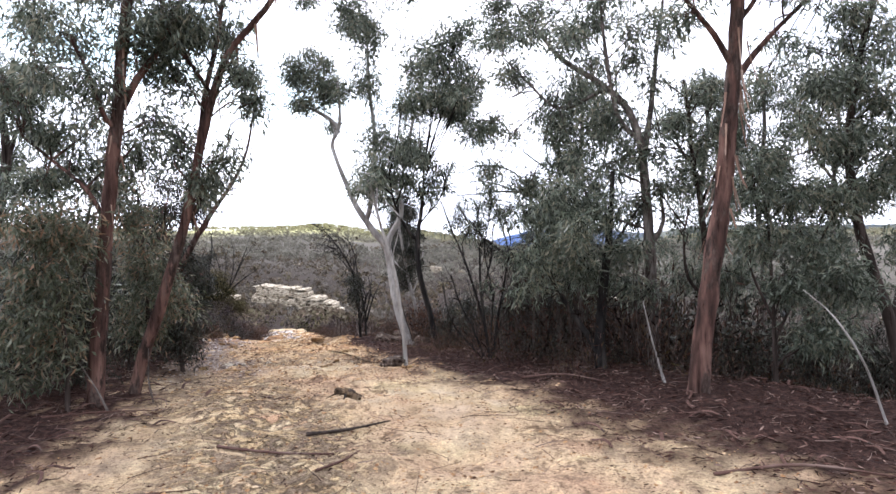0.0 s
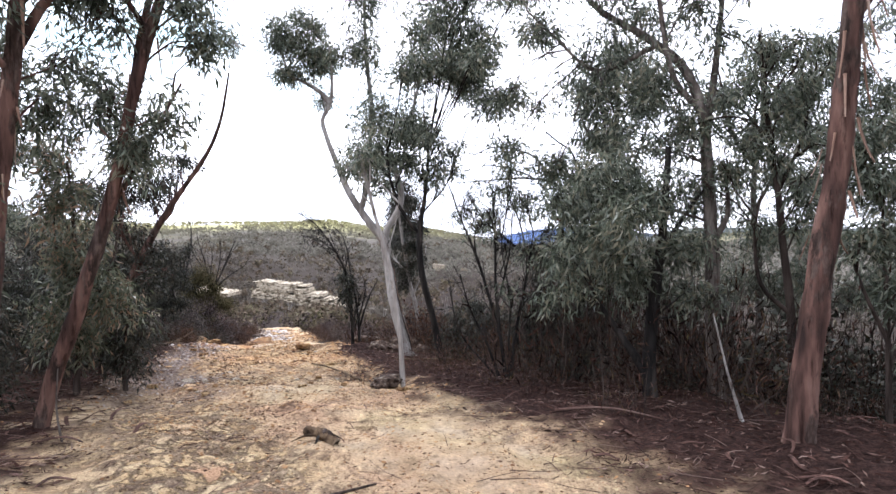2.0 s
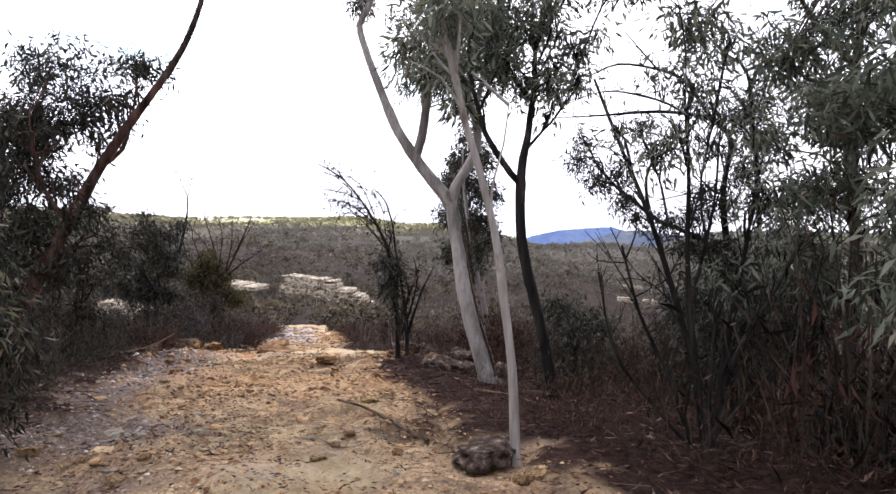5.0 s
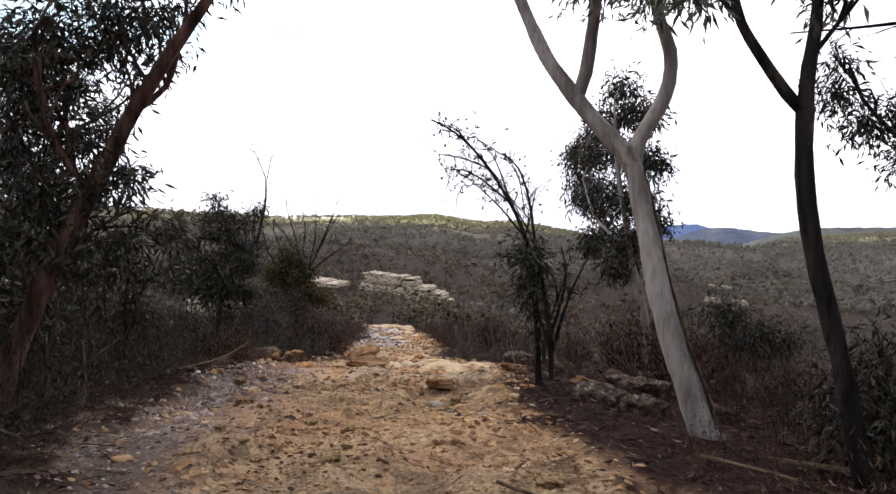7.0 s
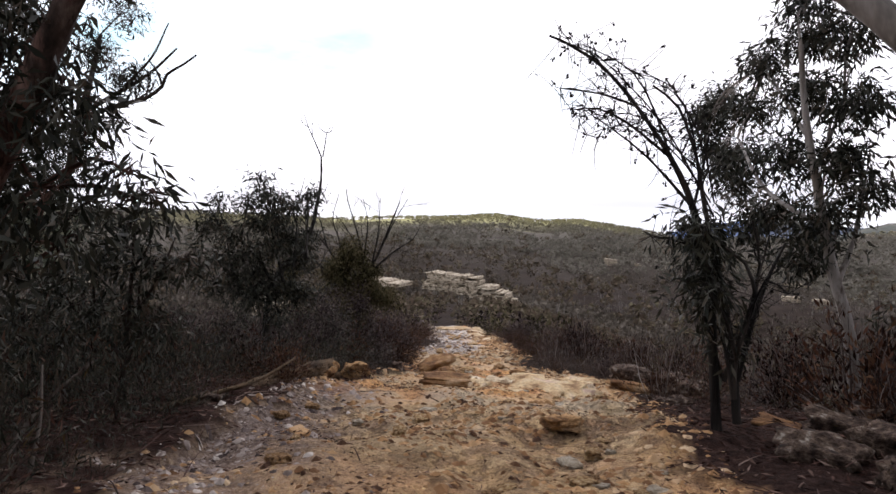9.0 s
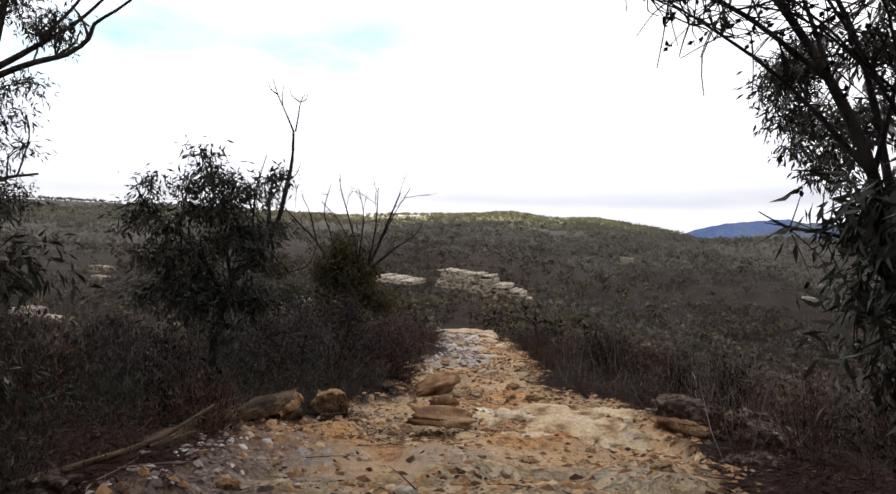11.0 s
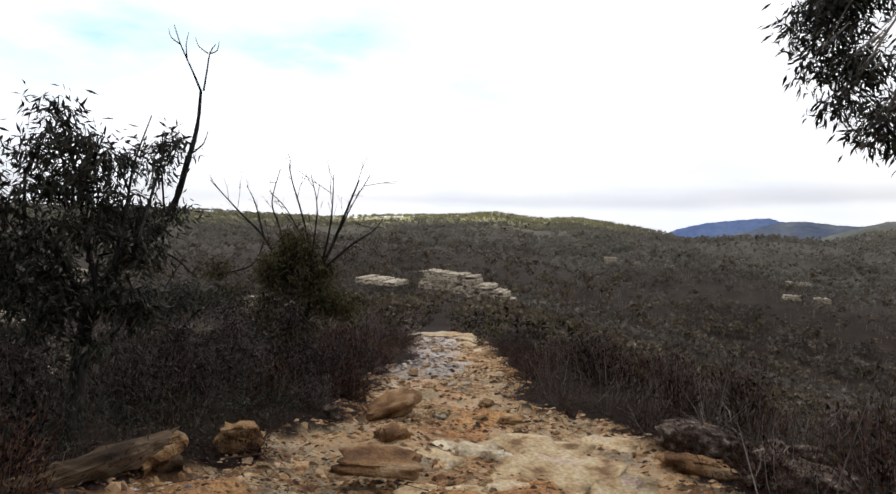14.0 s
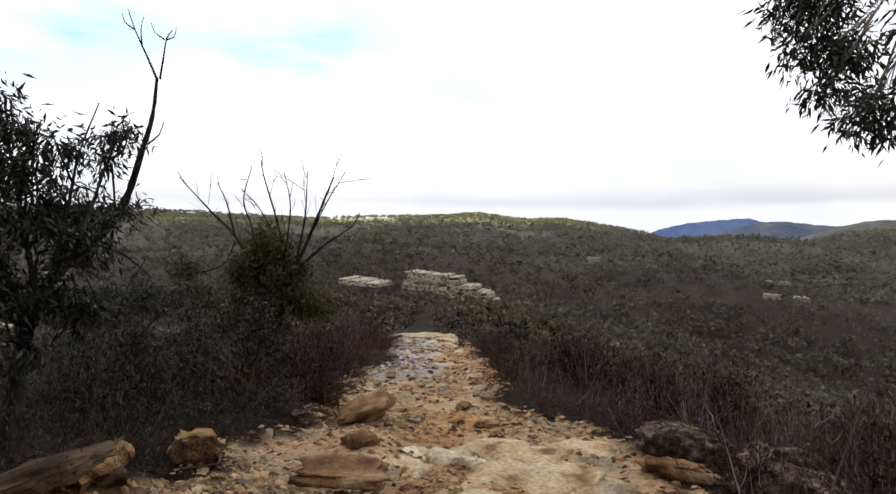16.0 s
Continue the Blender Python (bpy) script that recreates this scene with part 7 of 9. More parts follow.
tree("wattle_bush", "dense dark scrub beside the burnt shrub",
     [([(-7.03, 18.77, -1.24), (-7.06, 18.77, -0.90), (-7.01, 18.80, -0.32)], 0.031, 0.010),
      ([(-7.03, 18.78, -1.18), (-6.87, 18.94, -0.63)], 0.017, 0.007),
      ([(-7.03, 18.77, -1.25), (-7.33, 18.80, -0.70)], 0.017, 0.007)],
     [(-7.05, 18.79, -0.25, 0.31, 0.31), (-6.84, 18.84, -0.61, 0.31, 0.35), (-7.25, 18.72, -0.68, 0.31, 0.35), (-7.04, 18.78, -0.90, 0.37, 0.35), (-7.17, 18.74, -1.18, 0.26, 0.25), (-6.87, 18.82, -1.15, 0.26, 0.25)],
     bark_dark, leaf_purple, per=260, leaf=0.05, wide=1.2)
tree("wattle_bush", "dense dark scrub beside the burnt shrub",
     [([(-6.91, 19.84, -1.38), (-6.95, 19.84, -0.99), (-6.89, 19.87, -0.37)], 0.035, 0.012),
      ([(-6.91, 19.85, -1.30), (-6.74, 20.01, -0.69)], 0.019, 0.008),
      ([(-6.91, 19.85, -1.37), (-7.19, 19.88, -0.78)], 0.019, 0.008)],
     [(-6.93, 19.86, -0.29, 0.31, 0.34), (-6.72, 19.91, -0.68, 0.31, 0.37), (-7.12, 19.80, -0.76, 0.31, 0.37), (-6.92, 19.85, -0.99, 0.36, 0.37), (-7.05, 19.81, -1.30, 0.25, 0.27), (-6.76, 19.89, -1.26, 0.25, 0.27)],
     bark_dark, leaf_purple, per=260, leaf=0.05, wide=1.2)
tree("wattle_bush", "dense dark scrub beside the burnt shrub",
     [([(-7.06, 17.93, -1.12), (-7.09, 17.93, -0.87), (-7.05, 17.95, -0.38)], 0.027, 0.009),
      ([(-7.07, 17.94, -1.12), (-6.96, 18.08, -0.65)], 0.015, 0.006),
      ([(-7.07, 17.93, -1.18), (-7.31, 17.98, -0.71)], 0.015, 0.006)],
     [(-7.08, 17.95, -0.32, 0.24, 0.27), (-6.92, 17.99, -0.63, 0.24, 0.30), (-7.23, 17.90, -0.69, 0.24, 0.30), (-7.07, 17.94, -0.87, 0.28, 0.30), (-7.17, 17.90, -1.12, 0.20, 0.21), (-6.94, 17.97, -1.09, 0.20, 0.21)],
     bark_dark, leaf_purple, per=260, leaf=0.05, wide=1.2)
tree("wattle_bush", "dense dark scrub under the wattle",
     [([(-7.02, 17.32, -1.04), (-7.04, 17.32, -0.85), (-7.00, 17.34, -0.47)], 0.025, 0.008),
      ([(-7.02, 17.33, -1.04), (-6.93, 17.46, -0.68)], 0.014, 0.006),
      ([(-7.02, 17.33, -1.09), (-7.25, 17.37, -0.74)], 0.014, 0.006)],
     [(-7.03, 17.33, -0.43, 0.22, 0.21), (-6.88, 17.37, -0.66, 0.22, 0.23), (-7.17, 17.29, -0.71, 0.22, 0.23), (-7.02, 17.33, -0.85, 0.26, 0.23), (-7.12, 17.30, -1.04, 0.18, 0.17), (-6.91, 17.36, -1.02, 0.18, 0.17)],
     bark_dark, leaf_purple, per=260, leaf=0.05, wide=1.2)
tree("wattle_bush", "dense dark scrub under the wattle",
     [([(-7.38, 15.97, -0.87), (-7.40, 15.97, -0.76), (-7.37, 15.99, -0.40)], 0.020, 0.007),
      ([(-7.38, 15.97, -0.94), (-7.28, 16.11, -0.61)], 0.011, 0.004),
      ([(-7.38, 15.97, -0.99), (-7.68, 16.00, -0.66)], 0.011, 0.004)],
     [(-7.39, 15.98, -0.36, 0.27, 0.20), (-7.21, 16.03, -0.58, 0.27, 0.22), (-7.56, 15.93, -0.63, 0.27, 0.22), (-7.39, 15.98, -0.76, 0.31, 0.22), (-7.50, 15.94, -0.94, 0.22, 0.16), (-7.25, 16.01, -0.92, 0.22, 0.16)],
     bark_dark, leaf_purple, per=260, leaf=0.05, wide=1.2)
tree("wattle_bush", "dense dark scrub under the wattle",
     [([(-7.36, 16.50, -0.98), (-7.38, 16.50, -0.75), (-7.35, 16.52, -0.33)], 0.022, 0.007),
      ([(-7.36, 16.50, -0.95), (-7.23, 16.65, -0.56)], 0.012, 0.005),
      ([(-7.36, 16.50, -1.00), (-7.66, 16.52, -0.62)], 0.012, 0.005)],
     [(-7.37, 16.51, -0.28, 0.29, 0.23), (-7.17, 16.56, -0.54, 0.29, 0.25), (-7.56, 16.45, -0.59, 0.29, 0.25), (-7.36, 16.50, -0.74, 0.34, 0.25), (-7.49, 16.46, -0.95, 0.24, 0.18), (-7.21, 16.54, -0.93, 0.24, 0.18)],
     bark_dark, leaf_purple, per=260, leaf=0.05, wide=1.2)
tree("wattle_bush", "dense dark scrub behind the wattle",
     [([(-9.44, 17.98, -1.54), (-9.47, 17.98, -0.82), (-9.41, 18.00, -0.44)], 0.030, 0.010),
      ([(-9.44, 17.99, -1.01), (-9.24, 18.15, -0.65)], 0.017, 0.007),
      ([(-9.44, 17.98, -1.06), (-9.83, 17.98, -0.70)], 0.017, 0.007)],
     [(-9.45, 17.99, -0.40, 0.40, 0.21), (-9.18, 18.07, -0.63, 0.40, 0.23), (-9.71, 17.91, -0.68, 0.40, 0.23), (-9.44, 17.99, -0.82, 0.47, 0.23), (-9.61, 17.94, -1.01, 0.33, 0.17), (-9.24, 18.04, -0.99, 0.33, 0.17)],
     bark_dark, leaf_purple, per=260, leaf=0.05, wide=1.2)
tree("wattle_bush", "low dark scrub beside the track",
     [([(-7.07, 21.77, -1.59), (-7.11, 21.77, -1.46), (-7.04, 21.79, -1.09)], 0.042, 0.014),
      ([(-7.07, 21.77, -1.65), (-6.94, 21.92, -1.29)], 0.024, 0.009),
      ([(-7.07, 21.77, -1.70), (-7.30, 21.82, -1.34)], 0.024, 0.009)],
     [(-7.08, 21.78, -1.04, 0.25, 0.21), (-6.92, 21.82, -1.27, 0.25, 0.23), (-7.24, 21.73, -1.32, 0.25, 0.23), (-7.08, 21.78, -1.46, 0.29, 0.23), (-7.18, 21.74, -1.65, 0.21, 0.17), (-6.95, 21.81, -1.63, 0.21, 0.17)],
     bark_dark, leaf_purple, per=260, leaf=0.05, wide=1.2)
tree("wattle_bush", "low dark bush in the thicket",
     [([(1.50, 9.60, -0.18), (1.46, 9.60, 0.04), (1.54, 9.60, 0.28)], 0.039, 0.013),
      ([(1.50, 9.60, -0.08), (1.73, 9.70, 0.14)], 0.022, 0.009),
      ([(1.50, 9.60, -0.11), (1.30, 9.70, 0.12)], 0.022, 0.009)],
     [(1.50, 9.60, 0.31, 0.28, 0.13), (1.69, 9.60, 0.16, 0.28, 0.15), (1.31, 9.60, 0.13, 0.28, 0.15), (1.50, 9.60, 0.04, 0.33, 0.15), (1.37, 9.60, -0.08, 0.24, 0.11), (1.65, 9.60, -0.07, 0.24, 0.11)],
     bark_dark, leaf_dark_and_backlit, per=145, leaf=0.08)
tree("wattle_bush", "low dark bush in the thicket",
     [([(2.53, 9.00, -0.21), (2.50, 9.00, 0.01), (2.58, 9.00, 0.21)], 0.036, 0.012),
      ([(2.53, 9.00, -0.08), (2.77, 9.10, 0.09)], 0.020, 0.008),
      ([(2.53, 9.00, -0.11), (2.36, 9.10, 0.07)], 0.020, 0.008)],
     [(2.54, 9.00, 0.23, 0.27, 0.11), (2.72, 9.00, 0.11, 0.27, 0.12), (2.35, 9.00, 0.09, 0.27, 0.12), (2.53, 9.00, 0.01, 0.31, 0.12), (2.41, 9.00, -0.08, 0.22, 0.09), (2.67, 9.00, -0.08, 0.22, 0.09)],
     bark_dark, leaf_dark_and_backlit, per=145, leaf=0.08)
tree("wattle_bush", "low dark bush in the thicket",
     [([(3.39, 9.60, -0.53), (3.36, 9.60, 0.02), (3.44, 9.60, 0.26)], 0.039, 0.013),
      ([(3.39, 9.60, -0.10), (3.65, 9.70, 0.12)], 0.022, 0.009),
      ([(3.39, 9.60, -0.13), (3.21, 9.70, 0.10)], 0.022, 0.009)],
     [(3.39, 9.60, 0.29, 0.28, 0.13), (3.59, 9.60, 0.14, 0.28, 0.15), (3.20, 9.60, 0.11, 0.28, 0.15), (3.39, 9.60, 0.02, 0.33, 0.15), (3.26, 9.60, -0.10, 0.24, 0.11), (3.54, 9.60, -0.09, 0.24, 0.11)],
     bark_dark, leaf_dark_and_backlit, per=145, leaf=0.08)
tree("wattle_bush", "low dark bush in the thicket",
     [([(3.88, 8.60, -0.42), (3.85, 8.60, 0.04), (3.93, 8.60, 0.27)], 0.035, 0.012),
      ([(3.88, 8.60, -0.08), (4.13, 8.70, 0.13)], 0.019, 0.008),
      ([(3.88, 8.60, -0.11), (3.74, 8.70, 0.11)], 0.019, 0.008)],
     [(3.89, 8.60, 0.30, 0.25, 0.13), (4.06, 8.60, 0.15, 0.25, 0.14), (3.71, 8.60, 0.13, 0.25, 0.14), (3.88, 8.60, 0.04, 0.30, 0.14), (3.77, 8.60, -0.08, 0.21, 0.10), (4.02, 8.60, -0.07, 0.21, 0.10)],
     bark_dark, leaf_dark_and_backlit, per=145, leaf=0.08)
tree("wattle_bush", "low dark bush in the thicket",
     [([(4.61, 8.00, -0.48), (4.59, 8.00, 0.06), (4.66, 8.00, 0.35)], 0.032, 0.011),
      ([(4.62, 8.00, -0.08), (4.89, 8.10, 0.19)], 0.018, 0.007),
      ([(4.62, 8.00, -0.12), (4.46, 8.10, 0.16)], 0.018, 0.007)],
     [(4.62, 8.00, 0.39, 0.28, 0.16), (4.81, 8.00, 0.20, 0.28, 0.17), (4.42, 8.00, 0.17, 0.28, 0.17), (4.62, 8.00, 0.06, 0.33, 0.17), (4.49, 8.00, -0.08, 0.24, 0.13), (4.77, 8.00, -0.07, 0.24, 0.13)],
     bark_dark, leaf_dark_and_backlit, per=145, leaf=0.08)
tree("wattle_bush", "low dark bush in the thicket",
     [([(5.46, 8.20, -0.76), (5.44, 8.20, 0.00), (5.51, 8.20, 0.36)], 0.033, 0.011),
      ([(5.47, 8.20, -0.17), (5.76, 8.30, 0.16)], 0.018, 0.007),
      ([(5.46, 8.20, -0.22), (5.31, 8.30, 0.12)], 0.018, 0.007)],
     [(5.47, 8.20, 0.40, 0.29, 0.19), (5.67, 8.20, 0.18, 0.29, 0.21), (5.27, 8.20, 0.14, 0.29, 0.21), (5.47, 8.20, 0.00, 0.34, 0.21), (5.33, 8.20, -0.17, 0.24, 0.16), (5.62, 8.20, -0.16, 0.24, 0.16)],
     bark_dark, leaf_dark_and_backlit, per=145, leaf=0.08)
tree("wattle_bush", "low dark bush in the thicket",
     [([(0.04, 11.50, -0.30), (0.00, 11.50, 0.04), (0.10, 11.50, 0.41)], 0.046, 0.015),
      ([(0.04, 11.50, -0.15), (0.26, 11.60, 0.21)], 0.026, 0.010),
      ([(0.04, 11.50, -0.19), (-0.16, 11.60, 0.17)], 0.026, 0.010)],
     [(0.05, 11.50, 0.46, 0.27, 0.20), (0.23, 11.50, 0.22, 0.27, 0.22), (-0.14, 11.50, 0.18, 0.27, 0.22), (0.05, 11.50, 0.04, 0.32, 0.22), (-0.08, 11.50, -0.15, 0.23, 0.16), (0.19, 11.50, -0.13, 0.23, 0.16)],
     bark_dark, leaf_dark_and_backlit, per=145, leaf=0.08)

# ---- rocks and wood on the track ----
rock("sandstone_slab", "flat overhanging slab of rusty sandstone", -4.41, 16.52, (0.7, 0.42, 0.105), rusty_stone, 14, (6, 3), -0.05, 1, rough=0.45, round_off=0.4)
rock("sandstone_slab", "tilted orange sandstone ledge beside the track", -5.3, 19.3, (0.74, 0.6, 0.22), rusty_stone, 24, (4, -18), 0.03, 2, rough=0.5, round_off=0.25)
rock("sandstone_slab", "square block of brown sandstone in the track", -2.83, 13.65, (0.29, 0.24, 0.11), sandstone_orange, 10, (0, 0), 0.04, 3, round_off=0.1)
rock("sandstone_slab", "orange slab of sandstone at the track edge", -2.33, 17.6, (0.6, 0.36, 0.13), rusty_stone, 16, (4, 8), 0.02, 4, rough=0.5, round_off=0.3)
rock("boulder", "grey lichened boulder at the track edge", -2.25, 18.15, (0.78, 0.45, 0.32), sandstone_grey, 10, (0, 6), 0.05, 5, "boulder")
rock("boulder", "grey lichened boulder sloping off the track edge", -1.75, 17.2, (0.8, 0.55, 0.3), sandstone_grey, -18, (0, 12), 0.06, 6, "boulder")
rock("boulder", "small lichened rock beside the orange slab", -1.62, 17.85, (0.55, 0.42, 0.3), sandstone_grey, 30, (0, 12), 0.06, 16, "boulder")
rock("boulder", "rounded brown boulder under the heath", -5.68, 16.85, (0.42, 0.3, 0.24), sandstone_orange, 15, (0, 0), 0.03, 7, "boulder")
rock("boulder", "small grey stone beside the track", -5.75, 18.6, (0.2, 0.18, 0.14), sandstone_grey, 15, (0, 0), 0.03, 8, "boulder")
rock("boulder", "pale flat stone at the track edge", -5.3, 13.35, (0.26, 0.2, 0.12), sandstone_grey, 5, (0, 0), 0.03, 9, "boulder")
rock("boulder", "lichened rock shelf beside the white gum", -1.34, 13.4, (0.56, 0.42, 0.26), sandstone_grey, -20, (0, 6), 0.12, 10, "boulder", rough=0.5)
rock("boulder", "brown lichened rock beside the white gum", -1.05, 12.98, (0.42, 0.36, 0.22), sandstone_grey, 25, (4, 8), 0.1, 20, "boulder", rough=0.5)
rock("sandstone_slab", "tilted brown slab under the dead tree", -1.42, 14.05, (0.34, 0.24, 0.09), rusty_stone, -24, (8, 10), 0.03, 21)
rock("boulder", "broken lichened rock below the dead tree", -0.72, 14.5, (0.6, 0.45, 0.32), sandstone_grey, 40, (0, 6), 0.12, 22, "boulder", rough=0.5)
rock("boulder", "lichened rock beside the white gum", -0.5, 12.85, (0.5, 0.4, 0.26), sandstone_grey, 15, (0, 10), 0.14, 11, "boulder", rough=0.5)
rock("boulder", "grey rock at the foot of the pale stem", -0.8, 9.25, (0.42, 0.34, 0.16), sandstone_grey, 25, (0, 0), 0.04, 12, "boulder")
rock("sandstone_slab", "pale stone lying on the track", -3.97, 19.15, (0.3, 0.22, 0.09), sandstone_orange, 0, (0, 0), 0.02, 13)
rock("boulder", "brown rock at the track edge", -1.95, 16.1, (0.5, 0.26, 0.12), sandstone_grey, 20, (0, 0), 0.03, 14)
rock("boulder", "orange clay lump beside the slab", -4.7, 17.55, (0.3, 0.26, 0.2), rusty_stone, 40, (0, 0), 0.05, 15)
rock("sandstone_slab", "yellow-brown slab at the edge of the heath", -2.2, 19.4, (0.6, 0.3, 0.14), sandstone, 5, (0, 0), 0.03, 17)
rock("boulder", "lichened rock under the dead tree", -1.05, 14.15, (0.5, 0.36, 0.22), sandstone_grey, -15, (0, 8), 0.08, 18, "boulder")
rock("boulder", "grey rock in the leaf litter", -0.95, 13.6, (0.5, 0.4, 0.26), sandstone_grey, 50, (0, 8), 0.08, 19, "boulder")
for k, (x, y, a, b, h, turn, mt) in enumerate([(-4.38, 17.5, 0.5, 0.34, 0.22, 20, cream_rock), (-3.95, 17.45, 0.46, 0.3, 0.28, 48, cream_rock), (-3.5, 17.72, 0.85, 0.5, 0.2, 14, bedrock),
                                               (-4.22, 17.12, 0.42, 0.36, 0.2, -10, bedrock), (-3.2, 16.85, 1.0, 0.75, 0.18, 18, bedrock), (-3.05, 18.2, 0.7, 0.4, 0.16, 5, bedrock), (-3.9, 16.2, 0.5, 0.35, 0.14, 0, bedrock)]):
    rock("bedrock_slab", "worn pale bedrock showing through the track", x, y, (a * 1.35, b * 1.45, h * 1.2), mt, turn, (5, 0), h * 0.92, 30 + k, rough=0.65, round_off=0.2)

# the platform of pale rock where the track drops away
for k in range(5):
    r = np.random.default_rng(60 + k)
    x, y = -9.3 + r.uniform(-0.75, 0.75) + 0.2 * (k % 3), 35.2 + 0.4 * k - r.uniform(0, 1.2)
    rock("bedrock_slab", "pale sandstone platform at the crest of the track", x, y, (r.uniform(0.6, 1.1), r.uniform(0.6, 1.0), 0.15), bedrock, r.uniform(0, 60), (0, r.uniform(-4, 4)), 0.115, 60 + k, "rock")

# fallen log with a broken end
def log_thing():
    r = np.random.default_rng(11)
    top = tagged(new("fallen_log"), "weathered split log lying at the track edge", "log")
    p0, p1 = np.array([-5.62, 15.95, stand_z(-5.62, 15.95) + 0.13]), np.array([-5.52, 14.15, stand_z(-5.52, 14.15) - 0.01])
    top.location = p0
    v, f = tube([np.zeros(3), (p1 - p0) * 0.5 + np.array([0.03, 0, 0.03]), p1 - p0], 0.08, 0.062, 11, 0.09, r, 0.17)
    put("stem", v, f, deadwood, top, smooth_shade=False)
    v, f = tube([np.array([0.03, 0.14, -0.02]), np.zeros(3)], 0.04, 0.08, 11, 0.05, r, 0.3)
    put("broken_end", v, f, sandstone_orange, top, "splintered yellow-brown end", smooth_shade=False)
    v, f = tube([np.array([0.035, 0.06, -0.02]), np.array([0.045, -0.1, -0.03]), np.array([0.03, -0.3, -0.04])], 0.06, 0.066, 10, 0.04, r, 0.22)
    put("stripped_wood", v, f, sandstone_orange, top, "bare yellow-brown wood where the bark has gone", smooth_shade=False)
    for k in range(9):
        a = k * 0.7
        o = np.array([math.cos(a) * 0.055, -0.06, math.sin(a) * 0.055])
        v, f = tube([o, o * 0.9 + np.array([0.0, r.uniform(0.1, 0.24), r.uniform(-0.02, 0.03)])], 0.03, 0.004, 4, 0.06, r, 0.2)
        put("splinter", v, f, (deadwood, sandstone_orange)[k % 2], top, smooth_shade=False)
    v, f = tube([np.array([0.1, 0.0, -0.1]), np.array([-0.3, -0.8, -0.14])], 0.06, 0.03, 8, 0.08, r, 0.1)
    put("splinter", v, f, deadwood, top)


log_thing()
# charred root stump on the track
def stump():
    r = np.random.default_rng(12)
    top = tagged(new("root_stump"), "dark charred root sticking out of the track", "root")
    b = np.array([-1.08, 6.72, stand_z(-1.08, 6.72)])
    top.location = b
    v, f = tube([(-0.13, 0.06, 0.07), (-0.05, 0.03, 0.06), (0.03, -0.01, 0.045), (0.13, -0.05, -0.02)], 0.032, 0.05, 9, 0.025, r, 0.3)
    put("root", v, f, deadwood, top, smooth_shade=False)
    v, f = boulder(r, (0.12, 0.1, 0.11), 0.6, 0.1, 2, 0.2)
    put("knot", v + np.array([0.03, 0.0, -0.01]), f, bark_dark, top, smooth_shade=False)
    for a, ln in ((2.4, 0.13), (3.3, 0.22), (0.4, 0.16), (4.6, 0.14)):
        v, f = tube([(0.0, 0, 0.04), (math.cos(a) * ln * 0.5, math.sin(a) * ln * 0.5, 0.045), (math.cos(a) * ln, math.sin(a) * ln, 0.0)], 0.016, 0.005, 6, 0.04, r, 0.2)
        put("side_root", v, f, (bark_burnt, deadwood)[int(a) % 2], top)


stump()


def stick(pts, r0, mat, label, seed):
    r = np.random.default_rng(seed)
    p = [np.array([x, y, stand_z(x, y) + h]) for x, y, h in pts]
    v, f = tube([q - p[0] for q in p], r0, r0 * 0.4, 7, 0.08, r, 0.1)
    ob = put("fallen_branch", v, f, mat)
    ob.location = p[0]
    return tagged(ob, label, "branch", "fallen branches")


stick([(-1.25, 5.55, 0.02), (-0.9, 5.7, 0.02), (-0.55, 5.9, 0.03)], 0.018, bark_dark, "dark fallen branch across the track", 1)
stick([(-1.9, 5.2, 0.02), (-1.4, 5.05, 0.02), (-0.9, 4.95, 0.02)], 0.014, dry_stick, "thin red-brown branch lying on the sand", 2)
stick([(-0.95, 4.5, 0.01), (-0.8, 4.75, 0.02), (-0.7, 4.95, 0.02)], 0.012, dry_stick, "dry twig on the sand", 3)
stick([(1.9, 4.6, 0.01), (2.5, 4.5, 0.03), (3.2, 4.3, 0.02)], 0.016, dry_stick, "curled strip of bark on the litter", 4)
stick([(3.82, 5.57, 0.0), (3.65, 5.6, 0.55), (3.42, 5.65, 0.96), (3.2, 5.75, 1.2)], 0.014, bark_white, "pale dead stem leaning out of the thicket", 5)
stick([(2.5, 7.4, 0.0), (2.4, 7.47, 0.4), (2.3, 7.55, 0.95)], 0.016, bark_white, "pale dead stem among the dark trunks", 6)
stick([(-5.6, 13.2, 0.02), (-5.3, 13.9, 0.1), (-5.15, 14.3, 0.25)], 0.025, deadwood, "grey dead branch at the track edge", 7)
stick([(-0.5, 11.6, 0.03), (-0.1, 11.3, 0.06), (0.4, 11.2, 0.08)], 0.02, deadwood, "dead branches at the foot of the white gum", 8)
stick([(-0.9, 11.5, 0.03), (-0.6, 11.0, 0.05), (-0.4, 10.6, 0.05)], 0.015, deadwood, "dead branches at the foot of the white gum", 9)
stick([(-1.2, 9.8, 0.02), (-1.7, 10.4, 0.03), (-2.0, 10.6, 0.03)], 0.02, deadwood, "grey branch along the track edge", 10)

stick([(-5.35, 11.75, -0.02), (-5.3, 11.95, 0.25), (-5.12, 12.1, 0.5)], 0.014, bark_grey, "grey dead stem leaning out of the scrub", 11)
stick([(-5.1, 11.7, -0.02), (-5.2, 11.85, 0.2), (-5.35, 12.0, 0.42)], 0.012, bark_grey, "grey dead stem leaning out of the scrub", 12)
stick([(-3.45, 6.45, -0.02), (-3.6, 6.5, 0.22), (-3.82, 6.55, 0.5)], 0.012, bark_grey, "pale dead stem at the foot of the gum", 13)
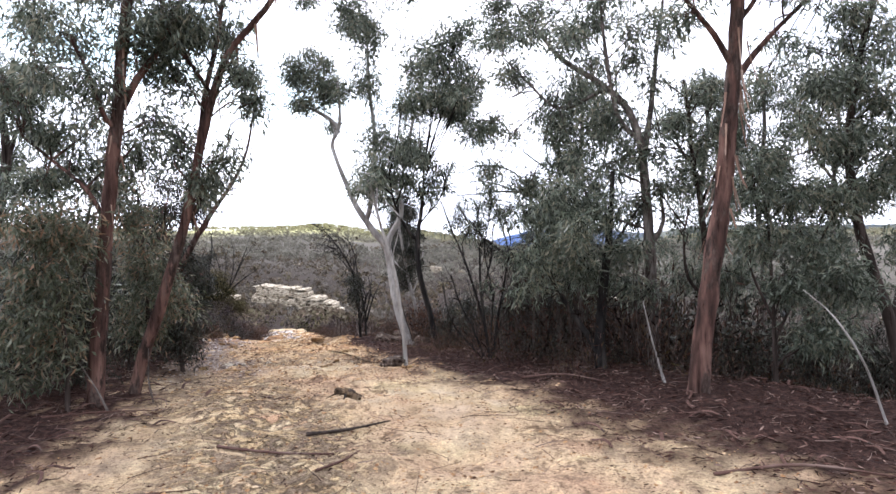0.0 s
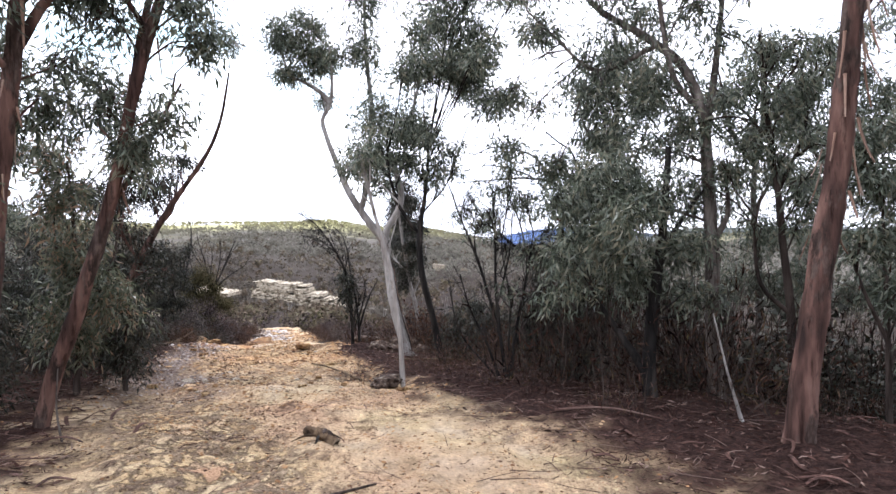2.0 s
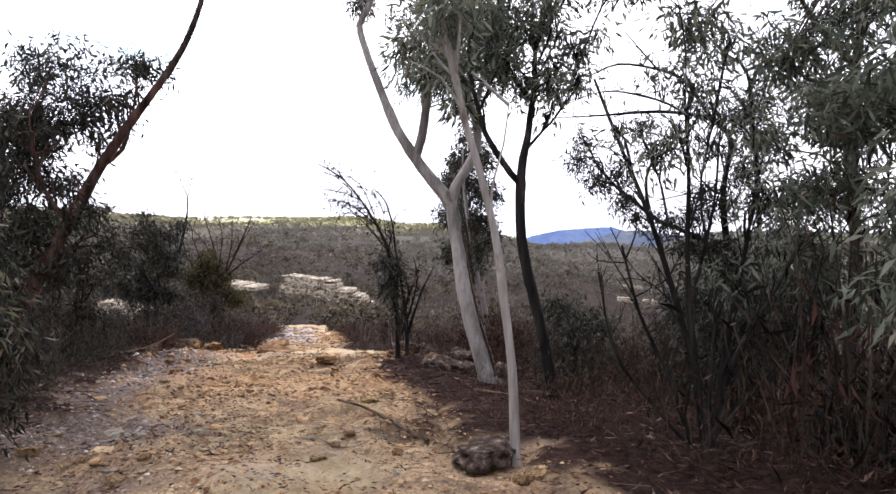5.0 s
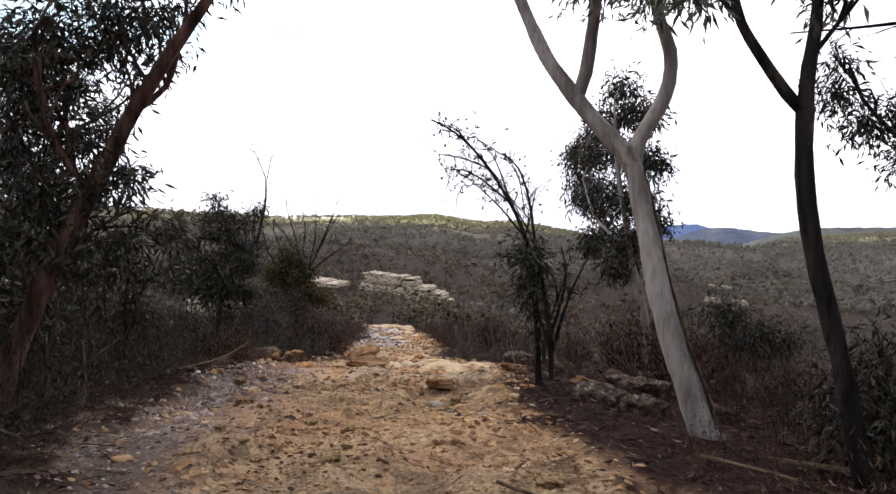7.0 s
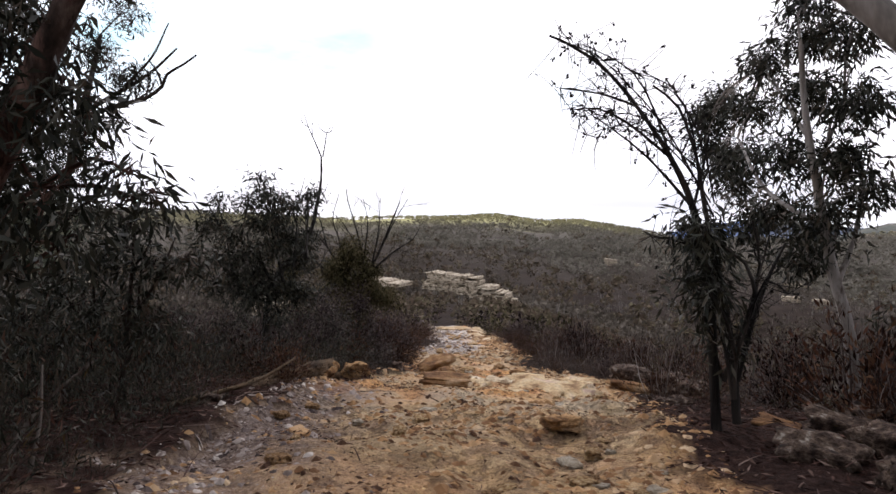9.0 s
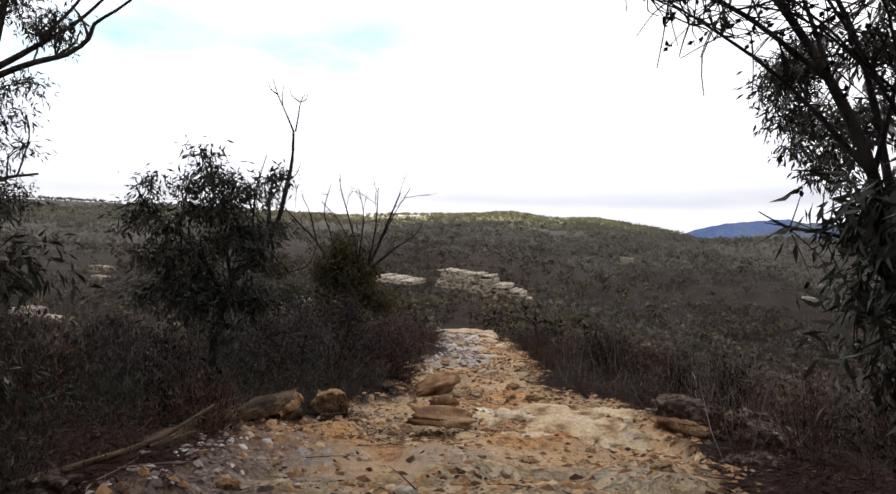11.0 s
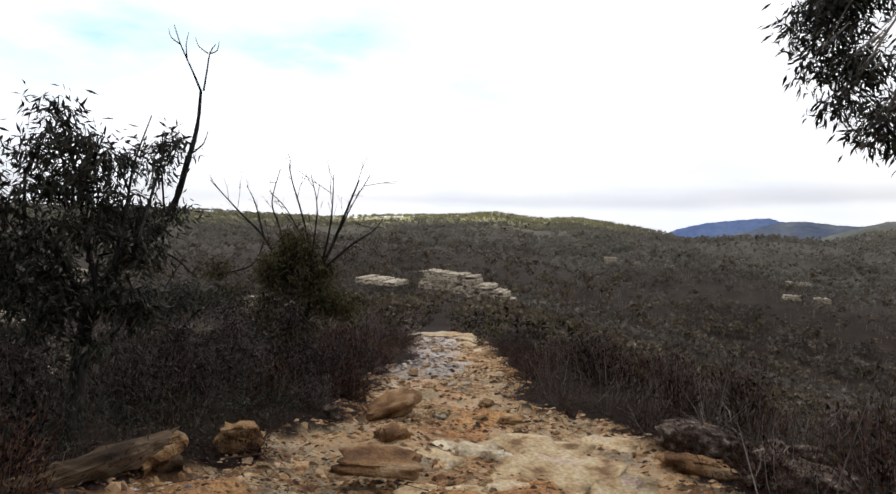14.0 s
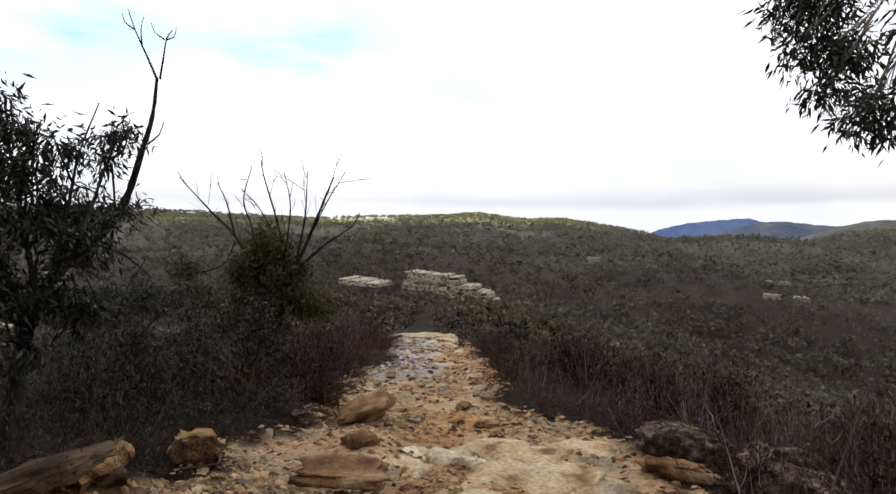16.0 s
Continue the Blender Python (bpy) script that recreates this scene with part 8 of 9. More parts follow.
stick([(-3.2, 6.9, -0.02), (-3.28, 6.95, 0.25), (-3.3, 7.0, 0.55)], 0.01, bark_grey, "pale dead stem at the foot of the gum", 14)
stick([(-3.9, 6.1, 0.02), (-3.4, 6.2, 0.06), (-2.9, 6.35, 0.03)], 0.012, dry_stick, "fallen branch in the leaf litter", 15)
stick([(-2.6, 3.9, 0.01), (-2.2, 4.15, 0.03), (-1.75, 4.3, 0.01)], 0.011, dry_stick, "fallen branch in the leaf litter", 16)
stick([(0.9, 7.7, 0.02), (1.35, 7.45, 0.06), (1.8, 7.3, 0.03)], 0.015, dry_stick, "red-brown branch in the leaf litter", 17)


def fallen_bark():
    """Curled strips of shed bark lying round the feet of the gums."""
    r = np.random.default_rng(33)
    shapes = []
    for _ in range(5):
        ln, w, bow = r.uniform(0.16, 0.42), r.uniform(0.01, 0.022), r.uniform(-0.12, 0.12)
        k, q = np.linspace(-0.5, 0.5, 9), np.linspace(-1.0, 1.0, 4)
        K, Q = np.meshgrid(k, q, indexing="ij")
        W = w * (1 - 1.4 * K ** 2)
        top = np.stack([K * ln, Q * W + bow * K ** 2 * 2, 0.012 + 0.5 * W * (1 - Q ** 2) + 0.02 * np.sin(K * 5 + 1)], -1).reshape(-1, 3)
        v = np.concatenate([top, top - np.array([0, 0, 0.004])])
        i, j = np.meshgrid(np.arange(8), np.arange(3), indexing="ij")
        f = np.stack([i * 4 + j, (i + 1) * 4 + j, (i + 1) * 4 + j + 1, i * 4 + j + 1], -1).reshape(-1, 4)
        rim = [a * 4 for a in range(9)] + [33, 34] + [a * 4 + 3 for a in range(8, -1, -1)] + [2, 1]
        side = np.array([[a, b, b + 36, a + 36] for a, b in zip(rim, rim[1:] + rim[:1])])
        shapes.append((v, np.vstack([f, f[:, ::-1] + 36, side])))
    firsts = {}
    spots = [(r.uniform(1.0, 4.2), r.uniform(4.6, 8.0)) for _ in range(34)] + [(r.uniform(-4.4, -2.6), r.uniform(4.2, 8.2)) for _ in range(20)]
    for n_b, (x, y) in enumerate(spots):
        m = pose(x, y, stand_z(x, y) + 0.012, r.uniform(-8, 8), r.uniform(-8, 8), r.uniform(0, 360))
        k = n_b % 5
        if k not in firsts:
            ob = put("bark_piece", *shapes[k], (bark_red, dry_stick)[k % 2])
            tagged(ob, "curled strip of shed red-brown bark on the litter", "bark", "fallen bark under the gums")
            ob.matrix_basis = m
            firsts[k] = ob
        else:
            copy_thing(firsts[k], m)


fallen_bark()

# ---- heath shrubs ----
def shrub_mesh(seed, h, w, stems, leaf):
    """Wiry stems with side twigs and small leaves: foliage and twigs, about the base."""
    r = np.random.default_rng(seed)
    ang, lean = r.uniform(0, 2 * np.pi, stems), r.uniform(0.05, 1.0, stems) ** 0.8
    tip = np.stack([np.cos(ang) * lean * w, np.sin(ang) * lean * w, h * (1.05 - 0.5 * lean ** 2) * r.uniform(0.55, 1.1, stems)], -1)
    foot = np.stack([np.cos(ang), np.sin(ang), 0 * ang], -1) * 0.06
    k = r.uniform(0.12, 0.92, (stems, leaf)) ** 0.85
    at = (foot[:, None] + (tip - foot)[:, None] * k[..., None]).reshape(-1, 3) + r.normal(0, 0.035, (stems * leaf, 3))
    way = np.repeat(tip - foot, leaf, 0) / h + r.normal(0, 0.45, (stems * leaf, 3))
    ln = r.uniform(0.03, 0.075, len(at))
    a = blades(at, way, ln, ln * 0.32, r)
    side = 3
    q = r.uniform(0.4, 0.95, (stems, side))
    o = (foot[:, None] + (tip - foot)[:, None] * q[..., None]).reshape(-1, 3)
    d = np.repeat(tip - foot, side, 0) / h + r.normal(0, 0.4, (stems * side, 3)) + np.array([0, 0, 0.3])
    tw = blades(o, d, r.uniform(0.1, 0.26, len(o)) * h, np.full(len(o), 0.006), r, 0.3)
    st = blades(foot, tip - foot, np.linalg.norm(tip - foot, axis=1), np.full(stems, 0.007), r, 0.15)
    return a, join([st, tw])


shrubs = []
for k in range(7):
    a, s = shrub_mesh(40 + k, (0.75, 0.55, 0.9, 0.65, 0.5, 1.0, 0.8)[k], (0.5, 0.45, 0.45, 0.6, 0.4, 0.5, 0.55)[k], (64, 56, 60, 74, 52, 54, 70)[k], 14)
    shrubs.append((a, s))


def heath_edge(x, y):
    off = x - np.interp(y, TRACK_Y, TRACK_X)
    return np.abs(off) - np.interp(y, TRACK_Y, TRACK_HALF) + 0.2 * fractal(x * 0.7, y * 0.7, 3, 2)


r = np.random.default_rng(77)
LABELS = ("wiry brown heath shrub beside the track", "grey-brown heath shrub on the ridge", "dry olive heath shrub beside the track", "low dense brown heath shrub", "spiky brown heath shrub on the ridge", "tall wiry heath shrub with bare tips", "purple-grey heath shrub beside the track")
HEATH_LEAVES = (leaf_russet, leaf_purple, leaf_olive, leaf_heath, leaf_russet, leaf_heath, leaf_purple)
firsts = {}
made = 0
cells = {}
while made < 150:
    x, y = r.uniform(-13, 4), r.uniform(13.2, 34)
    e = float(heath_edge(np.float64(x), np.float64(y)))
    key = (round(x / 0.45), round(y / 0.45))
    if float(covers(np.float64(x), np.float64(y))[0]) > 0.2 or e > 5 or key in cells or math.hypot(x + 2.9, y - 12.8) < 2.6:
        continue
    cells[key] = 1
    k = int(r.integers(0, 7))
    g = min(1.1, max(0.4, 0.45 + 0.55 * e)) * r.uniform(0.85, 1.15)
    m = pose(x, y, stand_z(x, y) - 0.04, r.uniform(-6, 6), r.uniform(-6, 6), r.uniform(0, 360)) @ Matrix.Diagonal((g, g, g, 1))
    if k not in firsts:
        top = tagged(new("heath_shrub"), LABELS[k], "shrub", "heath shrubs along the track")
        top.matrix_basis = m
        put("foliage", *shrubs[k][0], HEATH_LEAVES[k], top)
        put("twig_spray", *shrubs[k][1], heath_twig, top)["kind"] = "stuff"
        firsts[k] = top
    else:
        copy_thing(firsts[k], m)
    made += 1


def scattered(name, label, xs, ys, sizes, parts, mat, seed, lift=-0.05):
    """One joined sheet of many small plants."""
    r = np.random.default_rng(seed)
    zs = ground_z(xs, ys) + lift
    pick = r.integers(0, len(parts), len(xs))
    turn = r.uniform(0, 2 * np.pi, len(xs))
    vs, fs, at = [], [], 0
    for k, (pv, pf) in enumerate(parts):
        i = np.nonzero(pick == k)[0]
        c, s = np.cos(turn[i])[:, None], np.sin(turn[i])[:, None]
        g = sizes[i][:, None]
        v = np.stack([(pv[None, :, 0] * c - pv[None, :, 1] * s) * g + xs[i][:, None], (pv[None, :, 0] * s + pv[None, :, 1] * c) * g + ys[i][:, None],
                      pv[None, :, 2] * g * r.uniform(0.8, 1.2, (len(i), 1)) + zs[i][:, None]], -1)
        vs.append(v.reshape(-1, 3))
        fs.append((pf[None] + (at + np.arange(len(i)) * len(pv))[:, None, None]).reshape(-1, pf.shape[1]))
        at += len(i) * len(pv)
    ob = put(name, np.concatenate(vs), np.concatenate(fs), mat)
    return tagged(ob, label, "shrubs", kind="stuff")


# heath over the ridge and into the gullies
def compact(part_, keep, corners=4):
    """Every so many blades of a part, as quads or as halves."""
    v, f = part_
    f = f[::keep, :corners]
    return v[f].reshape(-1, 3), np.arange(f.size).reshape(-1, corners)


near_parts = [compact(a, 7, 3) for a, s in shrubs]
near_twigs = [compact(s, 8) for a, s in shrubs]


def far_tree(seed, blobs, leaves, low=0.2, big=1.0, spread_out=0.24):
    """A far tree or bush about one metre tall: broken clumps, each a ragged shell of small leaf sprays."""
    r = np.random.default_rng(seed)
    c = np.stack([r.normal(0, spread_out, blobs), r.normal(0, spread_out, blobs), r.uniform(low, 0.82, blobs)], -1)
    d = r.normal(0, 1, (blobs * leaves, 3)) + np.array([0, 0, 0.35])
    d /= np.linalg.norm(d, axis=1)[:, None]
    at = np.repeat(c, leaves, 0) + d * r.uniform(0.05, 0.2, (len(d), 1)) * np.array([1, 1, 0.8])
    side = np.cross(d, r.normal(0, 1, d.shape))
    side /= np.linalg.norm(side, axis=1)[:, None] + 1e-9
    up = np.cross(d, side) + d * r.normal(0, 0.45, (len(d), 1))
    g = (r.uniform(0.06, 0.15, len(d)) * big)[:, None]
    v = np.stack([at - side * g * 0.6, at + side * g * 0.6 - up * g * 0.3, at + up * g], 1).reshape(-1, 3)
    return v, np.arange(len(v)).reshape(-1, 3)


def mixed_heath(name, labels, xs, ys, sizes, parts, mats, seed, lift=-0.05):
    """Heath in patches of several kinds, one sheet for each kind."""
    rr = np.random.default_rng(seed + 500)
    v = fractal(xs * 0.35, ys * 0.35, 81) + rr.normal(0, 0.45, len(xs))
    rank = np.argsort(np.argsort(v)) * len(mats) // max(len(v), 1)
    for k, (label, mat) in enumerate(zip(labels, mats)):
        i = rank == k
        scattered(name, label, xs[i], ys[i], sizes[i], parts, mat, seed + k, lift)


xs, ys = r.uniform(-22, 16, 9000), r.uniform(13.2, 36, 9000)
e = heath_edge(xs, ys)
ok = (covers(xs, ys)[0] < 0.15) & (np.hypot(xs + 3, ys - 12.6) > 3.2)
xs, ys, e = xs[ok][:1450], ys[ok][:1450], e[ok][:1450]
sizes = r.uniform(0.5, 1.4, len(xs)) * np.clip(0.4 + 0.6 * e, 0.3, 1)
KINDS = ("purple-grey wiry heath covering the ridge", "wiry brown heath covering the ridge", "russet heath covering the ridge", "olive-green heath covering the ridge")
KIND_LEAVES = (leaf_purple, leaf_heath, leaf_russet, leaf_olive)
mixed_heath("heath", KINDS, xs, ys, sizes, near_parts, KIND_LEAVES, 1)
edge_x, edge_y = r.uniform(-11, 1, 9000), r.uniform(13.5, 34, 9000)
near_edge = heath_edge(edge_x, edge_y)
ok = (covers(edge_x, edge_y)[0] < 0.4) & (near_edge < 0.9) & (np.hypot(edge_x + 2.9, edge_y - 12.8) > 2.2)
edge_x, edge_y = edge_x[ok][:560], edge_y[ok][:560]
scattered("low_heath", "low brown heath tufts along the track edge", edge_x, edge_y, r.uniform(0.26, 0.62, len(edge_x)), near_parts, leaf_heath, 6, 0.0)
scattered("heath_twigs", "pale wiry twigs standing out of the heath", xs, ys, sizes, near_twigs, heath_twig, 1)
xs, ys = r.uniform(-4.5, 3, 3000), r.uniform(15.5, 28, 3000)
ok = (covers(xs, ys)[0] < 0.1) & (heath_edge(xs, ys) < 4.5) & (heath_edge(xs, ys) > 0.1)
xs, ys = xs[ok][:130], ys[ok][:130]
scattered("dead_twigs", "pale dead twigs standing in the heath", xs, ys, r.uniform(0.6, 1.15, len(xs)), [compact(s, 9) for a, s in shrubs], dead_twig, 18)
xs, ys = r.uniform(-60, 45, 14000), r.uniform(30, 95, 14000)
ok = heath_edge(xs, ys) > 0.6
xs, ys = xs[ok][:4600], ys[ok][:4600]
mixed_heath("ridge_heath", ("grey-brown heath running down the ridge", "brown heath running down the ridge", "olive heath running down the ridge"), xs, ys, r.uniform(0.7, 1.7, len(xs)), [far_tree(80 + s, 6, 7, 0.0, 0.85, 0.3) for s in range(6)], (leaf_purple, leaf_scrub, leaf_olive), 11)

xs, ys = r.uniform(-60, 60, 16000), r.uniform(6, 62, 16000)
ok = (heath_edge(xs, ys) > 4.5) & (np.hypot(xs + 3, ys - 12) < 58) & (np.hypot(xs + 3, ys - 12) > 9)
xs, ys = xs[ok][:3200], ys[ok][:3200]
close = np.hypot(xs + 3, ys - 12) < 24
sizes = r.uniform(0.7, 1.6, len(xs))
scattered("slope_heath", "dense brown heath down the sides of the ridge", xs[~close], ys[~close], sizes[~close], [far_tree(120 + s, 6, 6, 0.0, 1.0, 0.3) for s in range(6)], leaf_scrub, 12)
mixed_heath("slope_heath", ("grey heath on the flank of the ridge", "wiry brown heath on the flank of the ridge", "olive heath on the flank of the ridge"), xs[close], ys[close], sizes[close], near_parts, (leaf_purple, leaf_heath, leaf_olive), 13)

xs, ys = r.uniform(2.5, 24, 5000), r.uniform(8, 30, 5000)
ok = heath_edge(xs, ys) > 3.2
xs, ys = xs[ok][:640], ys[ok][:640]
scattered("slope_scrub", "dark scrub on the slope below the thicket", xs, ys, r.uniform(0.9, 2.0, len(xs)), [far_tree(140 + s, 9, 14, 0.0, 0.34, 0.3) for s in range(6)], leaf_dark_and_backlit, 14)

# understorey in the thicket
xs, ys = r.uniform(-11, 10, 3600), r.uniform(5, 16, 3600)
e = heath_edge(xs, ys)
ok = ((e > 0.9) & (xs > -0.4) & (ys > 7.2)) | ((e > 0.3) & (xs < -3.9) & (ys > 8.6) & (ys < 14)) | ((e > 1.0) & (xs < -5.0) & (ys > 6.8))
xs, ys = xs[ok][:800], ys[ok][:800]
sizes = r.uniform(0.6, 1.3, len(xs))
scattered("undergrowth", "dry brown undergrowth between the trees", xs, ys, sizes, [compact(a, 9, 3) for a, s in shrubs], leaf_heath, 2)
scattered("undergrowth_twigs", "dry twigs of the undergrowth between the trees", xs, ys, sizes, [compact(s, 8) for a, s in shrubs], bark_dark, 2)


# tall dry brush filling the thicket, and dark low bushes along the other bank
xs, ys = r.uniform(0, 10, 3000), r.uniform(8.4, 14.5, 3000)
ok = (xs > 0.55 * (ys - 7.1) - 0.1) & (heath_edge(xs, ys) > 1.2)
xs, ys = xs[ok][:240], ys[ok][:240]
sizes = r.uniform(1.5, 2.6, len(xs))
scattered("brush", "tall dry brown brush in the thicket", xs, ys, sizes, [compact(a, 8, 3) for a, s in shrubs], leaf_heath, 15)
scattered("brush_twigs", "bare stems of the brush in the thicket", xs, ys, sizes, near_twigs, bark_dark, 15)
xs, ys = r.uniform(-9.5, -4.4, 2400), r.uniform(8.8, 18.5, 2400)
ok = heath_edge(xs, ys) > 0.2
xs, ys = xs[ok][:560], ys[ok][:560]
scattered("low_scrub", "low dark scrub along the bank", xs, ys, r.uniform(0.55, 1.15, len(xs)), [compact(a, 5, 3) for a, s in shrubs], leaf_dark_and_backlit, 16)

xs, ys = r.uniform(-1.1, 3.5, 2400), r.uniform(9.6, 13.8, 2400)
ok = (heath_edge(xs, ys) > 0.45) & (np.hypot(xs + 0.7, ys - 12.1) > 0.35)
xs, ys = xs[ok][:230], ys[ok][:230]
scattered("low_scrub", "low dark scrub between the white gums", xs, ys, r.uniform(0.3, 0.75, len(xs)), [compact(a, 5, 3) for a, s in shrubs], leaf_heath, 19)


def polar(k, r0, r1, a0, a1, power):
    rr = r0 * (r1 / r0) ** (r.uniform(0, 1, k) ** power)
    aa = np.radians(r.uniform(a0, a1, k))
    return -3 - rr * np.sin(aa), 12 + rr * np.cos(aa)


xs, ys = polar(6000, 50, 190, -60, 70, 0.75)
ok = (heath_edge(xs, ys) > 1.5) & ~((np.abs(xs + 31) < 13) & (ys > 113) & (ys < 131))
xs, ys = xs[ok], ys[ok]
scattered("gully_scrub", "scrubby bushes over the gully slopes", xs, ys, r.uniform(0.8, 2.6, len(xs)), [far_tree(s, 6, 5, 0.05, 1.4, 0.3) for s in range(5)], leaf_scrub, 3)
xs, ys = polar(14000, 150, 560, -50, 62, 0.9)
ok = fractal(xs / 45, ys / 45, 61) > r.uniform(-0.7, 0.35, len(xs))
xs, ys = xs[ok][:7200], ys[ok][:7200]
scattered("valley_woodland", "open eucalypt woodland on the valley slopes", xs, ys, r.uniform(2.5, 6, len(xs)), [far_tree(20 + s, 5, 5, 0.25, 1.45) for s in range(6)], leaf_valley, 4)
xs, ys = polar(32000, 520, 1420, -45, 60, 1.0)
ok = fractal(xs / 120, ys / 120, 62) > r.uniform(-0.7, 0.35, len(xs))
xs, ys = xs[ok][:15000], ys[ok][:15000]
scattered("hill_forest", "eucalypt forest on the far hills", xs, ys, r.uniform(4, 9, len(xs)), [far_tree(40 + s, 3, 5, 0.3, 1.9) for s in range(6)], leaf_hill_hazed, 5, -0.5)

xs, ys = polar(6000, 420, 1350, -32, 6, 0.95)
scattered("spur_forest", "eucalypt forest on the wooded spurs", xs, ys, r.uniform(4, 8, len(xs)), [far_tree(60 + s, 3, 5, 0.3, 1.9) for s in range(6)], leaf_hill_hazed, 17, -0.5)

# taller dark trees and pale bare trunks among the woodland
xs, ys = polar(14000, 200, 1350, -50, 62, 0.85)
ok = fractal(xs / 60, ys / 60, 71) > r.uniform(-0.5, 0.5, len(xs))
xs, ys = xs[ok][:1900], ys[ok][:1900]
scattered("valley_trees", "dark-crowned eucalypts dotted over the slopes", xs, ys, r.uniform(4, 9, len(xs)), [far_tree(90 + s, 5, 6, 0.3, 1.3) for s in range(6)], leaf_scrub, 8)


def bare_trunks(seed):
    r = np.random.default_rng(seed)
    k = 3
    foot = np.stack([r.normal(0, 0.5, k), r.normal(0, 0.5, k), 0 * r.normal(0, 1, k)], -1)
    return blades(foot, np.array([0, 0, 1.0]) + r.normal(0, 0.08, (k, 3)), r.uniform(0.5, 1.1, k), np.full(k, 0.035), r, 0.05)


xs, ys = polar(9000, 130, 800, -50, 62, 0.9)
ok = fractal(xs / 40, ys / 40, 73) > r.uniform(-0.3, 0.6, len(xs))
xs, ys = xs[ok][:3600], ys[ok][:3600]
scattered("bare_trunks", "pale bare trunks standing in the far woodland", xs, ys, r.uniform(2.5, 6, len(xs)), [bare_trunks(s) for s in range(5)], trunk_pale, 9)

# ---- litter, sticks and gravel ----
def litter_sheet():
    r = np.random.default_rng(21)
    x, y = r.uniform(-7.5, 7.5, 230000), 2.5 + 14.5 * r.random(230000) ** 1.15
    t, l, b = covers(x, y)
    streak = smooth(0.05, 0.5, fractal(x * 1.6, y * 0.7, 41))
    off = x - np.interp(y, TRACK_Y, TRACK_X)
    left = 1 - smooth(-0.3, 0.5, off + 0.3 * fractal(x, y, 43, 2))
    keep = r.random(len(x)) < 0.42 * l + (0.05 + 0.3 * streak + (0.12 + 0.5 * streak) * left) * t
    x, y = x[keep][:56000], y[keep][:56000]
    z = ground_z(x, y) + small_relief(x, y) + r.uniform(0.0, 0.025, len(x))
    ln = r.uniform(0.035, 0.095, len(x)) * np.where(covers(x, y)[0] > 0.5, 0.55, 1.0)
    way = np.stack([r.normal(0, 1, len(x)), r.normal(0, 1, len(x)), r.normal(0, 0.18, len(x))], -1)
    v, f = blades(np.stack([x, y, z], -1), way, ln, ln * r.uniform(0.1, 0.24, len(x)), r)
    tagged(put("leaf_litter", v, f, dry_leaf), "dry red-brown gum leaves on the ground", "leaf litter", kind="stuff")
    k = 3000
    x, y = r.uniform(-7, 7, k * 6), r.uniform(2.8, 17, k * 6)
    t, l, b = covers(x, y)
    keep = r.random(len(x)) < 0.85 * l * (1 - 0.5 * smooth(8, 12, y)) + 0.13 * t * (1 - smooth(6, 10, y)) + 0.04 * t
    x, y = x[keep][:k], y[keep][:k]
    got = []
    for a, c in zip(x, y):
        d, ln = r.uniform(0, np.pi), r.uniform(0.12, 0.55) ** 1.4
        q = [(a + math.cos(d) * ln * s, c + math.sin(d) * ln * s) for s in (-0.5, 0.0, 0.5)]
        h = r.uniform(0.005, 0.05, 3)
        got.append(tube([(u, w, float(ground_z(u, w)) + g) for (u, w), g in zip(q, h)], r.uniform(0.0025, 0.0055), 0.0015, 3, 0.4))
    v, f = join(got)
    tagged(put("stick_litter", v, f, dry_stick), "fallen sticks and bark strips on the ground", "sticks", kind="stuff")


litter_sheet()


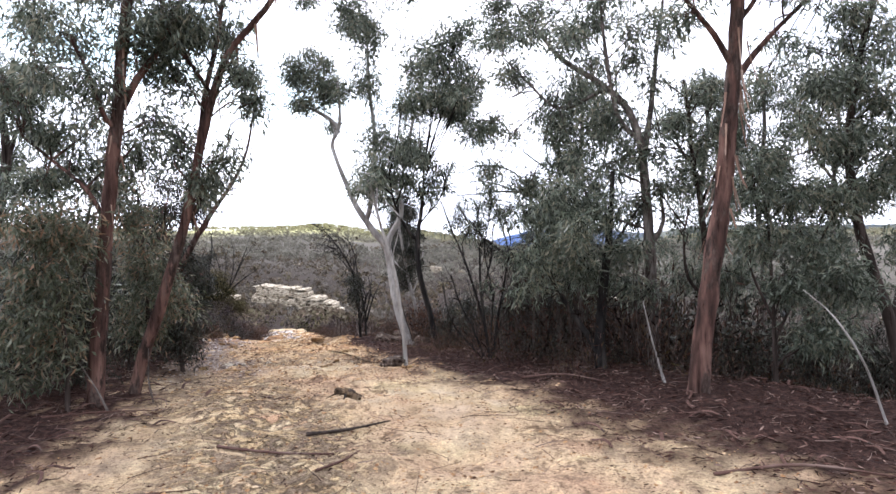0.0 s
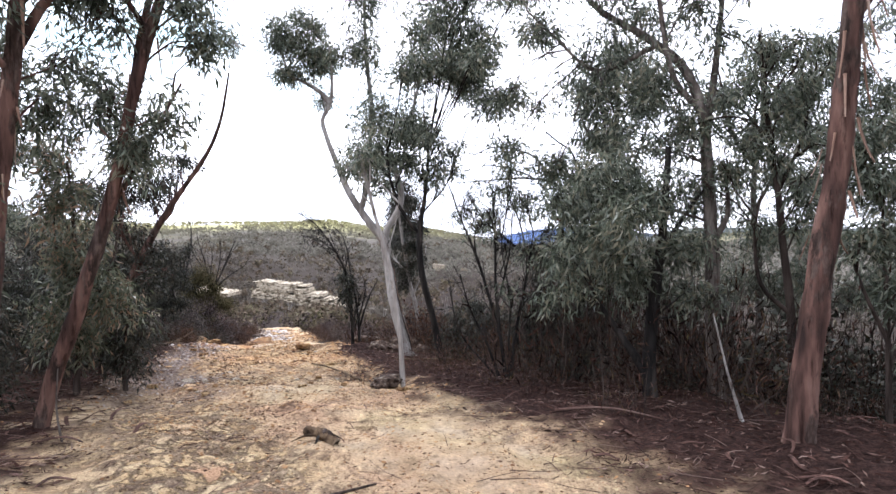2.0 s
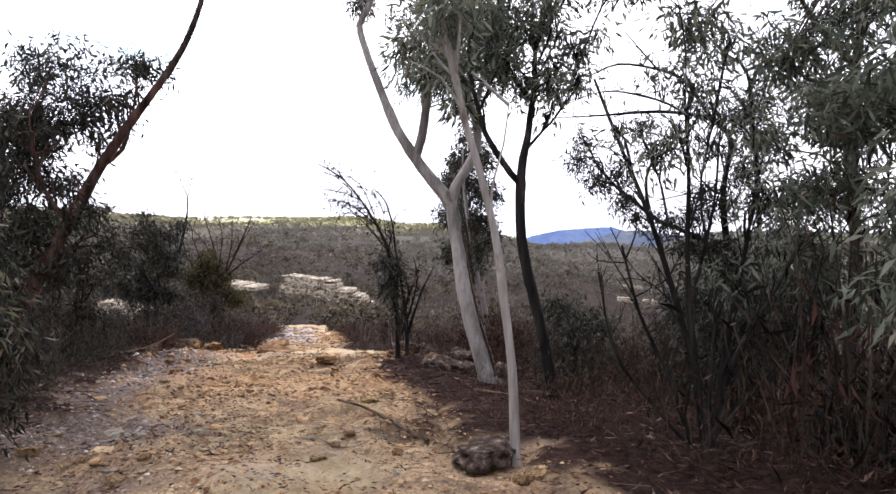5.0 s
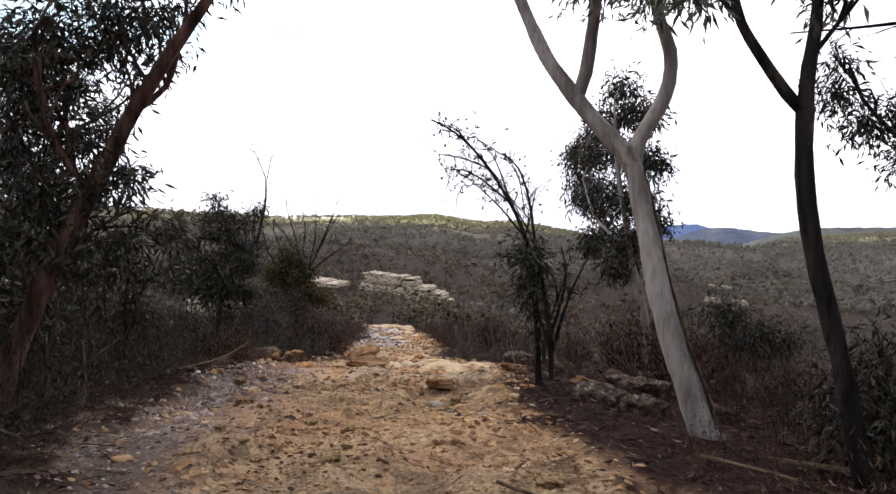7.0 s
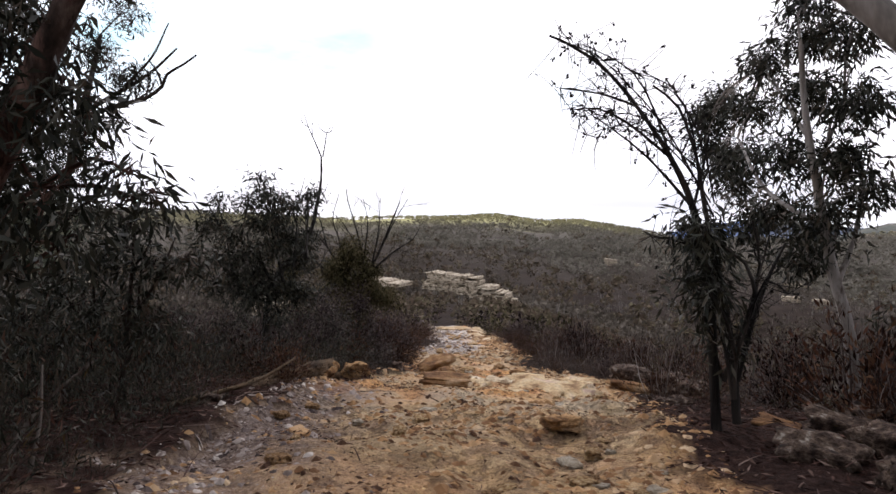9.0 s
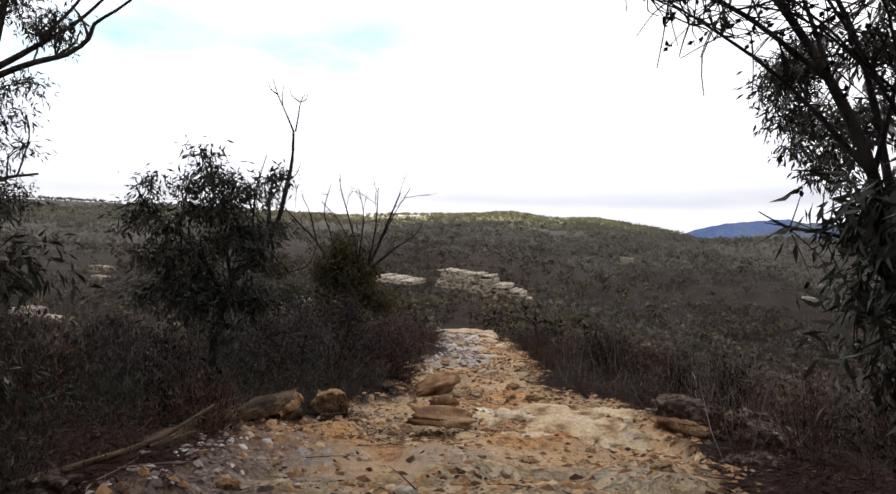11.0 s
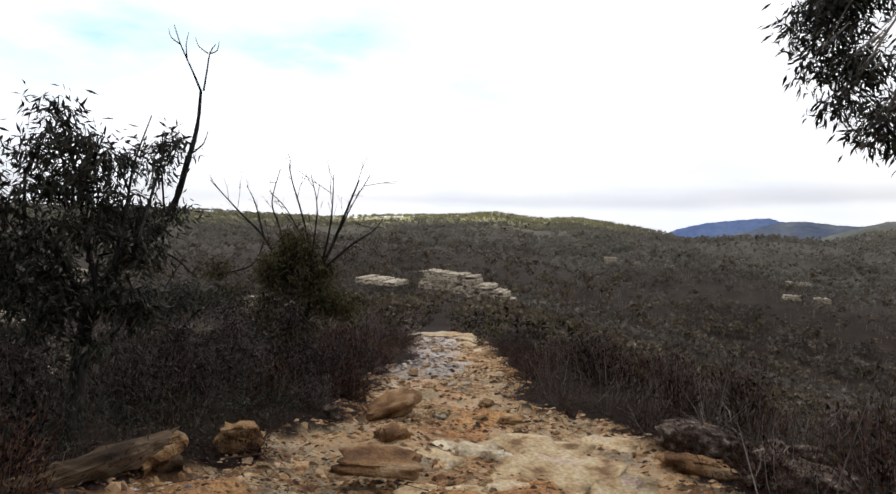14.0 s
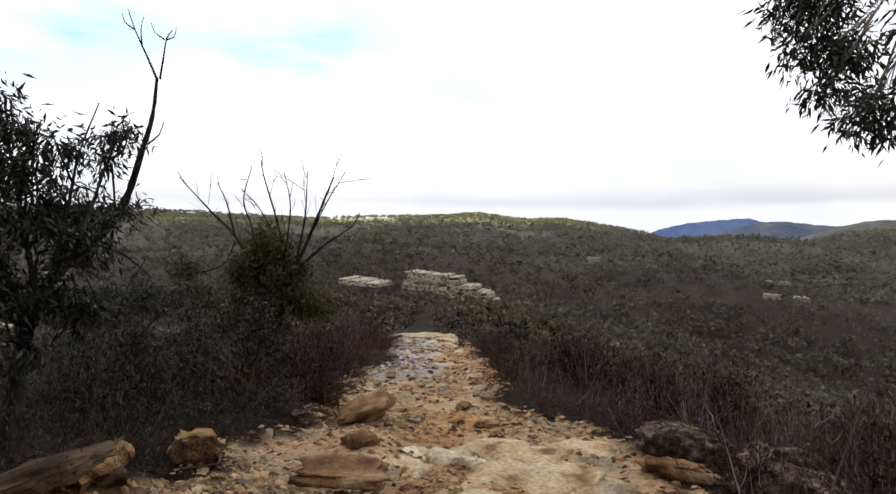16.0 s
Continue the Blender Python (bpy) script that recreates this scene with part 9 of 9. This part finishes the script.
def gravel_sheet():
    r = np.random.default_rng(31)
    corner = np.array([(1, 0, 0), (0.3, 0.9, 0), (-0.8, 0.5, 0), (-0.7, -0.6, 0), (0.4, -0.9, 0), (-0.1, 0.1, 0.6)])
    ring = np.array([(0, 1, 5), (1, 2, 5), (2, 3, 5), (3, 4, 5), (4, 0, 5)])
    shapes = [corner * r.uniform(0.75, 1.25, corner.shape) * 0.6 for _ in range(9)]
    k = 420000
    x, y = r.uniform(-10, 3, k), 3 + 30 * r.random(k) ** 1.05
    t, l, b = covers(x, y)
    patch = smooth(-0.35, 0.25, fractal(x * 1.2, y * 1.2, 51))
    near_side = smooth(-0.9, -0.1, heath_edge(x, y)) * (1 - smooth(0.0, 0.35, heath_edge(x, y)))
    keep = r.random(k) < np.maximum(t * (0.35 + 0.65 * smooth(6.5, 9, y)) * (0.2 + 0.8 * patch), 0.6 * near_side * smooth(7, 9.5, y))
    x, y = x[keep][:46000], y[keep][:46000]
    size = 0.009 + 0.06 * r.random(len(x)) ** 3.6 * (0.35 + 0.65 * smooth(8, 15, y) + 0.6 * smooth(18, 26, y))
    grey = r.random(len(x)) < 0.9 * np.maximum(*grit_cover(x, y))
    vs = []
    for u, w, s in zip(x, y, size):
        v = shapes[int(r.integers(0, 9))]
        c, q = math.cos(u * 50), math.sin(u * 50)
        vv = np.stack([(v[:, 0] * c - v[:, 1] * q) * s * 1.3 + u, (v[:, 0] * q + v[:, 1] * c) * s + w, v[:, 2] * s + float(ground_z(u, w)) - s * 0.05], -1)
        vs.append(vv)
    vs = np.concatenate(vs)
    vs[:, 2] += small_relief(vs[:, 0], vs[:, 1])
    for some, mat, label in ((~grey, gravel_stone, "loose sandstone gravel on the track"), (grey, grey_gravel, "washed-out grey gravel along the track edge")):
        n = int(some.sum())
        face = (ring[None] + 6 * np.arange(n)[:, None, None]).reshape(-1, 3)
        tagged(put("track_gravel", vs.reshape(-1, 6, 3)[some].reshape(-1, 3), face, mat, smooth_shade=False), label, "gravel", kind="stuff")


gravel_sheet()


# stones set in the track, each a piece of the ground
r = np.random.default_rng(91)
stone_meshes = []
for k in range(14):
    v, f = boulder(r, (1.0, 0.75, 0.45), 0.3, 0.1, 1, 0.3)
    stone_meshes.append(mesh_of("stone", v, f, (sandstone, sandstone_orange, sandstone_pale, sandstone, gravel_stone)[k % 5], False))
made = 0
while made < 290:
    x, y = r.uniform(-10, 0), 8.5 + 25 * r.random() ** 1.1
    e = float(heath_edge(np.float64(x), np.float64(y)))
    if e > -0.15 or (e < -1.2 and r.random() < 0.4):
        continue
    s = 0.06 + (0.12 + 0.12 * (y > 18)) * r.random() ** 2.2
    ob = new("stone", stone_meshes[int(r.integers(0, 14))])
    ob.parent = ground
    ob.matrix_basis = pose(x, y, stand_z(x, y) - s * 0.13, r.uniform(-8, 8), r.uniform(-8, 8), r.uniform(0, 360)) @ Matrix.Diagonal((s, s, s * r.uniform(0.5, 1), 1))
    made += 1
